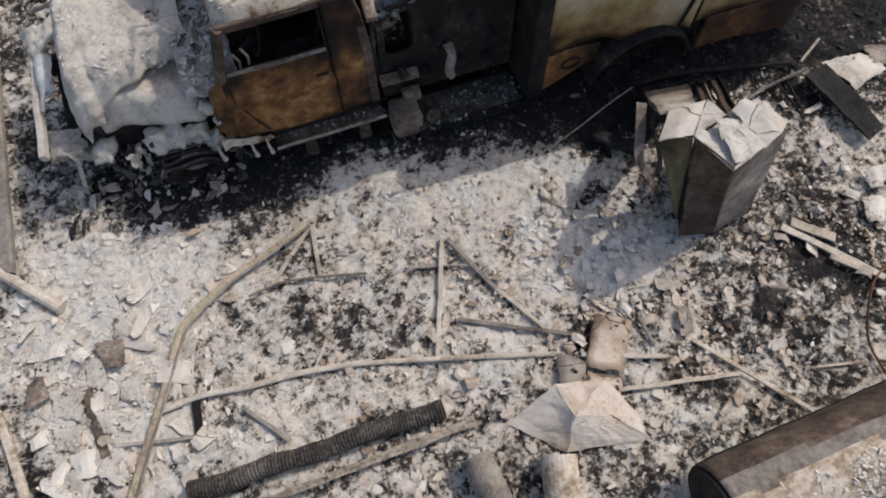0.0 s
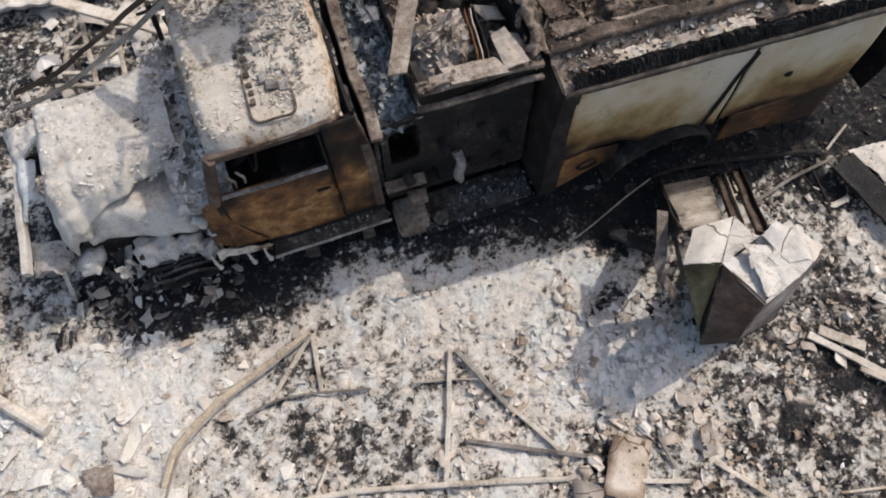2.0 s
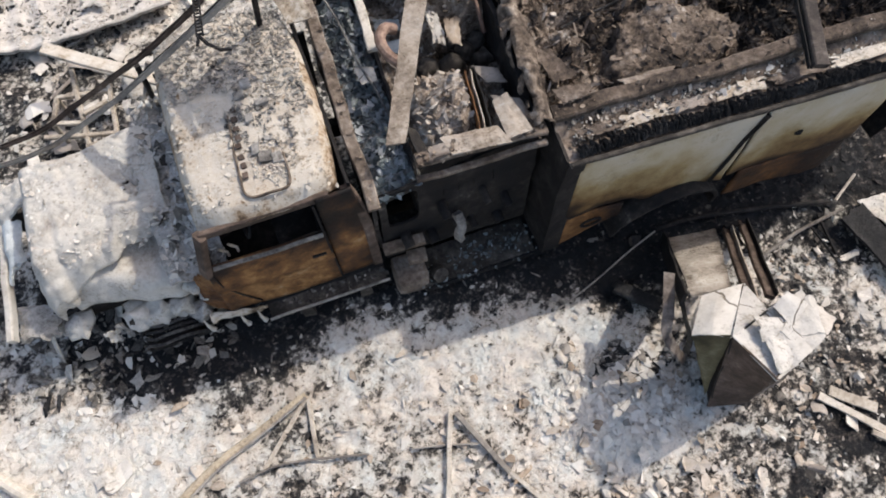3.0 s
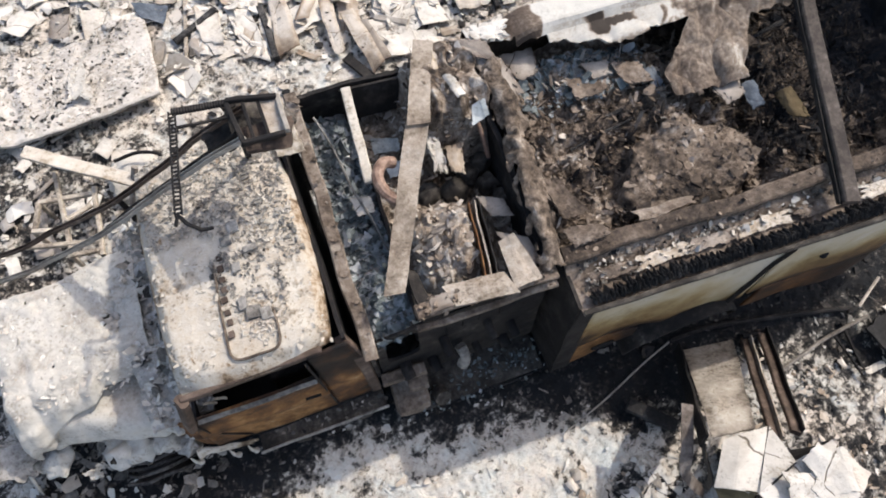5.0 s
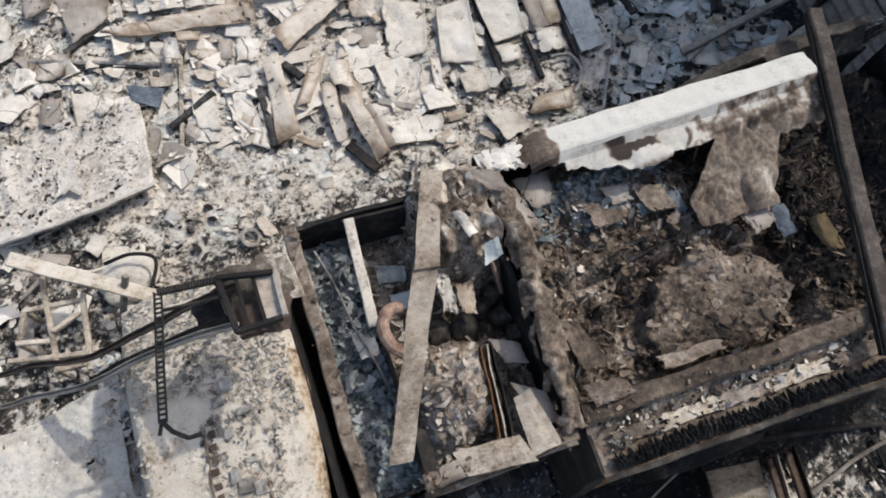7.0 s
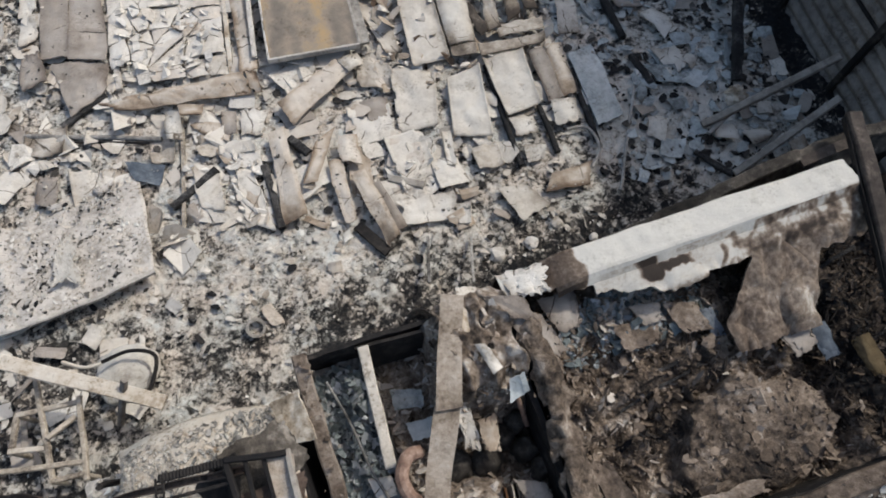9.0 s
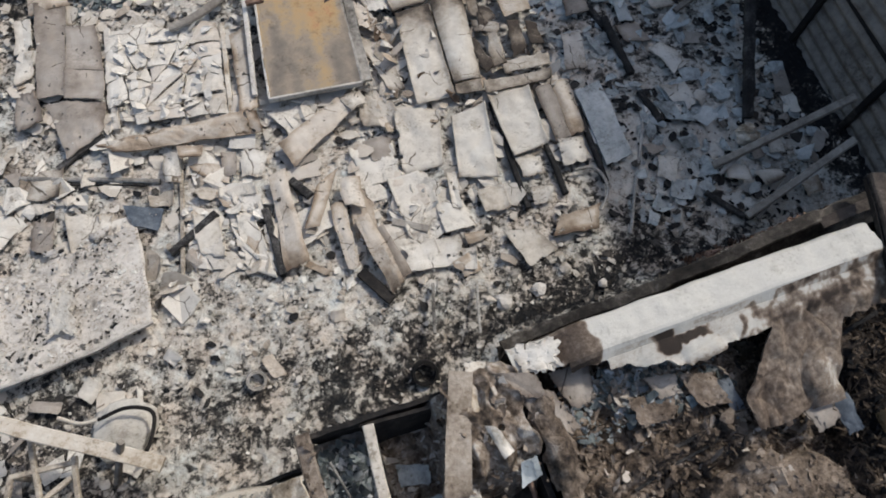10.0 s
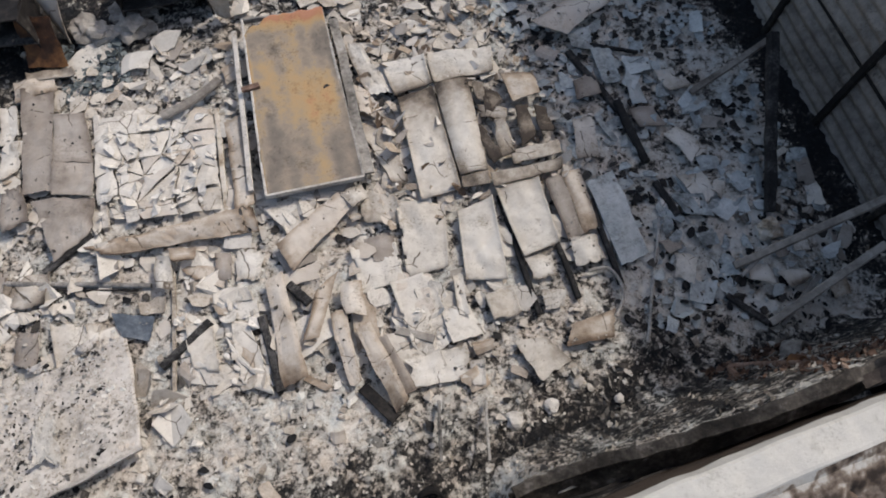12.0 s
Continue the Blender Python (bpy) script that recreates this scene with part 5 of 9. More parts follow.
def panel(cs, z, label, name="panel", cat="panel", burn=(0, 0, 0, 0), roll=0.0, rag=0.0, seed=0.0, pale=0.72, group="", n=26):
    """A lying sheet with soft scorched edges (far, right, near, left) and turned-up seams."""
    a, b, c, d = (Vector((x, y, relief(x, y) + z)) for x, y in cs)
    across, along = (b - a).length, (d - a).length
    TOPS.append(([a, b, c, d], roll * 0.5))

    def face(u, v):
        p = (a * (1 - u) + b * u) * (1 - v) + (d * (1 - u) + c * u) * v
        q = Vector((p.x * 2.4, p.y * 2.4, seed))
        p.z += roll * (1 - (2 * u - 1) ** 4) + 0.05 * abs(noise.noise(q)) + 0.018 * noise.noise(q * 3.1)
        p.z += 0.03 * math.exp(-min(u, 1 - u) * across / 0.025)
        return p

    def tone(u, v):
        q = Vector((u * across, v * along, seed))
        t = pale + 0.1 * noise.noise(q * 2.5) + 0.06 * noise.noise(q * 9)
        for k, (dist, size) in enumerate(((v * along, 0.3), ((1 - u) * across, 0.12), ((1 - v) * along, 0.16), (u * across, 0.12))):
            t -= 1.25 * burn[k] * math.exp(-max(0.0, dist + 0.07 * noise.noise(q * 4)) / size)
        return t

    def gone(u, v):
        near = min(u * across, (1 - u) * across, v * along, (1 - v) * along)
        return rag > 0 and near < rag * (0.6 + 2.5 * noise.noise(Vector((u * across * 5, v * along * 5, seed + 3))))

    return solo(name, shell(face, n, n, 0.012, gone, tone=tone), M_palesheet, label, cat, group, smooth=True)


# ---- debris behind the truck ----
cracked([(-0.88, 8.86), (0.68, 8.52), (0.9, 10.15), (-0.66, 10.57)], 0.1, 5, 5, "white", "cracked ash-white panel broken into curled pieces", "broken_sheet", seed=1, curl=0.03)
bar((-0.65, 10.6), (-0.78, 8.8), 0.09, 0.06, "white", "pale ash-coated edge strip beside the cracked panel", "edge_strip", "strip", seed=0.82)
bar((0.94, 10.12), (0.72, 8.5), 0.07, 0.05, "tan", "tan scorched edge strip beside the cracked panel", "edge_strip", "strip", seed=1.23)
sheet([(-1.05, 8.57), (-0.79, 8.35), (0.92, 8.07), (0.92, 8.42)], 0.14, "tan", "long tan scorched steel channel lying on rubble", "steel_channel", "channel", seed=1.48, bow=0.07, rag=0.03, thick=0.03, n=14)
sheet([(0.91, 8.44), (1.05, 8.39), (1.06, 8.02), (0.9, 8.08)], 0.1, "tan", "short tan scorched metal end piece", "metal_strip", "strip", seed=1.85, bow=0.03, rag=0.05)
sheet([(1.01, 9.86), (1.27, 9.86), (1.1, 8.39), (0.84, 8.4)], 0.1, "tan", "tan scorched rolled metal trough lying on ash", "metal_trough", "trough", seed=2.22, bow=0.1, rag=0.04, thick=0.012, n=14)
sheet([(-1.54, 11.35), (-1.11, 11.24), (-1.32, 9.5), (-1.72, 9.63)], 0.1, "taupe", "smoked grey metal panel lying flat", "steel_sheet", "panel", seed=2.59, rag=0.04, bow=0.02)
sheet([(-1.17, 10.75), (-0.76, 10.65), (-0.77, 9.79), (-1.27, 9.97)], 0.11, "taupe", "smoked brown metal panel lying flat", "steel_sheet", "panel", seed=2.96, rag=0.06)
sheet([(-1.28, 9.99), (-0.76, 9.8), (-0.82, 9.26), (-1.35, 9.46)], 0.12, "taupe", "smoked brown square metal panel", "steel_sheet", "panel", seed=3.33, rag=0.04)
sheet([(-1.65, 11.49), (-1.07, 11.4), (-1.05, 11.14), (-1.65, 11.16)], 0.1, "tan", "tan scorched rolled metal edge", "metal_trough", "trough", seed=3.70, bow=0.08, rag=0.06)
sheet([(-1.61, 9.5), (-0.82, 9.28), (-0.92, 8.78), (-1.45, 8.52)], 0.08, "taupe", "bent grey metal panel beside the channel", "steel_sheet", "panel", seed=4.07, bow=0.05, rag=0.05)
sheet([(-1.87, 11.14), (-1.62, 11.1), (-1.66, 10.58), (-1.94, 10.51)], 0.06, "white", "pale ash-coated sheet lying flat", "sheet", "sheet", seed=4.44)
sheet([(-1.94, 10.51), (-1.65, 10.52), (-1.72, 10.03), (-1.99, 9.91)], 0.06, "white", "pale ash-coated sheet lying flat", "sheet", "sheet", seed=4.81)
sheet([(-1.98, 9.79), (-1.7, 9.77), (-1.62, 9.14), (-2.04, 9.12)], 0.1, "taupe", "bent grey sheet lying on rubble", "sheet", "sheet", seed=5.18, bow=0.06)
bar((-1.6, 8.45), (-0.96, 8.77), 0.09, 0.07, "char", "black charred board propped on a panel", "charred_board", "board", seed=6.15)
bar((-2.08, 8.47), (-0.39, 7.83), 0.07, 0.06, "steel", "long dusty grey steel tube lying on rubble", "steel_tube", "tube", seed=6.56, kind_='round')
bar((-2.1, 8.41), (-0.56, 7.82), 0.03, 0.03, "dark", "dark thin steel rod beside the tube", "steel_rod", "rod", seed=6.97, kind_='round')
sheet([(-0.26, 8.15), (-0.03, 8.04), (-0.12, 7.62), (-0.31, 7.72)], 0.16, "white", "small pale folded sheet", "sheet", "sheet", seed=6.66, bow=0.05, rag=0.04)
sheet([(-0.06, 8.17), (0.27, 8.07), (0.22, 7.91), (-0.05, 7.98)], 0.18, "tan", "small tan scorched sheet", "sheet", "sheet", seed=7.03, rag=0.05)
sheet([(-0.06, 7.98), (0.13, 7.68), (0.47, 7.47), (0.54, 7.76)], 0.08, "tan", "tan scorched sheet in the rubble", "sheet", "sheet", seed=7.40)
sheet([(0.44, 7.98), (0.66, 7.93), (0.58, 7.52), (0.39, 7.59)], 0.06, "taupe", "small smoked grey sheet", "sheet", "sheet", seed=7.77)
sheet([(0.72, 7.96), (1.04, 7.76), (0.88, 7.41), (0.6, 7.51)], 0.05, "white", "pale ash-coated sheet lying flat", "sheet", "sheet", seed=8.14)
bar((-0.07, 8.12), (-0.38, 6.44), 0.05, 0.035, "stick", "long thin ash-coated lath", "lath", "lath", seed=9.43)
bar((-0.46, 6.77), (0.2, 7.12), 0.1, 0.08, "char", "black charred timber stub lying on pale ash", "charred_timber", "timber", seed=9.84)
sheet([(-0.91, 7.64), (-0.42, 7.42), (-0.54, 7.12), (-0.81, 7.27)], 0.05, "navy", "dark blue-grey metal sheet lying flat", "sheet", "sheet", seed=9.25, rag=0.06)
sheet([(-1.24, 7.62), (-0.88, 7.52), (-0.99, 7.05), (-1.24, 7.14)], 0.04, "white", "pale ash-coated sheet lying flat", "sheet", "sheet", seed=9.62)
sheet([(-2.01, 7.79), (-1.72, 7.68), (-1.81, 7.2), (-2.08, 7.38)], 0.06, "taupe", "bent smoked grey sheet standing in ash", "sheet", "sheet", seed=9.99, bow=0.08)
cracked([(-0.2, 7.35), (0.19, 7.24), (0.67, 6.08), (-0.24, 6.49)], 0.03, 3, 3, "white", "cracked ash-white board lying flat", "broken_sheet", seed=28, curl=0.015)
cracked([(0.24, 7.42), (0.79, 7.21), (0.73, 6.05), (0.38, 6.54)], 0.04, 2, 3, "white", "cracked pale board beside a charred edge", "broken_sheet", seed=29, curl=0.015)
bar((0.79, 6.96), (0.78, 6.0), 0.1, 0.09, "char", "black charred joist lying on edge", "charred_timber", "timber", seed=12.30)
sheet([(0.96, 7.39), (1.19, 7.43), (1.13, 6.01), (0.82, 6.0)], 0.12, "tan", "tan scorched curved plank", "plank", "plank", seed=11.47, bow=0.08, rag=0.05)
sheet([(1.19, 6.46), (1.51, 7.02), (1.84, 7.18), (1.38, 6.43)], 0.14, "tan", "tan scorched curved sheet strip", "metal_strip", "strip", seed=11.84, bow=0.06, rag=0.05)
sheet([(1.79, 7.0), (2.07, 6.97), (2.0, 6.5), (1.75, 6.59)], 0.14, "tan", "tan scorched bent sheet", "metal_strip", "strip", seed=12.21, bow=0.05, rag=0.05)
sheet([(1.79, 6.41), (2.0, 6.42), (2.15, 5.35), (1.96, 5.3)], 0.14, "tan", "tan scorched flat plank on the rubble", "plank", "plank", seed=12.58, bow=0.03, rag=0.03)
sheet([(1.56, 6.67), (1.76, 6.68), (1.69, 5.75), (1.54, 5.74)], 0.1, "tan", "tan scorched narrow plank", "plank", "plank", seed=12.95, bow=0.06, rag=0.06)
bar((1.67, 5.73), (1.93, 5.24), 0.14, 0.05, "dark", "dark sooty board lying in ash", "charred_board", "board", seed=14.76)
sheet([(1.98, 6.22), (2.13, 6.2), (2.26, 5.47), (2.13, 5.44)], 0.08, "taupe", "smoked brown plank in the ash", "plank", "plank", seed=13.69, bow=0.04, rag=0.04)
bar((2.26, 6.23), (2.65, 5.96), 0.11, 0.08, "taupe", "grey charred timber chunk", "charred_timber", "timber", seed=15.58)
bar((1.2, 7.23), (1.39, 6.89), 0.12, 0.1, "char", "black charred timber chunk", "charred_timber", "timber", seed=15.99)
sheet([(1.17, 7.76), (2.16, 8.23), (2.49, 8.09), (1.29, 7.34)], 0.12, "tan", "tan scorched bent sheet with frayed end", "sheet", "sheet", seed=14.80, bow=0.05, rag=0.08)
sheet([(2.14, 8.2), (2.47, 8.23), (2.52, 8.0), (2.26, 7.92)], 0.14, "white", "small pale curled sheet", "sheet", "sheet", seed=15.17, bow=0.05)
sheet([(2.24, 7.53), (2.62, 7.51), (2.65, 7.16), (2.3, 7.13)], 0.04, "taupe", "grey flat sheet in ash", "sheet", "sheet", seed=15.54)
cracked([(2.26, 6.43), (2.85, 6.83), (3.18, 6.01), (2.38, 5.68)], 0.04, 3, 3, "white", "cracked white plaster board lying flat", "broken_sheet", seed=43, curl=0.012)
sheet([(2.85, 6.3), (3.21, 6.23), (3.28, 5.82), (2.83, 5.82)], 0.06, "white", "white plaster board lying flat", "plaster_board", "board", seed=16.28, rag=0.06)
sheet([(2.23, 5.85), (3.03, 5.77), (2.91, 5.38), (2.24, 5.48)], 0.04, "white", "white plaster board lying flat", "plaster_board", "board", seed=16.65, rag=0.12)
sheet([(3.14, 6.64), (3.27, 6.62), (3.16, 6.08), (3.03, 6.12)], 0.08, "white", "narrow pale board strip", "strip", "strip", seed=17.02, rag=0.04)
sheet([(2.96, 5.57), (3.13, 5.53), (3.03, 5.24), (2.89, 5.28)], 0.08, "white", "small pale board block", "plaster_board", "board", seed=17.39, rag=0.03)
sheet([(3.52, 5.63), (3.94, 5.52), (4.1, 5.15), (3.65, 5.04)], 0.06, "white", "white plaster board with frayed edges", "plaster_board", "board", seed=17.76, rag=0.1)
sheet([(4.08, 5.31), (4.28, 5.55), (4.87, 5.56), (4.68, 5.22)], 0.08, "tan", "cream board with frayed edges", "plaster_board", "board", seed=18.13, rag=0.08)
panel([(3.52, 7.45), (4.03, 7.49), (3.79, 6.36), (3.28, 6.53)], 0.1, "cream flat panel lying on rubble", "flat_board", "board", burn=(0.15, 0.1, 0.1, 0.2), seed=18.5)
panel([(4.1, 7.58), (4.71, 7.54), (4.58, 6.58), (4.07, 6.55)], 0.12, "cream cracked panel between charred bars", "flat_board", "board", burn=(0.25, 0.15, 0.1, 0.2), seed=18.9, pale=0.66)
sheet([(4.77, 7.49), (5.01, 7.49), (4.91, 6.56), (4.7, 6.54)], 0.12, "taupe", "tan smoked panel strip", "flat_board", "board", seed=19.24, rag=0.03, bow=0.03)
sheet([(5.04, 7.5), (5.29, 7.46), (5.14, 6.58), (4.93, 6.57)], 0.12, "tan", "tan smoked panel strip", "flat_board", "board", seed=19.61, rag=0.03, bow=0.03)
sheet([(4.69, 6.6), (5.09, 6.54), (5.04, 6.17), (4.64, 6.2)], 0.1, "white", "pale crumpled sheet end", "sheet", "sheet", seed=19.98, amp=0.04)
sheet([(5.27, 7.25), (5.7, 7.32), (5.59, 6.05), (5.18, 6.0)], 0.1, "blue", "blue-grey metal panel in shade", "steel_sheet", "panel", seed=20.35, rag=0.03)
bar((4.14, 7.5), (3.96, 5.8), 0.07, 0.08, "char", "black charred bar between pale panels", "charred_bar", "bar", seed=22.96)
bar((4.59, 7.0), (4.51, 5.83), 0.07, 0.08, "char", "black charred bar between pale panels", "charred_bar", "bar", seed=23.37)
bar((5.24, 7.02), (5.09, 5.82), 0.07, 0.08, "char", "black charred bar between pale panels", "charred_bar", "bar", seed=23.78)
sheet([(4.08, 6.59), (4.44, 6.5), (4.38, 6.19), (4.08, 6.22)], 0.05, "white", "small pale sheet piece", "sheet", "sheet", seed=21.83)
sheet([(4.1, 6.1), (4.41, 6.02), (4.3, 5.78), (4.06, 5.84)], 0.05, "white", "small pale sheet piece", "sheet", "sheet", seed=22.20)
hose([(4.76, 6.11, 0.1), (5.01, 6.06, 0.1), (5.08, 5.83, 0.1), (5.0, 5.62, 0.1), (4.83, 5.46, 0.1)], 0.022, "steel", "bent grey pipe in the rubble", "bent_pipe", "pipe")


for k, (cs, pale, burn) in enumerate([
    ([(-1.6, 7.74), (-1.02, 7.53), (-1.24, 7.01), (-1.61, 7.14)], 0.66, 0.15), ([(0.3, 7.52), (0.77, 7.38), (0.76, 7.19), (0.28, 7.28)], 0.74, 0.1),
    ([(2.38, 6.83), (2.9, 6.81), (2.93, 6.07), (2.38, 5.96)], 0.72, 0.1), ([(2.1, 6.22), (2.67, 6.17), (2.69, 5.62), (2.05, 5.64)], 0.66, 0.1), ([(2.05, 7.46), (2.63, 7.33), (2.61, 6.83), (2.0, 6.81)], 0.7, 0.1),
    ([(3.4, 6.29), (3.82, 6.3), (3.77, 5.91), (3.39, 5.9)], 0.68, 0.1), ([(-0.58, 7.68), (-0.24, 7.64), (-0.29, 7.41), (-0.58, 7.48)], 0.74, 0.2), ([(-2.05, 8.54), (-1.51, 8.43), (-1.63, 7.99), (-2.16, 8.11)], 0.66, 0.25),
    ([(2.45, 8.21), (2.85, 7.97), (2.86, 7.55), (2.29, 7.72)], 0.72, 0.2), ([(2.82, 7.89), (3.42, 7.63), (3.16, 6.78), (2.61, 6.83)], 0.64, 0.1), ([(-0.12, 7.19), (0.22, 7.14), (0.2, 6.47), (-0.14, 6.59)], 0.72, 0.15),
    ([(0.41, 7.07), (0.66, 6.9), (0.7, 5.99), (0.36, 6.26)], 0.76, 0.1), ([(2.7, 9.2), (3.14, 9.1), (3.08, 8.1), (2.86, 8.16)], 0.68, 0.2), ([(1.3, 8.3), (1.9, 8.4), (1.8, 8.0), (1.36, 7.9)], 0.62, 0.15),
]):
    panel(cs, 0.05, "pale ash-coated board lying flat in the rubble", "flat_board", "board", (burn, burn, burn, burn), 0.0, 0.02, 51.0 + k, pale, "flat boards in the rubble", 18)
panel([(3.36, 9.38), (3.89, 9.38), (3.69, 7.74), (3.13, 7.75)], 0.14, "large cream steel sheet with a scorched far edge", burn=(0.5, 0.3, 0.1, 0.2), seed=1.0)
panel([(3.91, 9.39), (4.39, 9.32), (4.12, 7.85), (3.73, 7.9)], 0.15, "cream rolled channel sheet with smoked seams", "channel_sheet", burn=(0.35, 0.25, 0.25, 0.3), roll=0.07, seed=2.0)
panel([(3.74, 7.89), (4.11, 7.84), (4.07, 7.66), (3.7, 7.73)], 0.16, "turned end of the rolled channel sheet", "sheet_end", burn=(0.3, 0.1, 0.2, 0.1), seed=3.0, n=14)
panel([(4.12, 7.8), (5.12, 7.7), (5.06, 7.54), (4.09, 7.6)], 0.15, "cream folded edge strip lying across the panels", "edge_strip", "strip", burn=(0.2, 0.2, 0.3, 0.1), seed=4.0, n=20)
panel([(3.33, 10.05), (3.96, 9.94), (3.9, 9.44), (3.33, 9.42)], 0.13, "cream sheet with a dark scorched near edge", burn=(0.0, 0.1, 0.55, 0.2), seed=5.0)
panel([(3.99, 9.97), (4.94, 9.76), (4.8, 9.34), (3.92, 9.45)], 0.13, "cream sheet with a smoked seam", burn=(0.1, 0.1, 0.4, 0.2), seed=6.0)
for k, (cs, pale, z, roll) in enumerate([
    ([(4.18, 8.59), (4.3, 8.56), (4.38, 7.97), (4.19, 7.9)], 0.4, 0.14, 0.03), ([(4.46, 8.53), (4.63, 8.53), (4.56, 7.98), (4.31, 7.95)], 0.7, 0.15, 0.04),
    ([(4.82, 8.66), (5.01, 8.6), (4.93, 8.12), (4.67, 8.02)], 0.46, 0.14, 0.04), ([(4.55, 9.18), (4.71, 8.93), (4.74, 8.8), (4.39, 8.61)], 0.45, 0.13, 0.04),
    ([(4.5, 8.03), (5.2, 7.97), (5.15, 7.76), (4.46, 7.82)], 0.7, 0.14, 0.03), ([(4.42, 9.24), (4.58, 9.2), (4.5, 8.9), (4.38, 8.94)], 0.72, 0.14, 0.02),
    ([(5.08, 8.6), (5.24, 8.5), (5.2, 8.1), (5.0, 8.16)], 0.5, 0.13, 0.04), ([(4.36, 8.9), (4.72, 8.66), (4.66, 8.5), (4.34, 8.66)], 0.62, 0.12, 0.05),
]):
    panel(cs, z, "curled fragment of scorched sheet steel on the pile", "sheet_fragment", "fragment", (0.2, 0.15, 0.25, 0.2), roll, 0.012, 7.0 + k, pale, "fragments on the sheet pile", 14)
sheet([(4.86, 9.27), (5.33, 9.14), (5.26, 8.74), (4.84, 8.72)], 0.14, "tan", "square yellowish scorched metal piece", "sheet", "sheet", seed=31.08, rag=0.05)
sheet([(5.65, 9.97), (6.72, 10.22), (7.01, 9.94), (6.06, 9.57)], 0.16, "tan", "large tan curved metal sheet", "metal_sheet", "sheet", seed=31.45, bow=0.12, rag=0.04)
sheet([(2.91, 10.68), (3.17, 10.42), (3.32, 9.57), (2.99, 9.59)], 0.1, "white", "pale crumpled sheet beside the door", "sheet", "sheet", seed=31.82, amp=0.04)
sheet([(3.06, 10.1), (3.48, 10.05), (3.4, 9.56), (3.01, 9.54)], 0.08, "white", "pale crumpled sheet in the ash", "sheet", "sheet", seed=32.19, amp=0.04)
sheet([(2.82, 9.85), (3.02, 9.68), (3.02, 9.22), (2.82, 9.34)], 0.1, "tan", "tan curled sheet in the ash", "sheet", "sheet", seed=32.56, bow=0.07)
sheet([(5.8, 8.81), (6.19, 8.88), (6.11, 8.48), (5.72, 8.46)], 0.05, "taupe", "blue-grey sheet piece lying in the shaded corner", "sheet_piece", "sheet", seed=32.93, rag=0.08, lift=0.08, group='sheet pieces in the shaded corner')
sheet([(6.29, 9.27), (6.63, 9.21), (6.46, 8.56), (6.2, 8.6)], 0.05, "blue", "blue-grey sheet piece lying in the shaded corner", "sheet_piece", "sheet", seed=33.30, rag=0.08, lift=0.08, group='sheet pieces in the shaded corner')
sheet([(6.69, 9.02), (7.05, 8.83), (6.96, 8.59), (6.63, 8.65)], 0.05, "blue", "blue-grey sheet piece lying in the shaded corner", "sheet_piece", "sheet", seed=33.67, rag=0.08, lift=0.08, group='sheet pieces in the shaded corner')
sheet([(6.49, 8.55), (6.73, 8.57), (6.7, 8.16), (6.46, 8.15)], 0.05, "blue", "blue-grey sheet piece lying in the shaded corner", "sheet_piece", "sheet", seed=34.04, rag=0.08, lift=0.08, group='sheet pieces in the shaded corner')
sheet([(7.0, 8.58), (7.3, 8.52), (7.43, 8.16), (7.01, 8.15)], 0.05, "white", "blue-grey sheet piece lying in the shaded corner", "sheet_piece", "sheet", seed=34.41, rag=0.08, lift=0.08, group='sheet pieces in the shaded corner')
sheet([(6.6, 7.58), (6.87, 7.65), (7.08, 7.15), (6.76, 7.06)], 0.05, "white", "blue-grey sheet piece lying in the shaded corner", "sheet_piece", "sheet", seed=34.78, rag=0.08, lift=0.08, group='sheet pieces in the shaded corner')
sheet([(6.45, 6.97), (6.79, 6.95), (6.87, 6.46), (6.48, 6.64)], 0.05, "blue", "blue-grey sheet piece lying in the shaded corner", "sheet_piece", "sheet", seed=35.15, rag=0.08, lift=0.08, group='sheet pieces in the shaded corner')
sheet([(6.24, 6.74), (6.67, 6.58), (6.63, 6.2), (6.31, 6.4)], 0.05, "blue", "blue-grey sheet piece lying in the shaded corner", "sheet_piece", "sheet", seed=35.52, rag=0.08, lift=0.08, group='sheet pieces in the shaded corner')
sheet([(6.11, 9.68), (6.48, 9.66), (6.39, 9.29), (6.06, 9.36)], 0.05, "blue", "blue-grey sheet piece lying in the shaded corner", "sheet_piece", "sheet", seed=35.89, rag=0.08, lift=0.08, group='sheet pieces in the shaded corner')
sheet([(6.36, 8.13), (6.69, 8.06), (6.75, 7.69), (6.36, 7.78)], 0.05, "taupe", "blue-grey sheet piece lying in the shaded corner", "sheet_piece", "sheet", seed=36.26, rag=0.08, lift=0.08, group='sheet pieces in the shaded corner')
sheet([(5.53, 8.24), (5.81, 8.18), (5.64, 7.56), (5.33, 7.63)], 0.05, "white", "blue-grey sheet piece lying in the shaded corner", "sheet_piece", "sheet", seed=36.63, rag=0.08, lift=0.08, group='sheet pieces in the shaded corner')
sheet([(6.63, 5.52), (6.89, 5.46), (6.82, 5.28), (6.6, 5.33)], 0.05, "blue", "blue-grey sheet piece lying in the shaded corner", "sheet_piece", "sheet", seed=37.00, rag=0.08, lift=0.08, group='sheet pieces in the shaded corner')
sheet([(7.43, 5.64), (7.62, 5.61), (7.56, 5.38), (7.33, 5.43)], 0.05, "white", "blue-grey sheet piece lying in the shaded corner", "sheet_piece", "sheet", seed=37.37, rag=0.08, lift=0.08, group='sheet pieces in the shaded corner')
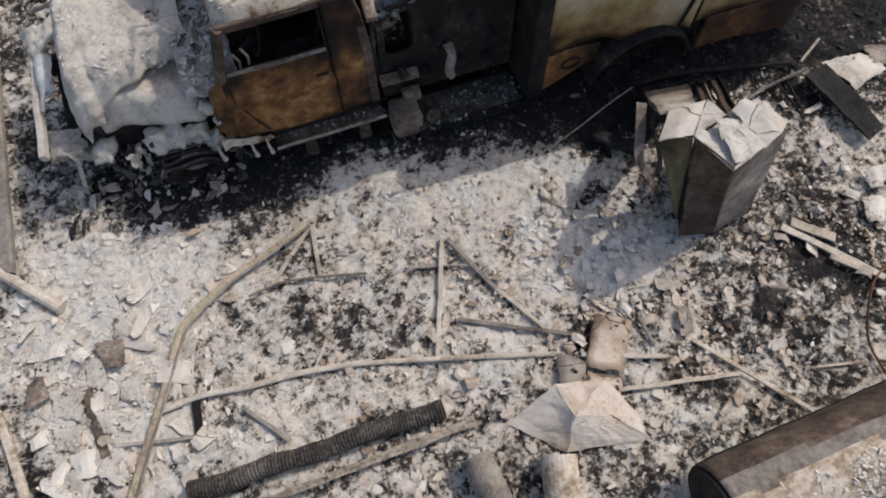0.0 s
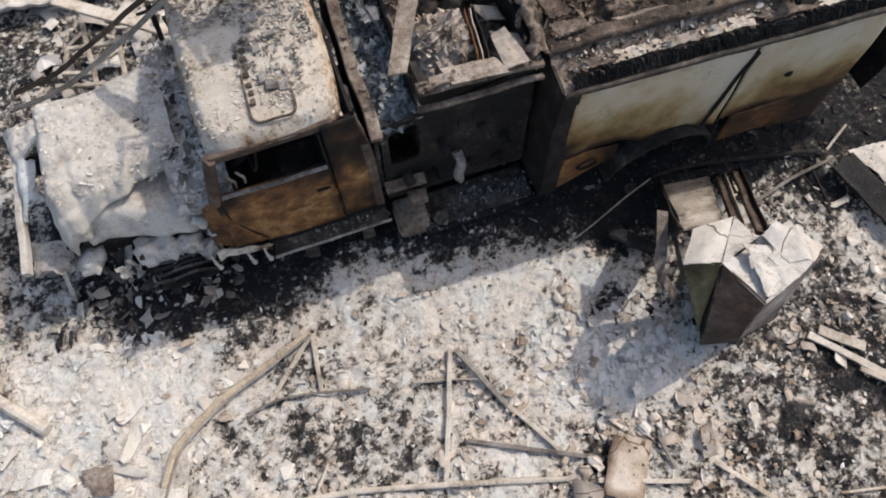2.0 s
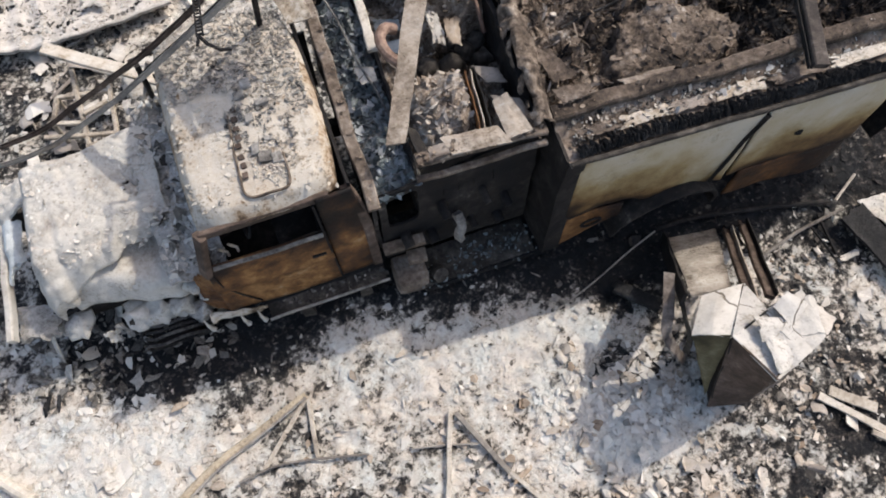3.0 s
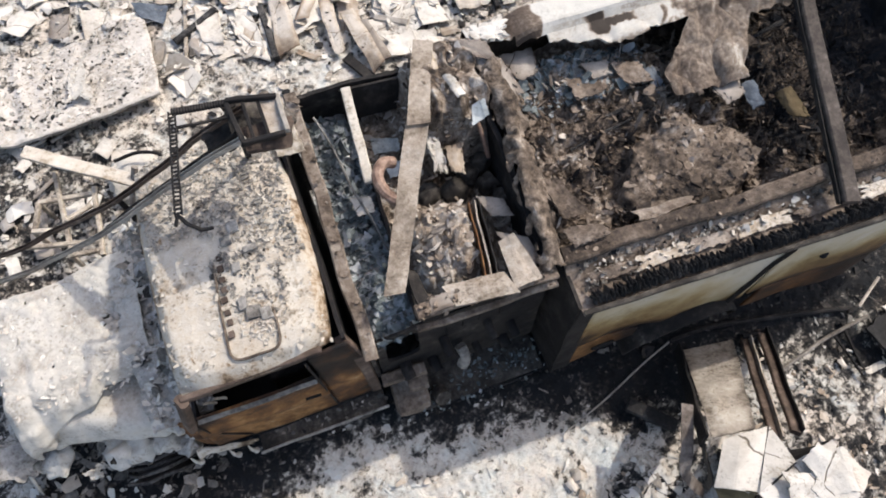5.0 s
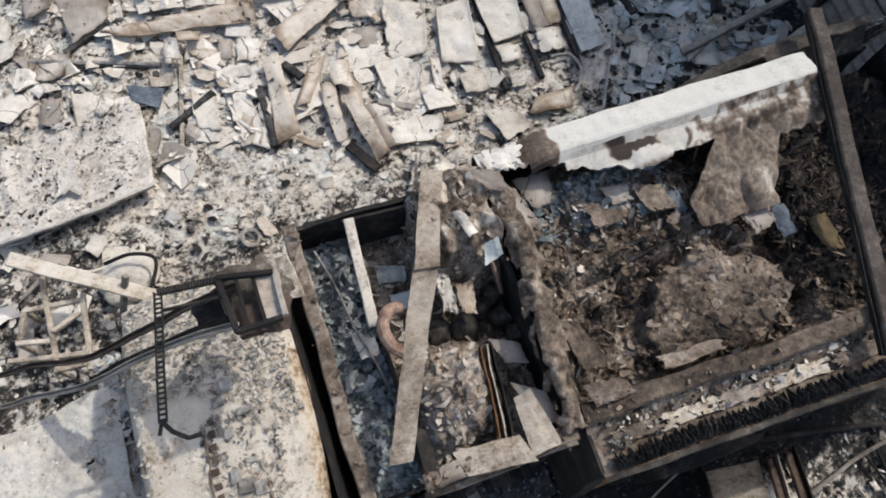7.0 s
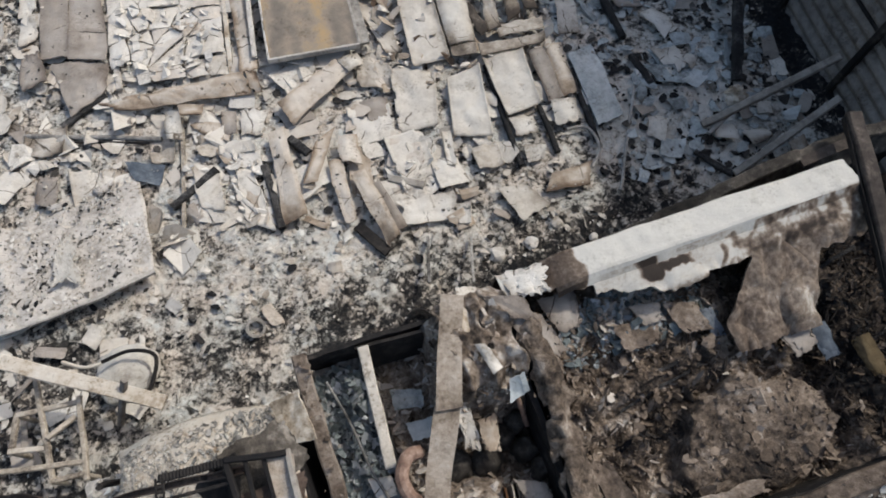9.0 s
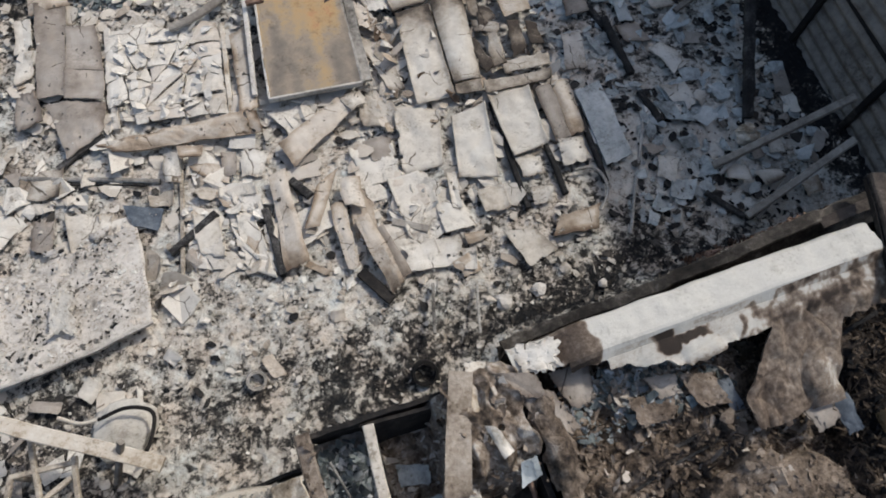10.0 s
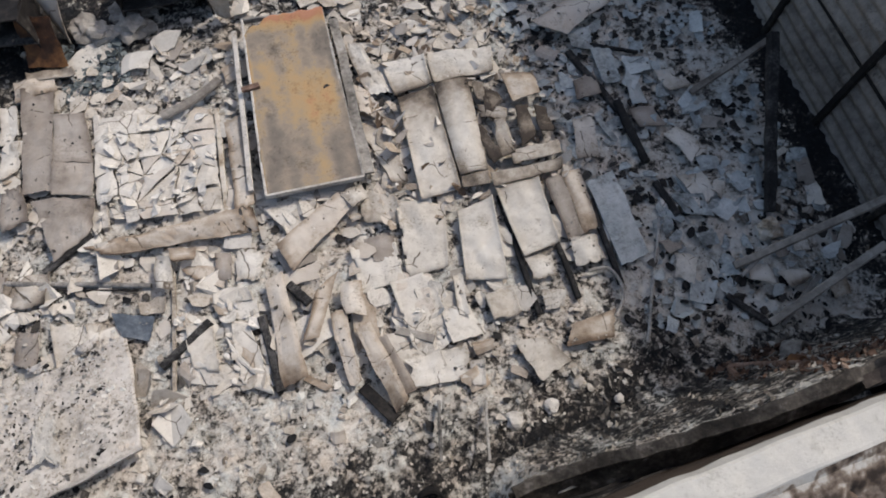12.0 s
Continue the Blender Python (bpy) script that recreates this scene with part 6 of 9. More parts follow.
sheet([(5.91, 5.54), (6.25, 5.42), (6.03, 5.18), (5.75, 5.32)], 0.05, "blue", "blue-grey sheet piece lying in the shaded corner", "sheet_piece", "sheet", seed=37.74, rag=0.08, lift=0.08, group='sheet pieces in the shaded corner')
bar((5.99, 9.34), (6.23, 8.18), 0.1, 0.08, "char", "black charred timber in the shaded corner", "charred_timber", "timber", seed=42.23)
bar((6.24, 8.28), (6.2, 7.27), 0.1, 0.1, "char", "black charred timber in the shaded corner", "charred_timber", "timber", seed=42.64)
bar((6.08, 9.59), (6.97, 8.98), 0.05, 0.05, "char", "thin black charred stick", "charred_stick", "stick", seed=43.05)
bar((6.17, 6.96), (6.21, 6.41), 0.09, 0.08, "char", "black charred timber stub", "charred_timber", "timber", seed=43.46)
bar((7.28, 8.03, 0.15), (8.55, 8.25, 0.6), 0.09, 0.06, "taupe", "dusty grey steel beam leaning on rubble", "steel_beam", "beam", seed=43.87, kind_='box')
bar((8.25, 8.1, 0.9), (7.35, 6.03, 0.12), 0.14, 0.12, "char", "black charred post fallen against the rubble", "charred_post", "post", seed=44.28)
bar((6.5, 5.52, 0.15), (8.17, 5.5, 0.9), 0.1, 0.08, "taupe", "dusty grey steel beam across the corner", "steel_beam", "beam", seed=44.69)
bar((6.55, 4.72, 0.12), (7.99, 5.03, 0.7), 0.1, 0.08, "taupe", "dusty grey steel beam across the corner", "steel_beam", "beam", seed=45.10)
for k, (cs, look_) in enumerate([
    ([(6.67, 5.49), (6.9, 5.4), (6.86, 5.13), (6.6, 5.31)], "white"), ([(7.0, 5.28), (7.32, 5.2), (7.39, 5.05), (7.04, 5.03)], "white"), ([(7.68, 5.36), (7.99, 5.37), (7.81, 5.18), (7.62, 5.21)], "blue"),
    ([(6.46, 6.95), (6.8, 6.87), (6.84, 6.49), (6.53, 6.38)], "white"), ([(7.1, 5.66), (7.3, 5.62), (7.26, 5.42), (7.08, 5.44)], "taupe"), ([(7.5, 4.9), (7.76, 4.94), (7.72, 4.72), (7.48, 4.7)], "tan"),
]):
    sheet(cs, 0.07, look_, "pale broken sheet piece lying in the shaded corner", "sheet_piece", "sheet", seed=62.0 + k, rag=0.1, lift=0.06, group="sheet pieces in the shaded corner")
solo("stone", lump((7.23, 5.82, 0.1), 0.15, 77, 0.6, 0.5, sub=3), M_tan, "rough tan lump of burnt plaster in the corner", "lump")
bar((6.52, 5.4, 0.12), (6.89, 5.55, 0.2), 0.05, 0.04, "steel", "short pale angle in the shaded corner", "steel_angle", "bar", "angle", seed=63.0)
bar((6.65, 4.65, 0.14), (7.33, 5.02, 0.3), 0.06, 0.04, "steel", "short dusty bar in the shaded corner", "steel_bar", "bar", seed=64.0)
bar((6.27, 5.23), (6.54, 4.73), 0.08, 0.06, "char", "black charred stick in the ash", "charred_stick", "stick", seed=45.51)
bar((5.05, 5.04), (6.19, 6.78), 0.045, 0.045, "steel", "dusty grey steel pole lying in the ash", "steel_pole", "pole", seed=45.92, kind_='round')

def lifted(u, v):
    """A large thin sheet, its near edge lifted and bent."""
    x, y = -3.4 + 2.62 * u, 5.78 + 0.16 * u * u + 1.55 * v - 0.1 * math.sin(u * 3)
    z = 0.1 + 0.2 * (1 - v) ** 2 * (1 - 0.5 * u) + 0.02 * math.sin(x * 22) * smooth01((0.42 - u) / 0.1)
    return wob((x, y, z + relief(x, y) * 0.5), 0.03, 2.5, 3)


TOPS.append(([lifted(0, 0), lifted(1, 0), lifted(1, 1), lifted(0, 1)], 0.0))
TOPS.append(([lifted(0.2, 0.1), lifted(0.95, 0.1), lifted(0.95, 0.9), lifted(0.2, 0.9)], 0.0))
solo("roof_sheet", shell(lifted, 60, 30, 0.014, lambda u, v: v > 0.9 and noise.noise(Vector((u * 9, v * 4, 1))) > 0.0), M_sheet, "large pale metal roof sheet with a lifted bent edge", "roof sheet", smooth=True)
solo("sheet_lip", sweep([wob(lifted(u / 30, 0.0), 0.006, 5, 2) - Vector((0, 0.012, 0.02)) for u in range(31)], rect(0.02, 0.05)), M_steelash, "bent steel lip along the lifted roof sheet", "strip")

sheet([(-1.97, 6.08), (-1.81, 6.64), (-1.59, 6.72), (-1.59, 6.06)], 0.26, "fibre", "bare white paint patch on the roof sheet", "paint_flake", "flake", seed=41.81, rag=0.28, lift=0.01, thick=0.006, n=14)
bar((-2.31, 5.18, 0.75), (-0.86, 4.23, 0.55), 0.16, 0.05, "tan", "long tan scorched steel beam leaning over the frame", "steel_beam", "beam", seed=46.74)
frame_stand = thing("tube_stand", "bent bare square-tube metal frame standing in ash", "frame", at=(-2.1, 4.3, 0.0))
part("frame_tube", sweep(line((-2.37, 4.66, 0.45), (-2.49, 4.32, 0.4), 6, 0.015, 30), rect(0.055, 0.055)), M_stick, frame_stand)
part("frame_tube", sweep(line((-2.37, 4.66, 0.45), (-1.77, 4.6, 0.4), 6, 0.015, 30), rect(0.055, 0.055)), M_stick, frame_stand)
part("frame_tube", sweep(line((-2.49, 4.32, 0.45), (-2.11, 4.23, 0.4), 6, 0.015, 15), rect(0.055, 0.055)), M_stick, frame_stand)
part("frame_tube", sweep(line((-1.73, 4.65, 0.45), (-1.8, 3.77, 0.4), 6, 0.015, 140), rect(0.055, 0.055)), M_stick, frame_stand)
part("frame_tube", sweep(line((-2.14, 5.01, 0.45), (-2.12, 3.88, 0.4), 6, 0.015, 62), rect(0.055, 0.055)), M_stick, frame_stand)
part("frame_tube", sweep(line((-2.12, 3.88, 0.45), (-1.79, 3.85, 0.4), 6, 0.015, 90), rect(0.055, 0.055)), M_stick, frame_stand)
part("frame_tube", sweep(line((-2.1, 4.32, 0.45), (-1.82, 4.46, 0.4), 6, 0.015, 85), rect(0.055, 0.055)), M_stick, frame_stand)
part("frame_tube", sweep(line((-2.59, 4.15, 0.45), (-1.8, 3.97, 0.4), 6, 0.015, 0), rect(0.055, 0.055)), M_stick, frame_stand)
part("frame_leg", sweep([(-2.39, 4.68, 0.42), (-2.42, 4.68, 0.0)], rect(0.05, 0.05)), M_stick, frame_stand)
part("frame_leg", sweep([(-1.83, 3.84, 0.42), (-1.86, 3.84, 0.0)], rect(0.05, 0.05)), M_stick, frame_stand)
part("frame_leg", sweep([(-2.48, 4.31, 0.42), (-2.51, 4.31, 0.0)], rect(0.05, 0.05)), M_stick, frame_stand)
part("frame_leg", sweep([(-2.14, 3.89, 0.42), (-2.17, 3.89, 0.0)], rect(0.05, 0.05)), M_stick, frame_stand)
bar((-1.5, 4.3, 0.1), (-1.14, 4.55, 0.75), 0.07, 0.06, "taupe", "short smoked metal post standing in ash", "metal_post", "post", seed=47.15)
hose([(-1.47, 4.95, 0.4), (-1.16, 4.97, 0.4), (-0.91, 4.82, 0.4), (-1.0, 4.52, 0.4), (-1.14, 4.38, 0.4)], 0.022, "dark", "dark bent steel hoop over the white basin", "steel_hoop", "hoop")
solo("basin", lump((-1.33, 4.82, 0.12), 0.34, 5, 0.42, 0.25, sub=4), M_fibre, "white melted basin lying in the ash", "basin", smooth=True)
hose([(-1.99, 5.2, 0.15), (-1.76, 5.05, 0.15), (-1.51, 5.03, 0.15), (-1.2, 5.02, 0.15)], 0.02, "tan", "tan bent conduit lying in rubble", "conduit", "pipe")
hose([(-2.27, 5.71, 0.1), (-2.03, 5.8, 0.1), (-1.96, 5.88, 0.1), (-1.89, 5.64, 0.1)], 0.02, "steel", "thin bent grey rod in the pit", "bent_rod", "rod")
hose([(-2.65, 5.74, 0.1), (-2.39, 5.75, 0.1), (-2.32, 5.83, 0.1)], 0.02, "steel", "thin bent grey rod in the pit", "bent_rod", "rod")
ring((0.14, 4.89, 0.02), 0.115, 0.03, 0.1, "steel", "round ash-coated metal collar standing in ash", "metal_collar", "collar", (25, 10))
ring((1.99, 4.3, 0.02), 0.15, 0.03, 0.12, "dark", "round dark pipe end in the ash", "pipe_end", "pipe", (25, 0))
bar((2.45, 5.26, 0.1), (2.24, 4.62, 0.3), 0.04, 0.04, "steel", "thin grey upright rod", "steel_rod", "rod", seed=47.56)
bar((2.97, 5.07, 0.1), (2.73, 4.44, 0.3), 0.03, 0.03, "steel", "thin grey upright rod", "steel_rod", "rod", seed=47.97)
solo("stone", lump((3.19, 4.76, 0.05), 0.11, 880, 0.6, 0.4), M_sheet, "pale rounded stone lying in char", "stone", group="pale stones")
solo("stone", lump((3.65, 4.76, 0.05), 0.09, 940, 0.6, 0.4), M_sheet, "pale rounded stone lying in char", "stone", group="pale stones")
solo("stone", lump((4.43, 4.56, 0.05), 0.06, 1050, 0.6, 0.4), M_sheet, "pale rounded stone lying in char", "stone", group="pale stones")
solo("stone", lump((4.07, 4.9, 0.05), 0.08, 985, 0.6, 0.4), M_sheet, "pale rounded stone lying in char", "stone", group="pale stones")

# ---- debris before the truck ----
hose([(-3.16, -2.14, 0.06), (-2.88, -1.63, 0.06), (-2.61, -1.16, 0.06), (-2.38, -0.71, 0.06), (-2.2, -0.47, 0.06), (-1.68, -0.18, 0.06), (-1.16, 0.0, 0.06), (-0.56, 0.21, 0.06)], 0.042, "hose", "long flattened tan hose curving over the ash", "flat_hose", "hose", flat=0.45)
hose([(-3.1, -2.16, 0.09), (-2.82, -1.65, 0.09), (-2.56, -1.18, 0.09), (-2.33, -0.75, 0.09), (-2.14, -0.51, 0.09), (-1.63, -0.22, 0.09), (-1.1, -0.03, 0.09), (-0.56, 0.18, 0.09)], 0.016, "taupe", "dark rib along the flattened hose", "hose_rib", "hose", flat=0.8)
hose([(-2.69, -1.37, 0.05), (-2.22, -1.36, 0.05), (-1.73, -1.44, 0.05), (-1.17, -1.49, 0.05), (-0.61, -1.59, 0.05)], 0.034, "stick", "long pale ash-coated pole", "pole", "pole", flat=0.6)
hose([(-0.61, -1.59, 0.05), (-0.12, -1.73, 0.05), (0.31, -1.86, 0.05), (0.98, -2.07, 0.05), (1.63, -2.28, 0.05)], 0.03, "stick", "long pale ash-coated pole", "pole", "pole", flat=0.7)
bar((1.88, -2.39), (2.81, -2.74), 0.05, 0.04, "stick", "pale round stick on a tan sheet", "stick", "stick", seed=48.38)
bar((0.89, -0.52), (0.33, -1.88), 0.055, 0.04, "stick", "pale split lath lying on ash", "lath", "lath", seed=48.79)
bar((0.93, -0.55), (1.3, -1.42), 0.06, 0.04, "taupe", "smoked grey split lath", "lath", "lath", seed=49.20)
bar((1.28, -1.33), (1.66, -2.04), 0.05, 0.03, "stick", "pale split lath lying on ash", "lath", "lath", seed=49.61)
bar((0.71, -1.52), (1.93, -2.15), 0.05, 0.03, "taupe", "smoked thin branch lying on ash", "branch", "branch", seed=50.02, amp=0.03)
bar((-0.55, 0.19), (-0.62, -0.47), 0.05, 0.03, "stick", "pale split lath lying on ash", "lath", "lath", seed=50.43)
bar((-0.57, 0.18), (-1.2, -0.39), 0.05, 0.03, "stick", "pale split lath lying on ash", "lath", "lath", seed=50.84)
hose([(-1.48, -0.43, 0.05), (-1.06, -0.4, 0.05), (-0.61, -0.49, 0.05), (-0.1, -0.63, 0.05)], 0.014, "taupe", "thin grey wire lying on ash", "wire", "wire")
hose([(0.36, -0.74, 0.05), (0.75, -0.84, 0.05), (1.13, -0.97, 0.05)], 0.012, "taupe", "thin grey wire lying on ash", "wire", "wire")
bar((-1.05, -1.56), (-0.78, -1.23), 0.03, 0.02, "stick", "short pale lath in the ash", "lath", "lath", seed=51.25)
bar((-1.84, -1.65), (-1.46, -2.16), 0.05, 0.04, "taupe", "smoked grey stick in the ash", "stick", "stick", seed=51.66)
bar((-1.44, -2.13), (-1.68, -2.39), 0.05, 0.03, "stick", "short pale lath in the ash", "lath", "lath", seed=52.07)
bar((-3.24, -1.56), (-2.26, -1.8), 0.04, 0.03, "taupe", "thin grey rod across the hose", "steel_rod", "rod", seed=52.48)
bar((-3.42, -0.86), (-3.32, -1.64), 0.1, 0.05, "crust", "smoked brown board lying on white ash", "charred_board", "board", seed=52.89)
bar((-2.31, -1.33), (-2.36, -1.76), 0.09, 0.03, "dark", "dark slotted metal strip", "metal_strip", "strip", seed=53.30)
bar((-4.12, 0.82), (-3.5, 0.14), 0.13, 0.1, "stick", "pale ash-coated pipe lying in rubble", "pipe", "pipe", seed=53.71, kind_='round')
bar((-4.34, -0.78), (-4.17, -1.78), 0.09, 0.06, "tan", "tan scorched pole lying in rubble", "pole", "pole", seed=54.12)
bar((-3.83, 4.0), (-4.02, 0.75), 0.16, 0.1, "taupe", "smoked brown timber beam lying on the ground", "timber_beam", "beam", seed=54.53)

log_path = line((-2.55, -2.3, 0.12), (0.2, -2.42, 0.12), 230, 0.03, 2)
solo("charred_log", sweep(log_path, disc(0.105, 16), grow=lambda s: 1 + 0.05 * (int(s * 230) % 3 - 1) + 0.12 * noise.noise(Vector((s * 14, 1, 2)))), M_log, "grey-black charred log, cracked crosswise", "log")

sheet([(-1.9, -2.62), (-1.68, -2.7), (0.53, -2.7), (0.48, -2.6)], 0.1, "stick", "long tan scorched plank beside the charred log", "plank", "plank", seed=49.58, rag=0.02, n=16, thick=0.03)
sheet([(2.22, -2.0), (2.63, -2.22), (2.24, -2.74), (1.85, -2.55)], 0.05, "tan", "tan scorched bent sheet with rounded edge", "sheet", "sheet", seed=49.95, bow=0.09, rag=0.05)
sheet([(1.63, -2.27), (1.89, -2.47), (1.75, -2.82), (1.49, -2.69)], 0.06, "taupe", "smoked grey folded metal sheet", "sheet", "sheet", seed=50.32, bow=0.07, rag=0.05)
sheet([(1.84, -2.58), (2.21, -2.77), (2.15, -2.96), (1.78, -2.86)], 0.05, "tan", "tan scorched sheet in the ash", "sheet", "sheet", seed=50.69, bow=0.03)

A, B, C, D, E, F = (0.82, -2.8, 0.04), (1.42, -2.6, 0.26), (1.98, -2.72, 0.2), (2.22, -3.48, 0.05), (1.3, -3.3, 0.06), (1.46, -2.98, 0.36)
crumpled = thing("crumpled_sheet", "crumpled tan scorched metal sheet lying on ash", "metal sheet", at=(1.5, -3.0, 0.04))
for n, (p, q, r_, s_) in enumerate(((A, E, F, B), (B, F, C, C), (C, F, (1.86, -3.1, 0.2), (2.12, -3.0, 0.1)), (F, E, D, (1.86, -3.1, 0.2)), ((1.86, -3.1, 0.2), D, (2.2, -3.2, 0.06), (2.12, -3.0, 0.1)))):
    part("facet", plate([p, q, r_, s_], 0.012, 0.02, 5, n * 0.13, 10, 10, scorch=0.0), M_tansheet, crumpled)
for k, (x0, y0, x1, y1, r) in enumerate([(0.34, -2.98, 0.42, -3.75, 0.17), (1.18, -3.28, 0.98, -3.9, 0.19)]):
    path = line((x0, y0, r + 0.02), (x1, y1, r), 10, 0.01, k)
    prof = [(r * math.cos(a * 0.2618), r * math.sin(a * 0.2618)) for a in range(24)] + [((r - 0.012) * math.cos(-a * 0.2618), (r - 0.012) * math.sin(-a * 0.2618)) for a in range(24)]
    solo("duct_pipe", sweep(path, disc(r, 24), grow=lambda s: 1 + 0.03 * (int(s * 10) % 2)), M_tan if k else M_taupe, "tan scorched sheet-metal duct lying on the ground", "duct", group="ducts")
# big tank at the edge
tank = thing("drum_tank", "large dusty steel tank lying on its side in ash", "tank", at=(4.2, -4.2, 0.0))


def drum(u, v):
    ang = math.radians(-30 + 240 * v)
    x = 2.42 + 3.4 * u
    r = 0.46
    return wob((x, -4.32 + 0.02 * (x - 2.4) + r * math.cos(ang), 0.42 + r * math.sin(ang)), 0.012, 3, 1)


bm = shell(drum, 50, 30, 0.012)
for f in bm.faces:
    c = f.calc_center_median()
    f.material_index = 0 if c.y < -4.22 + 0.1 * noise.noise(c * 4) else 1 if c.y < -4.02 + 0.03 * noise.noise(c * 5) else 2
part("tank_shell", bm, [M_tan, M_taupe, M_brownsteel], tank, smooth=True)
part("tank_seam", sweep([drum(u / 30, 0.12) + Vector((0, 0.01, 0.01)) for u in range(31)], rect(0.03, 0.04)), M_dark, tank)
part("tank_end", sweep([(2.43, -4.32, 0.42), (2.37, -4.32, 0.42)], disc(0.44, 28)), M_dark, tank)

bar((4.86, -1.79), (5.69, -2.79), 0.09, 0.03, "stick", "pale split board lying on rubble", "split_board", "board", seed=56.58)
bar((4.99, -1.78), (5.41, -2.15), 0.12, 0.03, "stick", "pale split board lying on rubble", "split_board", "board", seed=56.99)
bar((5.2, -2.34), (5.49, -2.64), 0.06, 0.03, "stick", "pale split lath on rubble", "split_board", "board", seed=57.40)
bar((3.16, -2.66), (4.07, -3.84), 0.05, 0.03, "tan", "long tan scorched lath", "lath", "lath", seed=57.81)
bar((2.17, -2.91), (3.5, -3.2), 0.05, 0.04, "stick", "pale ash-coated stick in the ash", "stick", "stick", seed=58.22)
bar((3.05, -3.52), (3.41, -3.36), 0.06, 0.03, "stick", "short pale lath in the ash", "lath", "lath", seed=58.63)
bar((2.7, -2.21), (2.73, -2.57), 0.04, 0.03, "taupe", "short smoked stick in the ash", "stick", "stick", seed=59.04)
bar((4.31, -3.42), (4.93, -3.58), 0.025, 0.02, "tan", "thin tan wire lying on rubble", "wire", "wire", seed=59.45)
hose([(5.78, -2.67, 0.08), (5.51, -2.8, 0.08), (5.21, -3.13, 0.08), (5.05, -3.42, 0.08), (5.04, -3.76, 0.08)], 0.014, "rust", "thin rusted wire hoop", "wire_hoop", "wire")
hose([(2.45, 0.13, 0.07), (3.0, 0.29, 0.07), (3.58, 0.5, 0.07), (4.03, 0.64, 0.07)], 0.01, "taupe", "long dusty steel rod beside the truck", "steel_rod", "rod")
hose([(4.01, 0.65, 0.1), (4.66, 0.6, 0.1), (6.12, 0.27, 0.1), (6.17, 0.19, 0.1)], 0.03, "dark", "dark charred rail along the truck side", "charred_rail", "rail")
hose([(5.05, -0.11, 0.08), (5.4, -0.04, 0.1), (5.74, 0.03, 0.1), (6.35, 0.09, 0.1)], 0.022, "taupe", "long dusty conduit lying in the ash", "conduit", "pipe")
hose([(6.33, 0.22, 0.1), (6.55, 0.34, 0.1), (6.75, 0.45, 0.12)], 0.018, "stick", "short bent dusty conduit end", "conduit", "pipe")
hose([(5.86, 0.03, 0.08), (5.9, -0.25, 0.08), (5.94, -0.55, 0.06)], 0.014, "dark", "thin charred rod in the ash", "charred_rod", "rod")
bar((3.23, 0.16, 0.07), (3.62, -0.24, 0.09), 0.16, 0.1, "char", "charred timber stub beside the cabinet", "charred_timber", "timber", seed=61.0)
bar((6.05, 0.13), (5.99, -0.4), 0.03, 0.03, "dark", "thin dark steel bar", "steel_bar", "bar", seed=59.86)
sheet([(6.17, -0.03), (6.61, 0.08), (6.73, -1.07), (6.46, -1.18)], 0.12, "char", "black charred panel with ragged edge", "charred_sheet", "panel", seed=54.39, rag=0.06, thick=0.03)
sheet([(6.61, 0.15), (7.2, 0.08), (7.37, -0.32), (6.77, -0.44)], 0.06, "white", "pale sheet beside the charred panel", "sheet", "sheet", seed=54.76, bow=0.05, rag=0.1)
sheet([(7.25, 0.16), (7.64, 0.08), (7.42, -0.24), (7.22, -0.17)], 0.06, "taupe", "smoked grey sheet in the ash", "sheet", "sheet", seed=55.13)
sheet([(6.15, -1.46), (6.58, -1.49), (6.4, -1.76), (6.18, -1.73)], 0.06, "white", "pale curled sheet in the ash", "sheet", "sheet", seed=55.50, bow=0.1)
sheet([(5.99, -1.78), (6.34, -1.86), (6.1, -2.22), (5.87, -2.1)], 0.05, "white", "pale curled sheet in the ash", "sheet", "sheet", seed=55.87, bow=0.05)
sheet([(3.15, -2.26), (3.29, -2.28), (3.2, -2.6), (3.06, -2.58)], 0.05, "tan", "small tan scorched tile", "tile", "tile", seed=56.24, rag=0.03)
sheet([(-3.32, -1.4), (-3.04, -1.72), (-3.2, -2.06), (-3.55, -1.72)], 0.03, "fibre", "pale flat sheet lying on white ash", "sheet_piece", "sheet", seed=56.61, rag=0.25, lift=0.02, thick=0.008, amp=0.03, group='sheet pieces on the white ash')
sheet([(-3.83, -1.62), (-3.6, -1.67), (-3.62, -1.99), (-3.93, -1.88)], 0.03, "fibre", "pale flat sheet lying on white ash", "sheet_piece", "sheet", seed=56.98, rag=0.25, lift=0.02, thick=0.008, amp=0.03, group='sheet pieces on the white ash')
sheet([(-2.45, -0.61), (-2.13, -0.65), (-2.23, -0.96), (-2.51, -1.19)], 0.03, "fibre", "pale flat sheet lying on white ash", "sheet_piece", "sheet", seed=57.35, rag=0.25, lift=0.02, thick=0.008, amp=0.03, group='sheet pieces on the white ash')
sheet([(-2.51, -0.92), (-2.32, -0.92), (-2.47, -1.3), (-2.66, -1.3)], 0.03, "fibre", "pale flat sheet lying on white ash", "sheet_piece", "sheet", seed=57.72, rag=0.25, lift=0.02, thick=0.008, amp=0.03, group='sheet pieces on the white ash')
sheet([(-3.78, -0.72), (-3.37, -0.81), (-3.5, -1.21), (-3.83, -1.03)], 0.03, "fibre", "pale flat sheet lying on white ash", "sheet_piece", "sheet", seed=58.09, rag=0.25, lift=0.02, thick=0.008, amp=0.03, group='sheet pieces on the white ash')
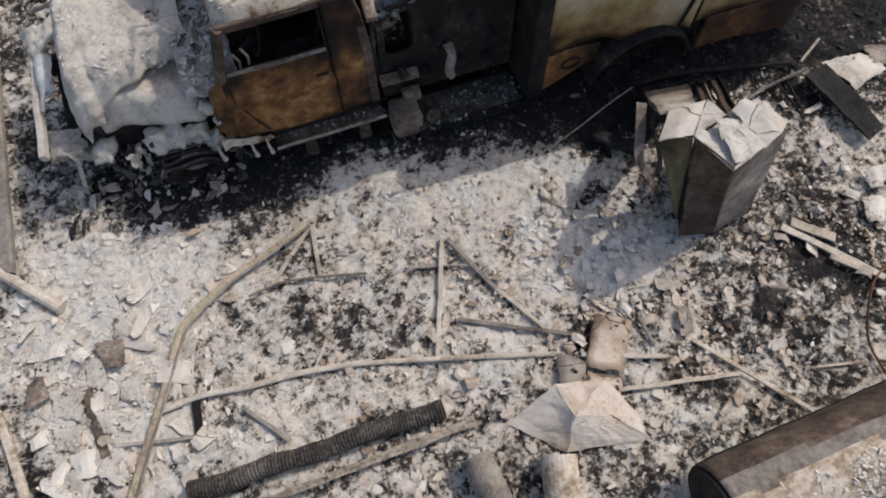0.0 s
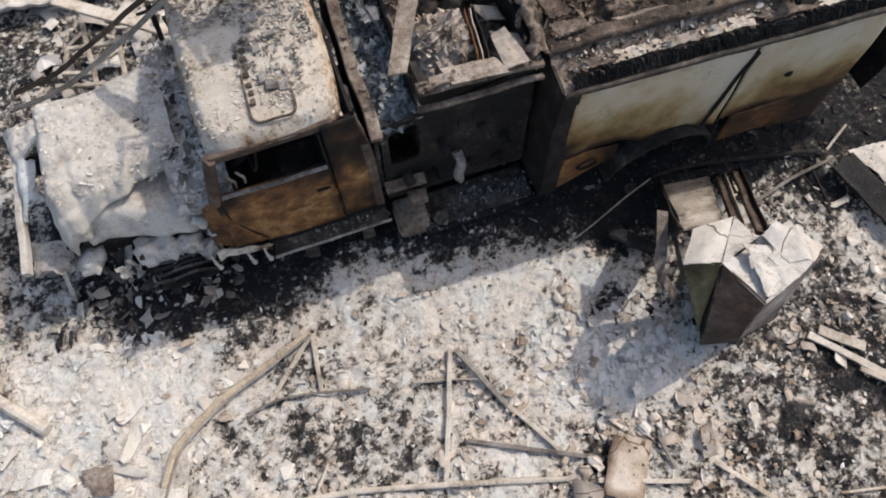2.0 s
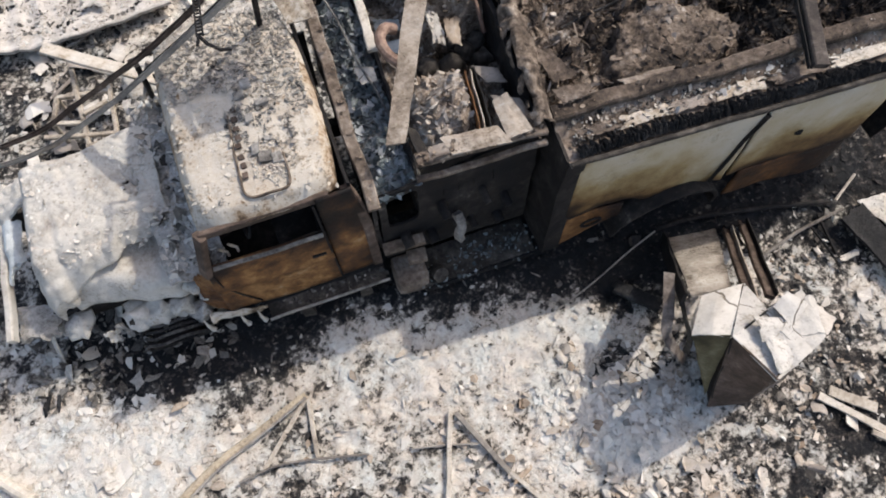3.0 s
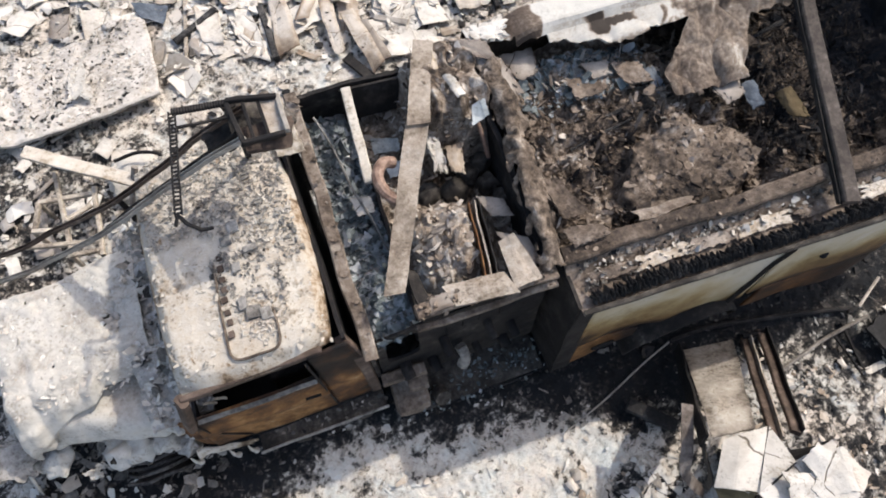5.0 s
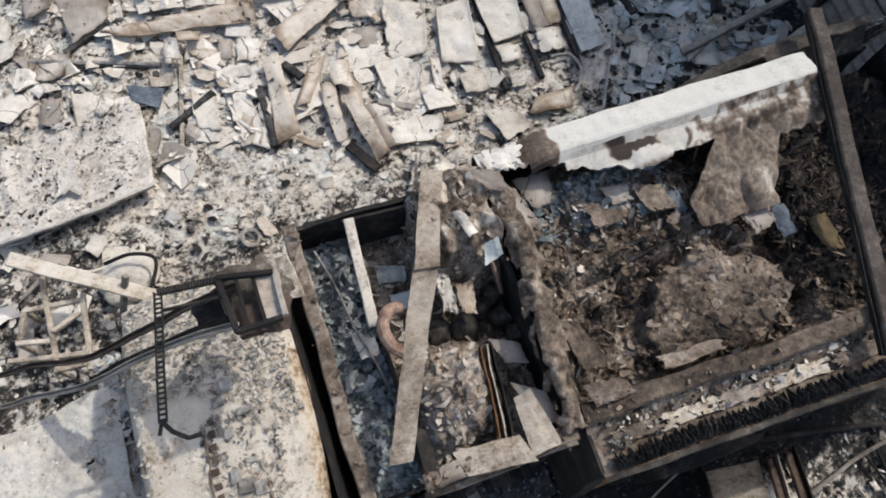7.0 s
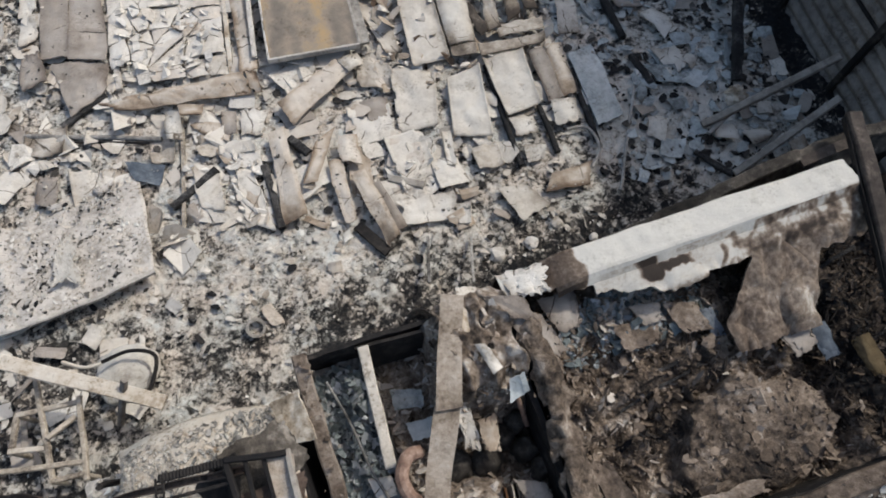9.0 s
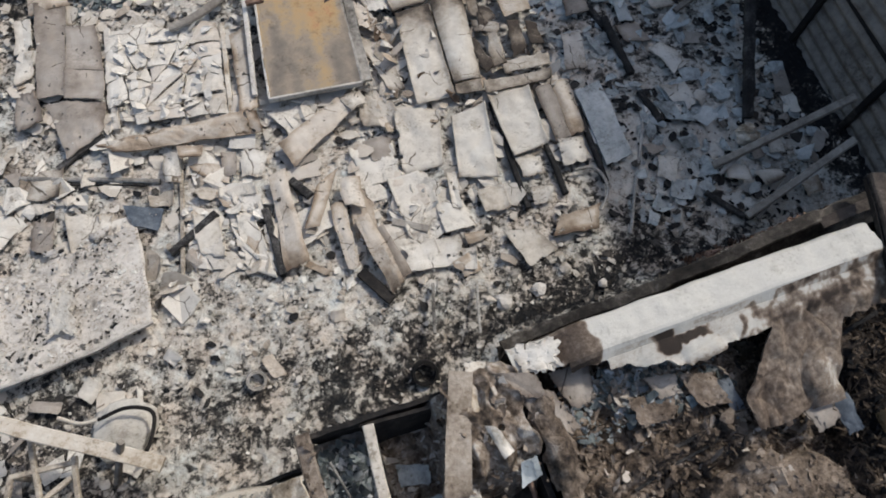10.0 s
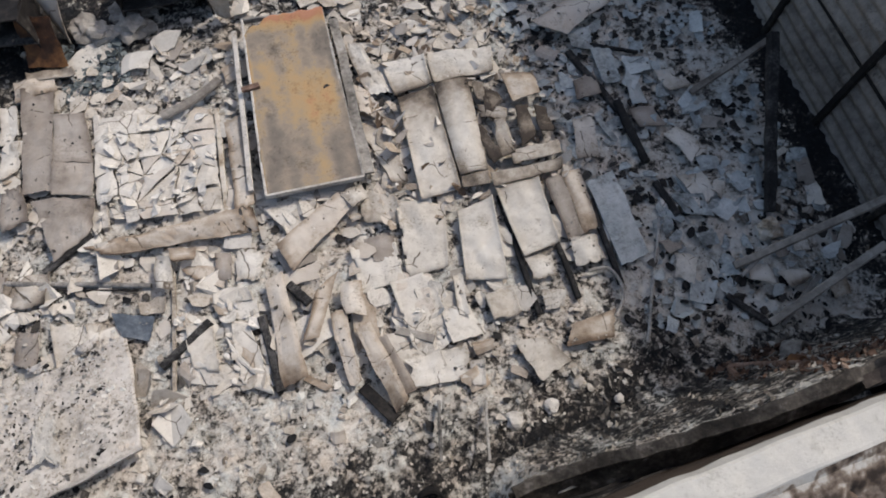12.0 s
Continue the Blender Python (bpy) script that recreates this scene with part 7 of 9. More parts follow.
sheet([(-3.03, -0.83), (-2.73, -0.91), (-2.86, -1.23), (-3.08, -1.11)], 0.03, "fibre", "pale flat sheet lying on white ash", "sheet_piece", "sheet", seed=58.46, rag=0.25, lift=0.02, thick=0.008, amp=0.03, group='sheet pieces on the white ash')
sheet([(-3.39, -1.1), (-3.18, -1.14), (-3.2, -1.45), (-3.38, -1.38)], 0.03, "fibre", "pale flat sheet lying on white ash", "sheet_piece", "sheet", seed=58.83, rag=0.25, lift=0.02, thick=0.008, amp=0.03, group='sheet pieces on the white ash')
sheet([(-2.97, -0.14), (-2.75, -0.18), (-2.84, -0.46), (-3.04, -0.39)], 0.03, "fibre", "pale flat sheet lying on white ash", "sheet_piece", "sheet", seed=59.20, rag=0.25, lift=0.02, thick=0.008, amp=0.03, group='sheet pieces on the white ash')
sheet([(-3.92, -0.34), (-3.69, -0.29), (-3.66, -0.7), (-3.9, -0.68)], 0.03, "fibre", "pale flat sheet lying on white ash", "sheet_piece", "sheet", seed=59.57, rag=0.25, lift=0.02, thick=0.008, amp=0.03, group='sheet pieces on the white ash')
sheet([(-3.39, -0.54), (-3.17, -0.55), (-3.2, -0.94), (-3.41, -0.86)], 0.03, "fibre", "pale flat sheet lying on white ash", "sheet_piece", "sheet", seed=59.94, rag=0.25, lift=0.02, thick=0.008, amp=0.03, group='sheet pieces on the white ash')
sheet([(-3.17, -1.24), (-2.96, -1.28), (-3.0, -1.49), (-3.17, -1.43)], 0.03, "fibre", "pale flat sheet lying on white ash", "sheet_piece", "sheet", seed=60.31, rag=0.25, lift=0.02, thick=0.008, amp=0.03, group='sheet pieces on the white ash')
sheet([(-3.87, -1.08), (-3.5, -1.24), (-3.55, -1.51), (-3.83, -1.4)], 0.03, "fibre", "pale flat sheet lying on white ash", "sheet_piece", "sheet", seed=60.68, rag=0.25, lift=0.02, thick=0.008, amp=0.03, group='sheet pieces on the white ash')
sheet([(-3.22, -0.4), (-2.9, -0.43), (-2.95, -0.77), (-3.16, -0.7)], 0.05, "crust", "smoked brown bent tile on white ash", "tile", "tile", seed=61.05, rag=0.1, bow=0.05)
sheet([(-4.03, -0.57), (-3.81, -0.55), (-3.78, -0.83), (-3.98, -0.91)], 0.05, "crust", "smoked brown bent tile on white ash", "tile", "tile", seed=61.42, rag=0.1, bow=0.05)

# ---- rusted steel door on the rubble ----
def quad_at(cs, u, v):
    a, b, c, d = (Vector(p) for p in cs)
    return (a * (1 - u) + b * u) * (1 - v) + (d * (1 - u) + c * u) * v


def slab(cs, thick, amp, seed, nu=16, nv=24, skip=None, rag=0.0):
    return plate(cs, thick, amp, 2.0, seed, nu, nv, rag, 0.0, skip)


steel_door = thing("steel_door", "rust-stained grey steel door lying flat on rubble", "door", at=(1.95, 9.8, 0.05))
DOOR = [(1.27, 8.42, 0.3), (2.53, 8.26, 0.3), (2.8, 11.1, 0.34), (1.66, 11.3, 0.34)]

def door_tone(u, v):
    """Grey-brown towards the foot, ochre in bands, rust-red at the burnt head."""
    p = Vector((u * 1.3, v * 2.8, 1.0))
    t = 0.46 + 0.34 * noise.noise(p * 1.3) + 0.22 * noise.noise(Vector((u * 7, v * 3, 4)))
    return t + 0.5 * smooth01((v - 0.86) / 0.12) + 0.1 * math.exp(-(((v - 0.6) / 0.2) ** 2)) - 0.1 * smooth01((0.25 - v) / 0.25) + 0.2 * smooth01((0.06 - u) / 0.06) - 0.14 * smooth01((u - 0.9) / 0.1)


def door_face(u, v):
    p = quad_at(DOOR, u, v)
    return wob(p, 0.012, 1.6, 3) + Vector((0, 0, 0.05 * smooth01((v - 0.85) / 0.15) * (0.4 + u)))


def door_torn(u, v):
    return v > 0.9 + 0.3 * u + 0.05 * noise.noise(Vector((u * 8, v * 8, 1))) or v > 0.985 + 0.02 * noise.noise(Vector((u * 9, 1, 1)))


part("door_skin", shell(door_face, 48, 100, 0.02, door_torn, tone=door_tone), M_door, steel_door, "rust-stained grey skin, burnt red at its torn head", smooth=True)
for n, (i, j) in enumerate(((0, 1), (1, 2), (2, 3), (3, 0))):
    a, b = Vector(DOOR[i]), Vector(DOOR[j])
    part("door_edge", sweep(line(a - Vector((0, 0, 0.04)), b - Vector((0, 0, 0.04)), 14, 0.006, n), rect(0.035, 0.085)), M_sheet if n in (0, 3) else M_steelash, steel_door)
part("door_frame", sweep(line((1.1, 8.6, 0.22), (1.5, 11.2, 0.24), 16, 0.012, 4), rect(0.07, 0.05)), M_sheet, steel_door, "ash-white frame strip")
part("door_frame", sweep(line((2.62, 8.35, 0.16), (2.92, 11.0, 0.18), 16, 0.02, 5), rect(0.14, 0.04)), M_steelash, steel_door)
part("hinge_plate", box((1.36, 10.05, 0.3), (1.62, 10.13, 0.36), amp=0.02, seed=2), M_copper, steel_door)
part("latch_hole", sweep([(2.48, 9.75, 0.3), (2.48, 9.75, 0.325)], disc(0.05, 12), up=(0, 1, 0)), M_char, steel_door)

# ---- steel cabinet leaning in the ash, its top crumpled ----
locker = thing("steel_cabinet", "leaning scorched steel cabinet with crumpled ash-white top", "cabinet", at=(4.0, -1.1, 0.0))
FL, T1, TIP, MID = Vector((3.18, -0.75, 1.43)), Vector((3.44, -0.9, 1.62)), Vector((3.58, -1.39, 1.7)), Vector((4.02, -1.28, 1.66))
RIM, FAR, NOTCH, APEX = Vector((4.42, -1.12, 1.56)), Vector((4.24, -0.74, 1.66)), Vector((3.88, -0.79, 1.61)), Vector((3.9, -0.47, 1.41))
B0, B1, B2, B3, B4, B5 = Vector((3.4, -0.95, 0.85)), Vector((3.62, -1.46, 0.04)), Vector((4.02, -1.58, 0.06)), Vector((4.52, -1.5, 0.1)), Vector((4.7, -0.95, 0.04)), Vector((3.95, -0.62, 0.04))
part("cabinet_front", plate([B1, B2, TIP, T1], 0.016, 0.012, 2.0, 1, 14, 22, folds=2, crease=0.02), M_brownsteel, locker, "sooty dark brown cabinet face")
part("cabinet_side", plate([B2, B3, RIM, TIP], 0.016, 0.02, 2.4, 2, 22, 22, folds=5, crease=0.05), M_cabinet, locker, "grey-brown dented cabinet side with streaks")
part("cabinet_rear", plate([B3, B4, FAR, RIM], 0.016, 0.02, 2.5, 3, 12, 16, folds=3, crease=0.03), M_brownsteel, locker)
part("cabinet_back", plate([B4, B5, NOTCH, FAR], 0.016, 0.02, 2.5, 4, 12, 16), M_dark, locker)
part("inner_face", plate([B5, B1, T1, NOTCH], 0.016, 0.02, 2.5, 5, 12, 16), M_dark, locker)
part("corner_plate", plate([B0, B1.lerp(B0, 0.25), T1, FL], 0.014, 0.02, 3.0, 6, 10, 14, rag=0.06), M_olive, locker, "scorched olive corner plate")
part("cabinet_top", plate([T1, TIP, MID, NOTCH], 0.014, 0.012, 4, 6, 22, 18, folds=6, crease=0.05, scorch=0.1), M_crackwhite, locker, "crumpled ash-white top sheet")
part("cabinet_top", plate([NOTCH, MID, RIM, FAR], 0.014, 0.012, 4, 8, 22, 18, folds=6, crease=0.05, scorch=0.1), M_crackwhite, locker, "crumpled ash-white top sheet")
part("top_flap", plate([FL, T1, APEX, (3.48, -0.43, 1.37)], 0.014, 0.008, 3.0, 7, 14, 12, folds=2, crease=0.06, scorch=0.15), M_palesheet, locker, "bent grey flap, yellowed at its corner")
part("top_flap", plate([T1, NOTCH, APEX + Vector((0.01, 0, 0.012)), APEX + Vector((0, -0.01, 0.012))], 0.012, 0.006, 3.0, 9, 10, 10, scorch=0.0), M_crackwhite, locker, "ash-white bent flap")
g = random.Random(3)
for k, (a, b, w) in enumerate(((0.25, 0.3, 0.17), (0.42, 0.62, 0.2), (0.6, 0.34, 0.18), (0.78, 0.6, 0.2), (0.88, 0.3, 0.13), (0.7, 0.84, 0.15))):
    low, high = TIP.lerp(RIM, a), T1.lerp(FAR, a)
    m = Matrix.Translation(low.lerp(high, b) + Vector((0, 0, 0.03 + 0.006 * k))) @ Matrix.Rotation(g.uniform(0, 6), 4, "Z")
    cs = [m @ Vector((x * w * g.uniform(0.7, 1.1), y * w * g.uniform(0.5, 0.9), g.uniform(0, 0.03))) for x, y in ((-1, -1), (1, -1), (1, 1), (-1, 1))]
    part("top_shard", plate(cs, 0.01, 0.01, 5, k * 1.37, 9, 9, 0.12, 0.0, folds=2, crease=0.04, scorch=0.2), M_tansheet if k == 4 else M_crackwhite, locker, "curled shard of white skin")
part("side_strip", sweep(spline([(3.5, -0.05, 0.95), (3.3, -0.42, 0.95), (3.24, -0.62, 0.8), (3.36, -0.8, 0.55), (3.5, -0.92, 0.3)], 6), rect(0.12, 0.012)), M_cabinet, locker, "curled steel strip")
part("side_strip", sweep(spline([(3.6, -0.1, 0.9), (3.42, -0.5, 1.0), (3.4, -0.75, 0.9), (3.42, -0.85, 0.6)], 6), rect(0.02, 0.07)), M_sooty, locker)
lean = thing("leaning_panel", "ash-speckled steel panel leaning on the cabinet", "panel", at=(4.1, 0.1, 0.0))
part("panel_sheet", plate([(3.44, -0.4, 1.28), (3.86, -0.44, 1.28), (4.7, 0.4, 0.14), (4.1, 0.5, 0.12)], 0.02, 0.016, 3, 3, 24, 36, 0.02, folds=3, crease=0.03), M_panel, lean, "ash-speckled panel")
part("panel_edge", sweep(line((3.38, -0.4, 1.2), (4.06, 0.52, 0.08), 12, 0.03, 3), rect(0.03, 0.16)), M_dark, lean)
rails = thing("twin_rail", "two dark steel rails leaning beside the cabinet", "rail", at=(4.6, -0.2, 0.0))
for k in range(2):
    x = 0.22 * k
    part("rail", sweep(line((4.1 + x, -0.66, 1.02), (4.86 + x, 0.36, 0.06), 12, 0.02, k), rect(0.1, 0.05)), M_brownsteel, rails)
    part("rail_lip", sweep(line((4.16 + x, -0.66, 1.05), (4.92 + x, 0.36, 0.09), 12, 0.02, k), rect(0.02, 0.07)), M_plank if k == 0 else M_dark, rails)
part("rail_end", sweep(line((4.84, 0.38, 0.08), (5.14, 0.34, 0.08), 4, 0.01, 1), rect(0.05, 0.06)), M_dark, rails)

# ---- collapsed rack over the cab ----
rack = thing("roof_rack", "collapsed dark steel rack rails reaching over the cab roof", "rack", at=(-2.4, 3.6, 0.9))
RAILS = (
    ([(-2.95, 3.98, 0.7), (-2.36, 3.78, 1.05), (-1.81, 3.58, 1.5), (-0.99, 3.17, 2.32), (-0.4, 3.06, 2.76), (0.24, 2.9, 3.36), (0.5, 2.85, 3.54)], 0.045, M_brownsteel),
    ([(-2.9, 3.6, 0.9), (-2.28, 3.4, 1.22), (-1.87, 3.29, 1.5), (-1.09, 3.0, 2.2), (-0.44, 2.87, 2.74), (0.11, 2.72, 3.24), (0.45, 2.58, 3.58)], 0.04, M_taupe),
    ([(-1.0, 3.02, 2.24), (-0.44, 2.92, 2.72), (0.11, 2.77, 3.22), (0.42, 2.66, 3.54)], 0.02, M_dark),
)
for points, w, m in RAILS:
    part("rack_rail", sweep([wob(p, 0.012, 3, w * 90) for p in spline(points, 6)], channel(w, 0.035, 0.007)), m, rack)
HEAD = [(0.4, 2.92, 3.56), (0.74, 2.86, 3.56), (0.72, 2.54, 3.58), (0.44, 2.54, 3.6)]
for n in range(4):
    part("head_bar", sweep(line(HEAD[n], HEAD[(n + 1) % 4], 6, 0.03, n), rect(0.035, 0.045)), M_dark if n != 1 else M_taupe, rack)
part("head_plate", plate([(0.6, 2.88, 3.55), (0.76, 2.85, 3.55), (0.74, 2.56, 3.56), (0.58, 2.58, 3.54)], 0.015, 0.03, 4, 3, 8, 8, 0.05), M_plank, rack, "tan scorched end plate")
part("head_skin", plate([(0.3, 2.98, 3.5), (0.72, 3.1, 3.3), (0.8, 2.8, 3.28), (0.42, 2.6, 3.42)], 0.02, 0.05, 4, 5, 12, 12, 0.12, folds=3, crease=0.06), M_sooty, rack, "crumpled sooty sheet hanging in the rack head")
part("head_skin", plate([(0.1, 2.93, 3.3), (0.46, 2.98, 3.42), (0.5, 2.66, 3.4), (0.16, 2.72, 3.24)], 0.015, 0.04, 4, 6, 10, 10, 0.16, folds=2, crease=0.05), M_dark, rack)
part("toothed_bar", sweep(line((0.03, 2.84, 3.56), (0.42, 2.8, 3.56), 30, 0.004, 3), rect(0.02, 0.02)), M_dark, rack)
part("toothed_bar", sweep(line((0.03, 2.96, 3.58), (0.4, 2.92, 3.56), 40, 0.004, 1), rect(0.04, 0.03), grow=lambda s: 1 + 0.3 * (int(s * 40) % 2)), M_dark, rack)


def slotted(p0, p1, wide, rungs):
    """A strip of perforated steel: two edges with bridges between the slots."""
    p0, p1 = Vector(p0), Vector(p1)
    side = Vector((0, 0, 1)).cross(p1 - p0).normalized() * wide * 0.5
    bm = bmesh.new()
    for k in (-1, 1):
        sweep(line(p0 + side * k, p1 + side * k, 16, 0.006, 2), rect(0.012, 0.012), bm)
    for k in range(rungs):
        at = p0.lerp(p1, (k + 0.5) / rungs)
        sweep([at - side, at + side], rect(0.014, 0.008), bm)
    return bm


part("hanging_leg", slotted((0.03, 2.96, 3.58), (-0.07, 2.16, 3.63), 0.042, 26), M_dark, rack, "dark perforated steel leg")
part("leg_foot", sweep([(-0.08, 2.17, 3.62), (-0.04, 2.1, 3.6), (0.03, 2.04, 3.58), (0.1, 2.04, 3.56)], disc(0.014, 6)), M_dark, rack)
part("leg_foot", sweep([(-0.08, 2.17, 3.62), (-0.11, 2.1, 3.61)], disc(0.012, 6)), M_dark, rack)
for n, (a, b) in enumerate((((0.5, 2.9, 3.56), (0.5, 2.56, 3.58)), ((0.6, 2.88, 3.56), (0.6, 2.55, 3.57)))):
    part("rack_rung", sweep(line(a, b, 4, 0.01, n), rect(0.025, 0.025)), M_dark, rack)
part("rack_plate", plate([(0.4, 2.72, 3.5), (0.8, 2.72, 3.46), (0.72, 2.5, 3.44), (0.42, 2.5, 3.5)], 0.02, 0.03, 4, 2, 8, 8, 0.1), M_brownsteel, rack, "sooty brown bent plate")
part("rack_strut", sweep(line((0.3, 3.2, 2.4), (0.42, 2.94, 3.5), 6, 0.02, 3), rect(0.05, 0.04)), M_dark, rack)
part("rack_strut", sweep(line((-1.0, 3.42, 1.56), (-0.9, 3.3, 2.2), 6, 0.02, 3), rect(0.05, 0.04)), M_dark, rack)
part("rack_plate", plate([(0.5, 3.42, 2.42), (0.75, 3.4, 2.5), (0.78, 3.05, 2.5), (0.55, 3.05, 2.42)], 0.02, 0.03, 4, 5, 8, 8, 0.1), M_tan, rack)


# ---- ash on the cab roof, cowl and hood ----
def roof_tone(x, y):
    p = Vector((x, y, 9.0))
    return 0.62 + 0.2 * noise.noise(p * 2.5) + 0.2 * noise.noise(p * 8)


def scatter(n, x0, x1, y0, y1, seed, keep=None):
    g = np.random.default_rng(seed)
    s = np.stack([g.uniform(x0, x1, n), g.uniform(y0, y1, n)], 1)
    if keep:
        s = np.array([p for p in s.tolist() if keep(*p)])
    return s, g


def on_roof(x, y):
    edge = 2.62 + 0.28 * noise.noise(Vector((x * 3, y * 2, 4))) - 0.42 * smooth01((x + 0.12) / 0.3)
    return (noise.noise(Vector((x * 5, y * 5, 7))) + 0.5 * noise.noise(Vector((x * 17, y * 17, 7)))) > 0.52 or y > edge or ((x - 0.05) / 0.3) ** 2 + ((y - 2.1) / 0.55) ** 2 < 1 and noise.noise(Vector((x * 9, y * 9, 2))) > -0.1


s, g = scatter(5000, -0.68, 0.52, 1.5, 3.45, 21, on_roof)
size = 0.008 + 0.03 * g.uniform(0, 1, len(s)) ** 3
hs = np.array([roof_face((x + 0.76) / 1.36, (y - 1.345) / 2.2).z for x, y in s.tolist()]) + g.uniform(0, 0.02, len(s))
flakes("roof_ash", s, size, np.array([roof_tone(x, y) for x, y in s.tolist()]) - 0.1 + g.normal(0, 0.06, len(s)), hs, M_flake, "pale flaky ash lying on the cab roof", "ash", seed=22, tilt=0.25, thick=0.15, slim=(0.2, 0.8))
s, g = scatter(700, -0.7, 0.52, 1.42, 3.4, 27)
hs = np.array([roof_face((x + 0.76) / 1.36, (y - 1.345) / 2.2).z for x, y in s.tolist()]) + 0.002
flakes("paint_flakes", s, 0.008 + 0.04 * g.uniform(0, 1, len(s)) ** 2.5, 0.58 + g.normal(0, 0.12, len(s)), hs, M_rooftop, "thin cream paint flakes lifting off the cab roof", "paint flakes", seed=28, tilt=0.1, thick=0.08, slim=(0.3, 0.8))
s, g = scatter(2600, -1.28, -0.76, 1.45, 3.48, 23)
size = 0.015 + 0.06 * g.uniform(0, 1, len(s)) ** 2.5
hs = np.array([cowl_face((x + 1.3) / 0.58, (3.5 - y) / 2.1).z for x, y in s.tolist()]) - 0.005
flakes("cowl_ash", s, size, 0.62 + g.normal(0, 0.2, len(s)), hs, M_flake, "grey flaky ash lying on the truck cowl", "ash", seed=24, tilt=0.5)

s, g = scatter(1500, -2.4, -1.2, 1.9, 3.0, 25, lambda x, y: noise.noise(Vector((x * 4, y * 4, 3))) > -0.2)
hs = []
for x, y in s.tolist():
    far = 3.08 + 0.12 * smooth01((x + 2.0) / 0.7)
    hs.append(hood_face((x + 2.56) / 1.44, 0.84 * (far - y) / (far - hood_edge(x))).z)
flakes("hood_ash", s, 0.006 + 0.04 * g.uniform(0, 1, len(s)) ** 2.5, 0.76 + g.normal(0, 0.12, len(s)), np.array(hs) + 0.002, M_flake, "ash crumbs lying on the truck hood", "ash", seed=26, tilt=0.2, thick=0.2)

# ---- inside the pump bay ----
def bay_z(x, y):
    p = Vector((x, y, 1.0))
    h = 1.84 + 0.12 * noise.noise(p * 2.3) + 0.1 * abs(noise.noise(p * 6)) + 0.05 * noise.noise(p * 13)
    h += 0.42 * math.exp(-(((x - 1.66) / 0.3) ** 4 + ((y - 1.92) / 0.42) ** 4))
    return h + 0.66 * math.exp(-(((x - 2.14) / 0.38) ** 6 + ((y - 3.28) / 0.5) ** 6))


def bay_tone(x, y):
    p = Vector((x, y, 11.0))
    t = 0.74 + 0.16 * noise.noise(p * 2.1) + 0.2 * noise.noise(Vector((x * 9, y * 4, 2.0)))
    return t - 0.34 * math.exp(-(((x - 2.1) / 0.45) ** 2 + ((y - 2.6) / 0.3) ** 2)) - 0.2 * smooth01((1.4 - x) / 0.15)


heap("ash_heap", 1.27, 2.42, 1.4, 3.62, 0.025, bay_z, bay_tone, M_bed, "brown ash heap in the open pump bay")
s, g = scatter(2600, 1.3, 2.4, 1.45, 3.6, 31)
size = 0.012 + 0.06 * g.uniform(0, 1, len(s)) ** 2.5
flakes("ash_crumbs", s, size, np.array([bay_tone(x, y) for x, y in s.tolist()]) + g.normal(0.03, 0.16, len(s)), np.array([bay_z(x, y) for x, y in s.tolist()]), M_bedflake, "brown and grey ash crumbs in the pump bay", "ash crumbs", seed=32, tilt=0.6, slim=(0.2, 0.6))
s, g = scatter(1800, 0.82, 1.24, 1.34, 3.6, 33)
size = 0.015 + 0.06 * g.uniform(0, 1, len(s)) ** 2.5
lockfloor = midfloor(0.8, 1.26, 1.3, 3.66, 1.92, 0.1, 2)
flakes("ash_crumbs", s, size, 0.56 + g.normal(0, 0.2, len(s)), np.array([lockfloor((x - 0.8) / 0.46, (y - 1.3) / 2.36).z for x, y in s.tolist()]), M_blueflake, "blue-grey ash crumbs in the narrow locker", "ash crumbs", seed=34, tilt=0.6)
solo("plank", plate([(1.0, 1.58, 2.43), (1.17, 1.55, 2.43), (1.88, 2.93, 2.6), (1.7, 3.0, 2.6)], 0.035, 0.015, 3, 2, 8, 24), M_plank, "ash-brown plank lying across the pump bay", "plank")
solo("plank", plate([(1.66, 2.9, 2.62), (1.86, 2.86, 2.62), (2.18, 3.66, 2.6), (2.02, 3.74, 2.6)], 0.035, 0.015, 3, 4, 8, 16), M_plank, "ash-brown plank end lying on the pump bay", "plank")
solo("plank", plate([(2.02, 3.3, 2.58), (2.2, 3.28, 2.56), (2.3, 3.72, 2.52), (2.14, 3.76, 2.54)], 0.02, 0.03, 4, 5, 8, 10, 0.1), M_tan, "tan scorched board end", "board")
bar((1.3, 3.6, 2.36), (1.22, 2.66, 2.28), 0.09, 0.05, "stick", "pale slat across the narrow locker", "slat", "slat")
bar((0.95, 3.45, 2.3), (1.22, 1.9, 1.95), 0.022, 0.022, "steel", "thin bent grey rod in the narrow locker", "steel_rod", "rod", "round", amp=0.03)
hose([(1.46, 2.68, 2.46), (1.36, 2.67, 2.52), (1.28, 2.55, 2.54), (1.3, 2.4, 2.52), (1.4, 2.3, 2.44)], 0.052, "copper", "bent scorched copper-brown pipe elbow", "pipe_elbow", "pipe")
hose([(2.28, 3.0, 2.36), (2.3, 2.88, 2.4), (2.32, 2.74, 2.32), (2.34, 2.6, 2.15)], 0.022, "copper", "thin rusty pipe in the pump bay", "pipe", "pipe")
for k, (x, y, r) in enumerate([(1.74, 2.5, 0.12), (1.96, 2.46, 0.13), (2.14, 2.6, 0.1), (2.28, 2.44, 0.11), (2.3, 2.68, 0.1), (2.08, 2.76, 0.09), (2.36, 2.26, 0.1)]):
    solo("pump_casting", lump((x, y, 1.94), r, k, 1.1, 0.3, sub=3), M_sooty, "sooty rounded pump casting", "pump part", group="pump castings", smooth=True)
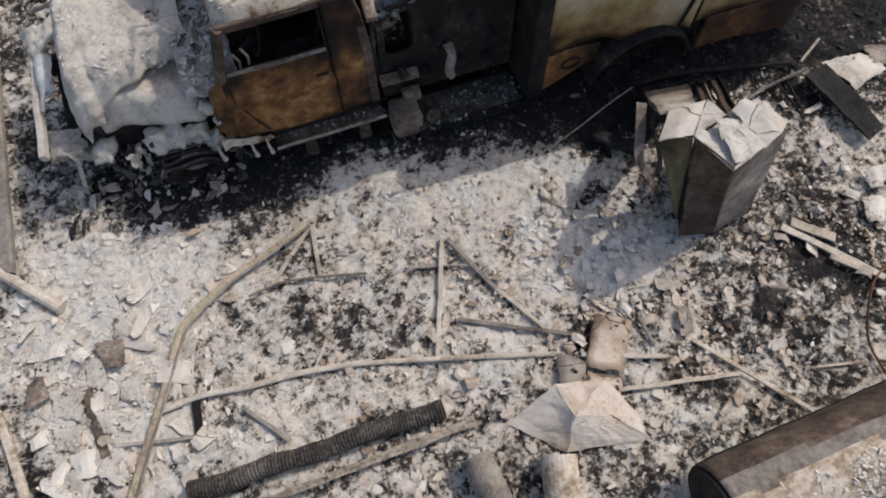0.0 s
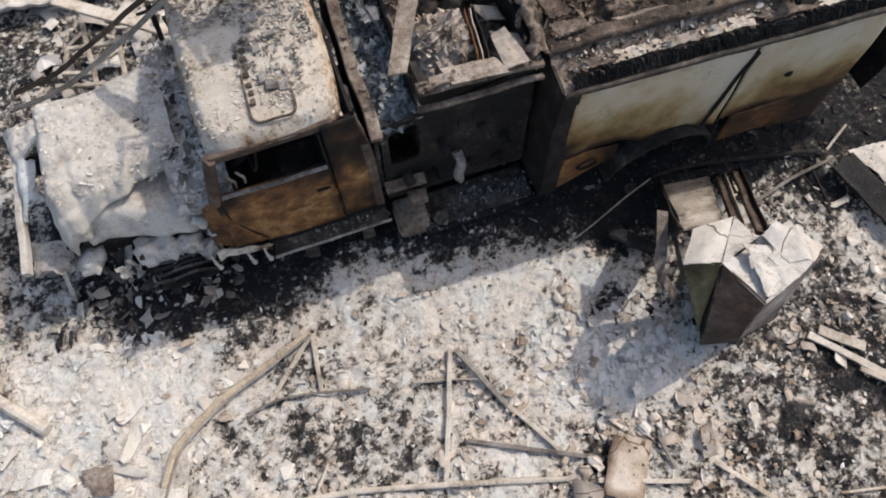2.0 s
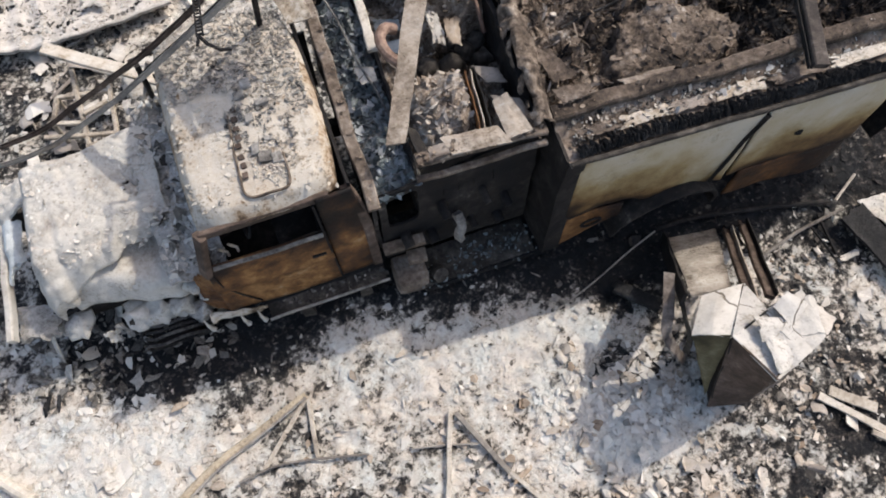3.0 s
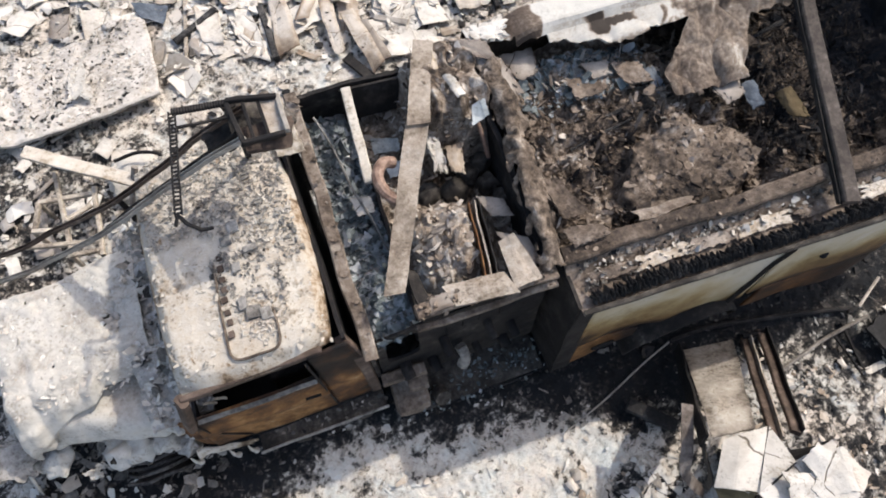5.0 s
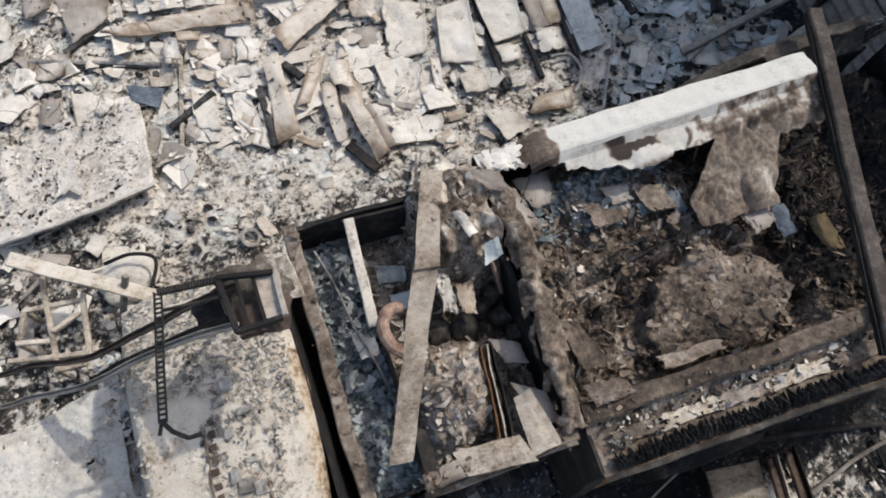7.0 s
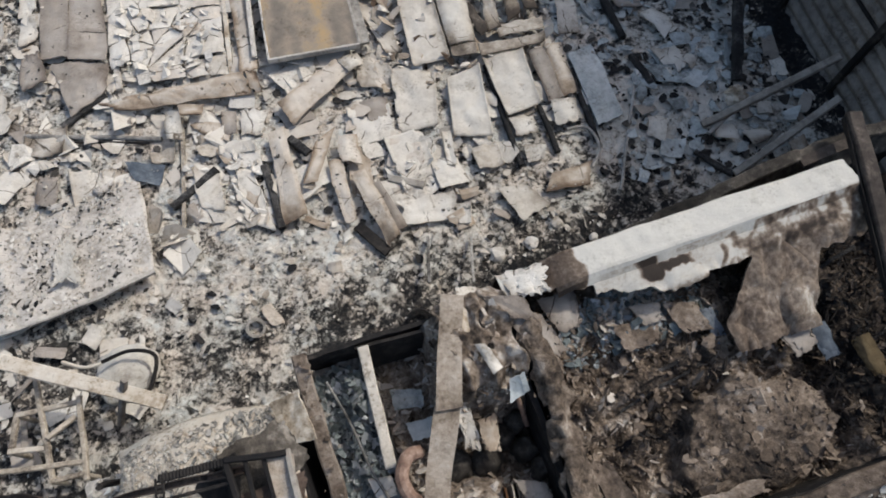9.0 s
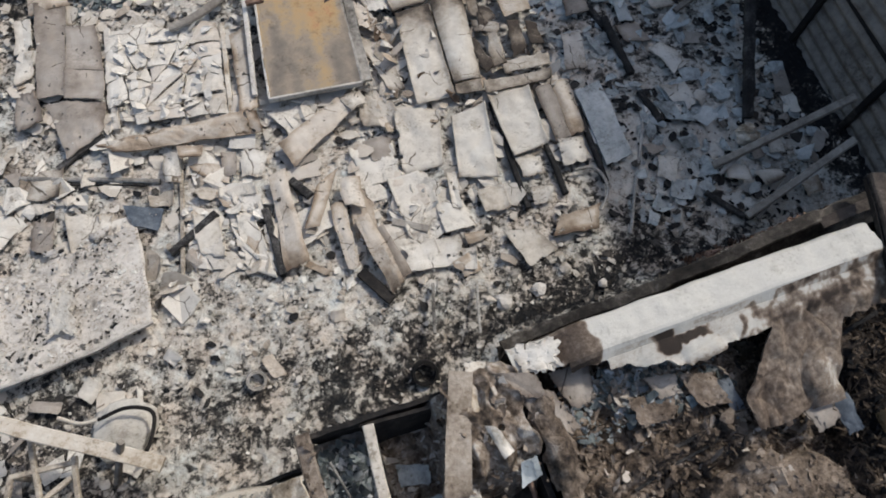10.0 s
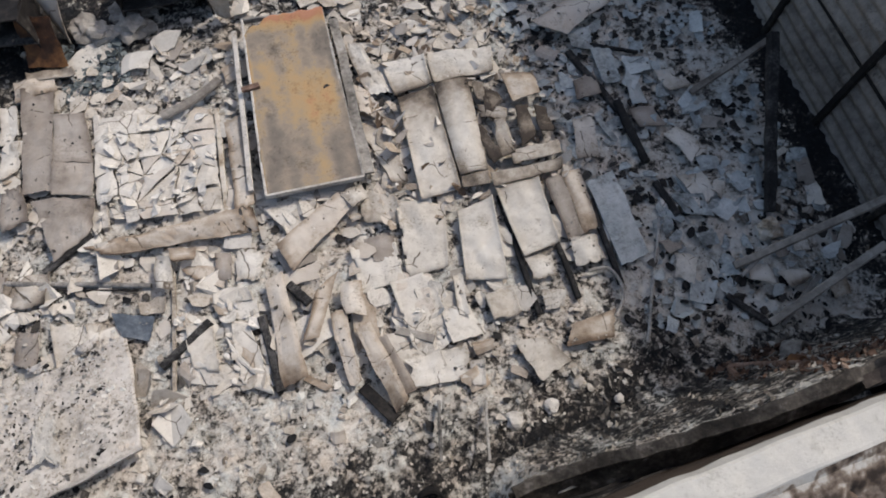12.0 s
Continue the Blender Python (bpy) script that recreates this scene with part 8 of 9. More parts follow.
BAY = [
    ((2.05, 1.72), (2.2, 1.74), (2.25, 1.29), (2.02, 1.26), (2.36, 2.4, 2.45, 2.43), "plank", "tan scorched board leaning in the pump bay", 0.0),
    ((2.1, 1.86), (2.32, 1.68), (2.34, 1.44), (2.2, 1.46), (2.24, 2.3, 2.36, 2.3), "taupe", "grey metal plate behind the tan board", 0.0),
    ((1.46, 1.5), (1.99, 1.45), (2.04, 1.24), (1.51, 1.31), (2.38, 2.4, 2.43, 2.42), "plank", "flat tan board lying along the wall of the pump bay", 0.02),
    ((1.34, 1.44), (1.5, 1.46), (1.5, 1.3), (1.3, 1.3), (2.38, 2.38, 2.42, 2.42), "taupe", "smoked board end on the wall of the pump bay", 0.1),
    ((1.24, 1.8), (1.32, 1.74), (1.36, 1.4), (1.22, 1.42), (2.28, 2.2, 2.36, 2.4), "dark", "dark plate standing in the pump bay", 0.0),
    ((2.08, 2.26), (2.3, 2.16), (2.32, 1.94), (2.12, 2.02), (2.16, 2.18, 2.2, 2.18), "taupe", "pale grey sheet in the pump bay", 0.1),
    ((1.96, 2.76), (2.12, 2.78), (2.06, 2.48), (1.94, 2.52), (2.3, 2.26, 2.2, 2.26), "tan", "crumpled tan rag of sheet in the pump bay", 0.16),
    ((1.82, 2.92), (1.96, 2.9), (1.92, 2.54), (1.8, 2.56), (2.3, 2.28, 2.2, 2.22), "white", "crumpled ash-white rag in the pump bay", 0.24),
    ((2.12, 3.26), (2.19, 3.22), (2.25, 3.02), (2.17, 2.99), (2.64, 2.64, 2.63, 2.63), "white", "clean white chip on the ash heap", 0.02),
    ((2.22, 2.76), (2.4, 2.8), (2.4, 2.94), (2.28, 2.94), (2.5, 2.54, 2.6, 2.56), "blue", "blue-grey sheet end at the heap", 0.06),
    ((2.3, 3.64), (2.62, 3.48), (2.66, 3.26), (2.44, 3.36), (2.6, 2.62, 2.58, 2.62), "taupe", "curled smoked skin over the bay corner", 0.12),
    ((1.4, 3.3), (1.66, 3.2), (1.64, 3.04), (1.38, 3.1), (1.9, 1.94, 1.92, 1.9), "blue", "blue-grey sheet deep in the pump bay", 0.1),
    ((1.42, 2.98), (1.68, 2.94), (1.66, 2.8), (1.44, 2.82), (1.92, 1.96, 1.94, 1.92), "blue", "blue-grey sheet deep in the pump bay", 0.1),
    ((1.02, 2.66), (1.2, 2.62), (1.2, 2.46), (1.04, 2.48), (2.1, 2.1, 2.06, 2.06), "white", "pale sheet piece in the narrow locker", 0.06),
]
for k, (a, b, c, d, zs, look_, label, rag) in enumerate(BAY):
    solo("board_fragment", plate([(*p, z) for p, z in zip((a, b, c, d), zs)], 0.016, 0.012, 3.5, k * 0.7, 14, 14, rag, folds=3, crease=0.03), FLAT[look_], label, "fragment", "fragments in the pump bay")


def slumped(u, v):
    """Folded brown skin slumped over the rear end of the bay."""
    x, y = 1.84 + 0.66 * u, 2.84 + 0.9 * v
    p = Vector((x * 5, y * 3.2, 1.0))
    fold = abs(noise.noise(p)) + 0.5 * abs(noise.noise(p * 2.3))
    edge = 1 - (2 * v - 1) ** 6
    z = 2.44 + 0.2 * edge - 0.16 * fold - 0.3 * smooth01((0.14 - v) / 0.14) - 0.12 * smooth01((0.12 - u) / 0.12)
    return wob((x, y, z), 0.03, 7, 5)


def slumped_cut(u, v):
    return min(u, 1 - u, v, 1 - v) < 0.05 + 0.1 * noise.noise(Vector((u * 6, v * 8, 3))) or noise.noise(Vector((u * 5, v * 6, 9))) > 0.44


solo("slumped_skin", shell(slumped, 56, 70, 0.015, slumped_cut, tone=lambda u, v: 0.6 + 0.3 * noise.noise(Vector((u * 4, v * 5, 1))) + 0.3 * noise.noise(Vector((u * 13, v * 15, 4)))), M_bed, "brown crumpled skin slumped over the pump bay", "skin", smooth=True)
for k in range(3):
    solo("thin_board", plate([(2.0 + 0.05 * k, 2.24, 2.2), (1.84 + 0.05 * k, 1.43, 2.4), (1.84 + 0.05 * k, 1.43, 2.16), (2.0 + 0.05 * k, 2.24, 1.98)], 0.012, 0.02, 3, k, 16, 5, 0.05), (M_rust, M_plank, M_dark)[k], "thin board standing on edge in the pump bay", "board", "thin boards in the pump bay")
sheet([(2.42, 3.5), (2.62, 3.45), (2.85, 3.0), (2.55, 2.95)], 0, "taupe", "smoked torn fibreglass skin on the wall top", "torn_skin", "skin", abs_z=[2.62, 2.6, 2.34, 2.44], amp=0.06, rag=0.2)
sheet([(2.46, 3.78), (2.9, 3.72), (2.86, 3.46), (2.56, 3.48)], 0, "white", "torn white fibreglass corner of the coaming", "torn_skin", "skin", abs_z=[2.54, 2.6, 2.62, 2.58], amp=0.05, rag=0.2)

# ---- on the truck body ----
bm = bmesh.new()
g = random.Random(7)
for k in range(420):
    x = 2.62 + 3.5 * k / 420 + g.uniform(-0.01, 0.01)
    y = 0.985 - 0.045 * (x - 2.5) + g.uniform(-0.015, 0.015)
    w, h, t = g.uniform(0.07, 0.15) * (0.75 + 0.5 * noise.noise(Vector((x * 2, 1, 1)))), g.uniform(0.02, 0.075), 0.005
    lean_x = g.uniform(-0.02, 0.02)
    sweep([(x, y, 2.27), (x + lean_x, y + w * 0.5, 2.28 + h), (x + lean_x * 2, y + w, 2.27 + h * 0.4)], rect(t, 0.05), bm)
solo("charred_laminate", bm, M_char, "row of black charred laminate edges on the locker roof", "charred laminate", kind="stuff")
for k, (x0, x1, y0) in enumerate([(2.62, 3.1, 1.14), (3.05, 3.62, 1.12), (3.55, 4.1, 1.1), (4.0, 4.6, 1.08), (4.55, 5.3, 1.06), (5.2, 6.1, 1.02)]):
    y = y0 - 0.02
    sheet([(x0, y), (x1, y - 0.03), (x1 - 0.03, y + 0.1), (x0 + 0.04, y + 0.12)], 0, "sandy" if k % 2 else "crust", "pale ash crust strip on the locker roof", "ash_crust", "ash crust", abs_z=[2.29, 2.29, 2.31, 2.31], rag=0.28, amp=0.018, n=16, seed=k * 1.3, group="ash crusts on the locker roof")
s, g = scatter(650, 2.6, 6.1, 1.1, 1.34, 41)
flakes("locker_ash", s, 0.01 + 0.035 * g.uniform(0, 1, len(s)) ** 2.5, 0.44 + g.normal(0, 0.2, len(s)), 2.28 + 0.0 * s[:, 0] + 0.05 * np.clip((s[:, 1] - 1.1) / 0.3, 0, 1), M_flake, "ash crumbs on the locker roof", "ash crumbs", seed=42)
solo("cross_beam", sweep(line((4.965, 0.98, 2.5), (6.04, 4.02, 2.7), 30, 0.012, 3), rect(0.135, 0.07)), M_beam, "dark dusty steel cross beam lying over the truck body", "beam")
solo("beam_flange", sweep(line((4.875, 1.02, 2.45), (5.95, 4.04, 2.64), 30, 0.012, 5), angle_iron(0.05, 0.01)), M_dark, "dark edge flange along the cross beam", "beam")
BED = [
    ((2.78, 3.5), (3.12, 3.46), (3.06, 3.14), (2.86, 3.16), 2.32, "taupe"), ((3.5, 3.2), (3.78, 3.14), (3.74, 2.96), (3.56, 2.98), 2.24, "taupe"), ((3.8, 3.12), (4.1, 3.04), (4.1, 2.76), (3.86, 2.8), 2.22, "crust"),
    ((4.06, 2.98), (4.2, 2.96), (4.18, 2.64), (4.06, 2.62), 2.2, "navy"), ((3.3, 3.1), (3.72, 3.02), (3.66, 2.82), (3.3, 2.84), 2.2, "crust"), ((4.56, 2.6), (4.98, 2.66), (4.9, 2.36), (4.66, 2.3), 2.2, "taupe"),
    # navy piece below is a dark sheet laid as the beam's shadow
    ((5.16, 2.3), (5.36, 2.28), (5.3, 1.92), (5.14, 1.96), 2.2, "ochre"), ((4.94, 2.5), (5.08, 2.5), (5.02, 2.2), (4.9, 2.2), 2.14, "navy"), ((2.58, 1.62), (2.9, 1.6), (2.95, 1.42), (2.6, 1.44), 2.42, "crust"),
    ((2.62, 2.2), (2.8, 2.15), (2.9, 1.7), (2.66, 1.72), 2.3, "crust"), ((3.3, 1.62), (3.9, 1.6), (3.86, 1.5), (3.34, 1.5), 2.2, "crust"), ((5.0, 3.1), (5.24, 3.06), (5.3, 2.8), (5.04, 2.8), 2.22, "crust"),
]
for k, (a, b, c, d, z, look_) in enumerate(BED):
    sheet([a, b, c, d], 0, look_, "smoked sheet fragment lying on the heaped truck bed", "sheet_fragment", "fragment", n=14, seed=k * 0.9 + 0.2, rag=0.14, abs_z=[z, z, z + 0.05, z + 0.02], amp=0.05, group="fragments on the truck bed")
bar((2.95, 2.5, 2.14), (5.7, 3.02, 2.2), 0.035, 0.03, "char", "long charred strip through the ash of the truck bed", "charred_strip", "strip", amp=0.04, n=24)
bar((3.1, 2.42, 2.1), (5.2, 2.78, 2.15), 0.025, 0.02, "char", "smoked strip through the ash of the truck bed", "smoked_strip", "strip", amp=0.04, n=20)


s, g = scatter(520, 2.85, 4.25, 2.85, 3.4, 47)
flakes("bed_ash", s, 0.012 + 0.06 * g.uniform(0, 1, len(s)) ** 2.2, 0.56 + g.normal(0, 0.18, len(s)), np.array([bed_z(x, y) for x, y in s.tolist()]) + 0.01, M_blueflake, "blue-grey ash flakes on the truck bed", "ash flakes", seed=48, tilt=0.35)


# far side of the body: a sagging crusted edge that climbs towards the rear, over a bank of char
def far_edge(x):
    """Height of the crusted edge along the far side."""
    return 1.1 + 1.3 * smooth01((x - 2.7) / 2.9)


def far_panel(u, v):
    x = 2.7 + 4.1 * u
    y = 3.76 + (0.3 - 0.14 * smooth01((x - 3.0) / 1.8)) * v
    return wob((x, y, far_edge(x) - 0.26 * (1 - v)), 0.02, 4, 6)


part("far_side_panel", shell(far_panel, 70, 10, 0.02), M_sooty, truck, "smooth sooty panel sagging along the far side")
edge_line = [wob((x, 4.06 - 0.14 * smooth01((x - 3.0) / 1.8), far_edge(x)), 0.03, 5, 3) for x in np.linspace(2.75, 6.8, 60).tolist()]
part("far_edge_crust", sweep(edge_line, rect(0.12, 0.06), grow=lambda s: 1 + 0.35 * noise.noise(Vector((s * 30, 1, 1)))), M_sooty, truck, "crusted ash-grey edge of the far side")
part("far_side_wall", plate([(2.5, 3.8, 0.0), (6.9, 3.8, 0.0), (6.9, 3.78, 2.1), (2.5, 3.8, 1.0)], 0.03, 0.03, 2, 17, 40, 14), M_dark, truck)


def bank_z(x, y):
    p = Vector((x, y, 4.0))
    reach = 0.29 + 0.06 * noise.noise(p * 1.4)
    h = (far_edge(x) - 0.1) * math.exp(-((max(0.0, y - 3.92) / reach) ** 2)) * smooth01((x - 2.5) / 0.7)
    return relief(x, y) - 0.05 + h + 0.1 * noise.noise(p * 3.1) * min(1.0, h * 3) + 0.05 * noise.noise(p * 9) + 0.02 * noise.noise(p * 19)


def bank_tone(x, y):
    p = Vector((x, y, 8.0))
    t = 0.3 + 0.2 * noise.noise(p * 1.6) + 0.24 * noise.noise(p * 5) + 0.16 * noise.noise(p * 12)
    return t + 0.2 * smooth01((4.08 - y) / 0.1) + 0.2 * smooth01((3.6 - x) / 0.6)


heap("char_bank", 2.6, 7.6, 3.9, 5.1, 0.03, bank_z, bank_tone, M_ground, "bank of black char and brown ash against the truck side")
s, g = scatter(2400, 2.9, 7.2, 3.96, 5.0, 43)
flakes("bank_crumbs", s, 0.01 + 0.05 * g.uniform(0, 1, len(s)) ** 3, np.array([bank_tone(x, y) for x, y in s.tolist()]) + g.normal(0, 0.14, len(s)), np.array([bank_z(x, y) for x, y in s.tolist()]), M_flake, "grey and black crumbs on the char bank", "ash crumbs", seed=44, tilt=0.5)
s, g = scatter(500, 5.5, 6.6, 4.0, 4.5, 45)
flakes("rust_crumbs", s, 0.015 + 0.05 * g.uniform(0, 1, len(s)) ** 2, 0.5 + g.normal(0, 0.2, len(s)), np.array([bank_z(x, y) for x, y in s.tolist()]) + 0.02, M_rustflake, "red-brown rusted scraps heaped on the char bank", "rusted scraps", seed=46, tilt=0.7)
hose([(5.6, 4.3, bank_z(5.6, 4.3) + 0.05), (5.75, 4.42, bank_z(5.75, 4.42) + 0.1), (5.92, 4.36, bank_z(5.92, 4.36) + 0.1), (5.98, 4.22, bank_z(5.98, 4.22) + 0.06), (5.86, 4.16, bank_z(5.86, 4.16) + 0.06)], 0.035, "copper", "short rusty coiled pipe on the char bank", "coiled_pipe", "pipe")
ring((6.02, 4.2, bank_z(6.02, 4.2) + 0.02), 0.1, 0.03, 0.12, "rust", "rust-red pipe end in the char bank", "pipe_end", "pipe", (30, 20))
ring((6.42, 4.34, bank_z(6.42, 4.34) + 0.02), 0.15, 0.035, 0.22, "steel", "grey dusty canister in the char bank", "canister", "canister", (25, 35))
solo("flat_bar", sweep(line((5.55, 3.84, 2.42), (6.1, 3.86, 2.46), 8, 0.01, 2), rect(0.1, 0.02)), M_beam, "dusty dark flat bar on the far edge of the truck", "bar")


# ---- burnt appliances at the far edge ----
def appliance(at, size, turn, label):
    ob = thing("burnt_appliance", label, "appliance", at=at)
    w, d, h = size
    m = pose(*at, 0, 0, turn)

    def q(*pts):
        return [tuple(m @ Vector(p)) for p in pts]

    part("side_panel", plate(q((-w, -d, 0), (-w, d, 0), (-w, d, h), (-w, -d, h)), 0.02, 0.03, 3, 1, 10, 10), M_dark, ob)
    part("side_panel", plate(q((w, -d, 0), (w, d, 0), (w, d, h), (w, -d, h)), 0.02, 0.03, 3, 2, 10, 10), M_dark, ob)
    part("back_panel", plate(q((-w, d, 0), (w, d, 0), (w, d, h), (-w, d, h)), 0.02, 0.03, 3, 3, 10, 10), M_dark, ob)
    part("top_panel", plate(q((-w, -d, h), (w, -d, h), (w, d, h), (-w, d, h)), 0.02, 0.04, 3, 4, 10, 10, 0.05), M_dark, ob)
    part("inner_shelf", plate(q((-w, -d, h * 0.5), (w, -d, h * 0.5), (w, d, h * 0.5), (-w, d, h * 0.5)), 0.02, 0.03, 3, 5, 8, 8), M_char, ob)
    return ob


appliance((-1.75, 12.35, 0.0), (0.75, 0.42, 0.85), -12, "open burnt appliance with dark rusted sides")
appliance((0.75, 12.3, 0.0), (0.6, 0.4, 0.8), -8, "open burnt appliance with dark rusted sides")
for k, (x, y, r) in enumerate([(-0.53, 12.12, 0.22), (-0.32, 11.94, 0.2), (0.12, 11.95, 0.26), (0.06, 12.25, 0.22), (0.38, 12.25, 0.2)]):
    solo("crumpled_pad", lump((x, y, 0.12), r, k + 2, 0.55, 0.6, sub=3), M_taupe, "crumpled smoked grey bundle lying on ash", "bundle", group="crumpled bundles")

solo("folded_panel", plate([(-0.92, 12.22, 0.06), (-0.8, 11.98, 0.06), (-0.66, 12.3, 0.74), (-0.98, 12.4, 0.74)], 0.012, 0.02, 3, 11, 14, 16, 0.03, folds=2, crease=0.05), M_tansheet, "tan scorched side panel bent out of the burnt appliance", "panel")
solo("folded_panel", plate([(1.32, 11.74, 0.06), (1.52, 11.66, 0.06), (1.6, 11.56, 0.6), (1.26, 11.68, 0.6)], 0.012, 0.02, 3, 12, 12, 14, 0.03, folds=2, crease=0.05), M_tansheet, "tan scorched side panel of the second burnt appliance", "panel")
hose([(0.22, 10.21, 0.14), (0.5, 10.24, 0.16), (0.83, 10.35, 0.18), (1.11, 10.49, 0.2)], 0.07, "taupe", "rolled smoked sheet lying above the cracked panel", "rolled_sheet", "roll", flat=0.6)
panel([(-1.46, 11.62), (-0.8, 11.46), (-0.76, 11.3), (-1.44, 11.44)], 0.12, "cream strip lying before the burnt appliance", "edge_strip", "strip", burn=(0.3, 0.1, 0.1, 0.1), seed=41.0, n=14)
solo("folded_panel", plate([(-1.4, 11.66, 0.1), (-0.86, 11.52, 0.12), (-0.8, 12.0, 0.62), (-1.28, 12.12, 0.66)], 0.012, 0.03, 3, 9, 16, 16, 0.06, folds=3, crease=0.06), M_rust, "rust-brown folded side panel of the burnt appliance", "panel")
s, g = scatter(620, -1.05, -0.1, 11.0, 11.95, 135)
flakes("grey_ash", s, 0.015 + 0.07 * g.uniform(0, 1, len(s)) ** 2, 0.42 + g.normal(0, 0.16, len(s)), np.array([relief(x, y) for x, y in s.tolist()]) + 0.02, M_blueflake, "blue-grey ash flakes before the burnt appliance", "ash flakes", seed=136, tilt=0.3)

# ---- wall posts ----
for y in (3.9, 5.5, 7.05, 8.7, 10.4):
    x = 8.68 + 0.115 * (y - 5.6) - 0.06
    solo("wall_post", sweep([(x, y, -0.05), (x + 0.02, y + 0.03, 2.4), (x + 0.04, y, 4.75)], rect(0.09, 0.1), up=(0, 1, 0)), M_dark, "dark upright steel post on the corrugated wall", "post", group="wall posts")
for z in (1.1, 2.6):
    solo("wall_rail", sweep([(8.68 + 0.115 * (y - 5.6) - 0.03, y, z) for y in (2.3, 8.0, 11.0, 14.9)], rect(0.03, 0.05)), M_dark, "dark seam rail along the corrugated wall", "rail", group="wall rails")

s, g = scatter(2600, 2.9, 5.8, -4.75, -4.16, 47, lambda x, y: y < -4.3 + 0.2 * noise.noise(Vector((x * 3, y * 3, 1))))
flakes("tank_ash", s, 0.01 + 0.035 * g.uniform(0, 1, len(s)) ** 2, 0.78 + g.normal(0, 0.1, len(s)), 0.42 + np.sqrt(np.clip(0.46**2 - (s[:, 1] + 4.3) ** 2, 0.01, 1)), M_flake, "pale ash lying on the tank", "ash", seed=48, tilt=0.3)

# ---- loose fragments in the rubble ----
g = random.Random(17)
KINDS = []
for k in range(14):
    w, d = g.uniform(0.07, 0.15), g.uniform(0.05, 0.12)
    bm = plate([(-w, -d, 0), (w * g.uniform(0.6, 1), -d, 0.01), (w, d * g.uniform(0.5, 1), 0.03), (-w * g.uniform(0.5, 1), d, 0.01)], 0.012, 0.02, 6, k * 1.1, 3, 3, 0.2, g.uniform(-0.02, 0.05), scorch=0.4)
    KINDS.append({look_: finish("board_fragment", bm.copy(), FLAT[look_]) for look_ in ("white", "tan", "taupe", "blue")})
    bm.free()
AREAS = [(-2.8, 5.0, 4.9, 12.2, 50, ("white", "white", "tan", "taupe"), 1.0), (-2.6, 3.0, 6.4, 11.8, 26, ("white", "white", "tan", "white", "taupe"), 2.3), (5.2, 8.3, 4.9, 11.0, 40, ("blue", "taupe", "blue", "white"), 1.3), (-4.0, -2.3, -2.2, 0.2, 18, ("white",), 1.2), (3.9, 6.4, -3.2, 0.2, 26, ("white", "tan", "taupe"), 0.75), (0.2, 3.4, -2.3, -0.2, 22, ("tan", "white", "tan"), 0.65), (-3.0, -0.9, 4.0, 5.6, 14, ("taupe", "white"), 1.2)]
for x0, x1, y0, y1, n, looks, grown in AREAS:
    for k in range(n):
        x, y = g.uniform(x0, x1), g.uniform(y0, y1)
        ob = new("board_fragment", g.choice(KINDS)[g.choice(looks)])
        ob.matrix_basis = pose(x, y, relief(x, y) + 0.025 + 0.012 * grown, g.uniform(-14, 14) / grown, g.uniform(-14, 14) / grown, g.uniform(0, 360)) @ Matrix.Diagonal((grown * g.uniform(0.6, 1.8), grown * g.uniform(0.5, 1.3), 1, 1))
        tagged(ob, "small broken board fragment lying in the ash", "fragment", "board fragments in the rubble")

# ---- ash settled on the lying sheets ----
g = np.random.default_rng(61)
spots, zs = [], []
for cs, bow in TOPS:
    a, b, c, d = cs
    area = ((b - a).cross(d - a)).length
    for k in range(int(8 + 55 * area)):
        u, v = g.uniform(0.08, 0.92), g.uniform(0.08, 0.92)
        p = (a * (1 - u) + b * u) * (1 - v) + (d * (1 - u) + c * u) * v
        spots.append((p.x, p.y))
        zs.append(p.z + bow * 4 * u * (1 - u) + 0.004)
spots = np.array(spots)
size = 0.006 + 0.034 * g.uniform(0, 1, len(spots)) ** 3.5
flakes("settled_ash", spots, size, 0.4 + g.normal(0, 0.2, len(spots)), np.array(zs), M_flake, "ash flakes settled on the lying sheets", "ash", seed=62, tilt=0.15, thick=0.15)

# ---- cracked crust beside the cabinet ----
cracked([(2.45, -0.75), (3.3, -0.55), (3.6, -1.05), (2.7, -1.4)], 0.0, 7, 5, "white", "flat cracked crust of pale ash", "cracked_crust", seed=71, curl=0.008, gap=0.004, cat="crust")

# ---- ragged flakes of burnt sheeting among the rubble ----
def rubble_field(name, n, x0, x1, y0, y1, size0, size1, material, label, seed, mid=0.56):
    s, g = scatter(n, x0, x1, y0, y1, seed, lambda x, y: noise.noise(Vector((x * 0.9, y * 0.9, seed))) > -0.25 and tone_at(x, y) > 0.3)
    size = size0 + (size1 - size0) * g.uniform(0, 1, len(s)) ** 2
    hs = np.array([relief(x, y) for x, y in s.tolist()]) + g.uniform(0.005, 0.05, len(s))
    flakes(name, s, size, mid + g.normal(0, 0.13, len(s)), hs, material, label, "sheet flakes", seed=seed + 1, tilt=0.12, thick=0.08, slim=(0.35, 0.95), jag=(0.7, 1.12))


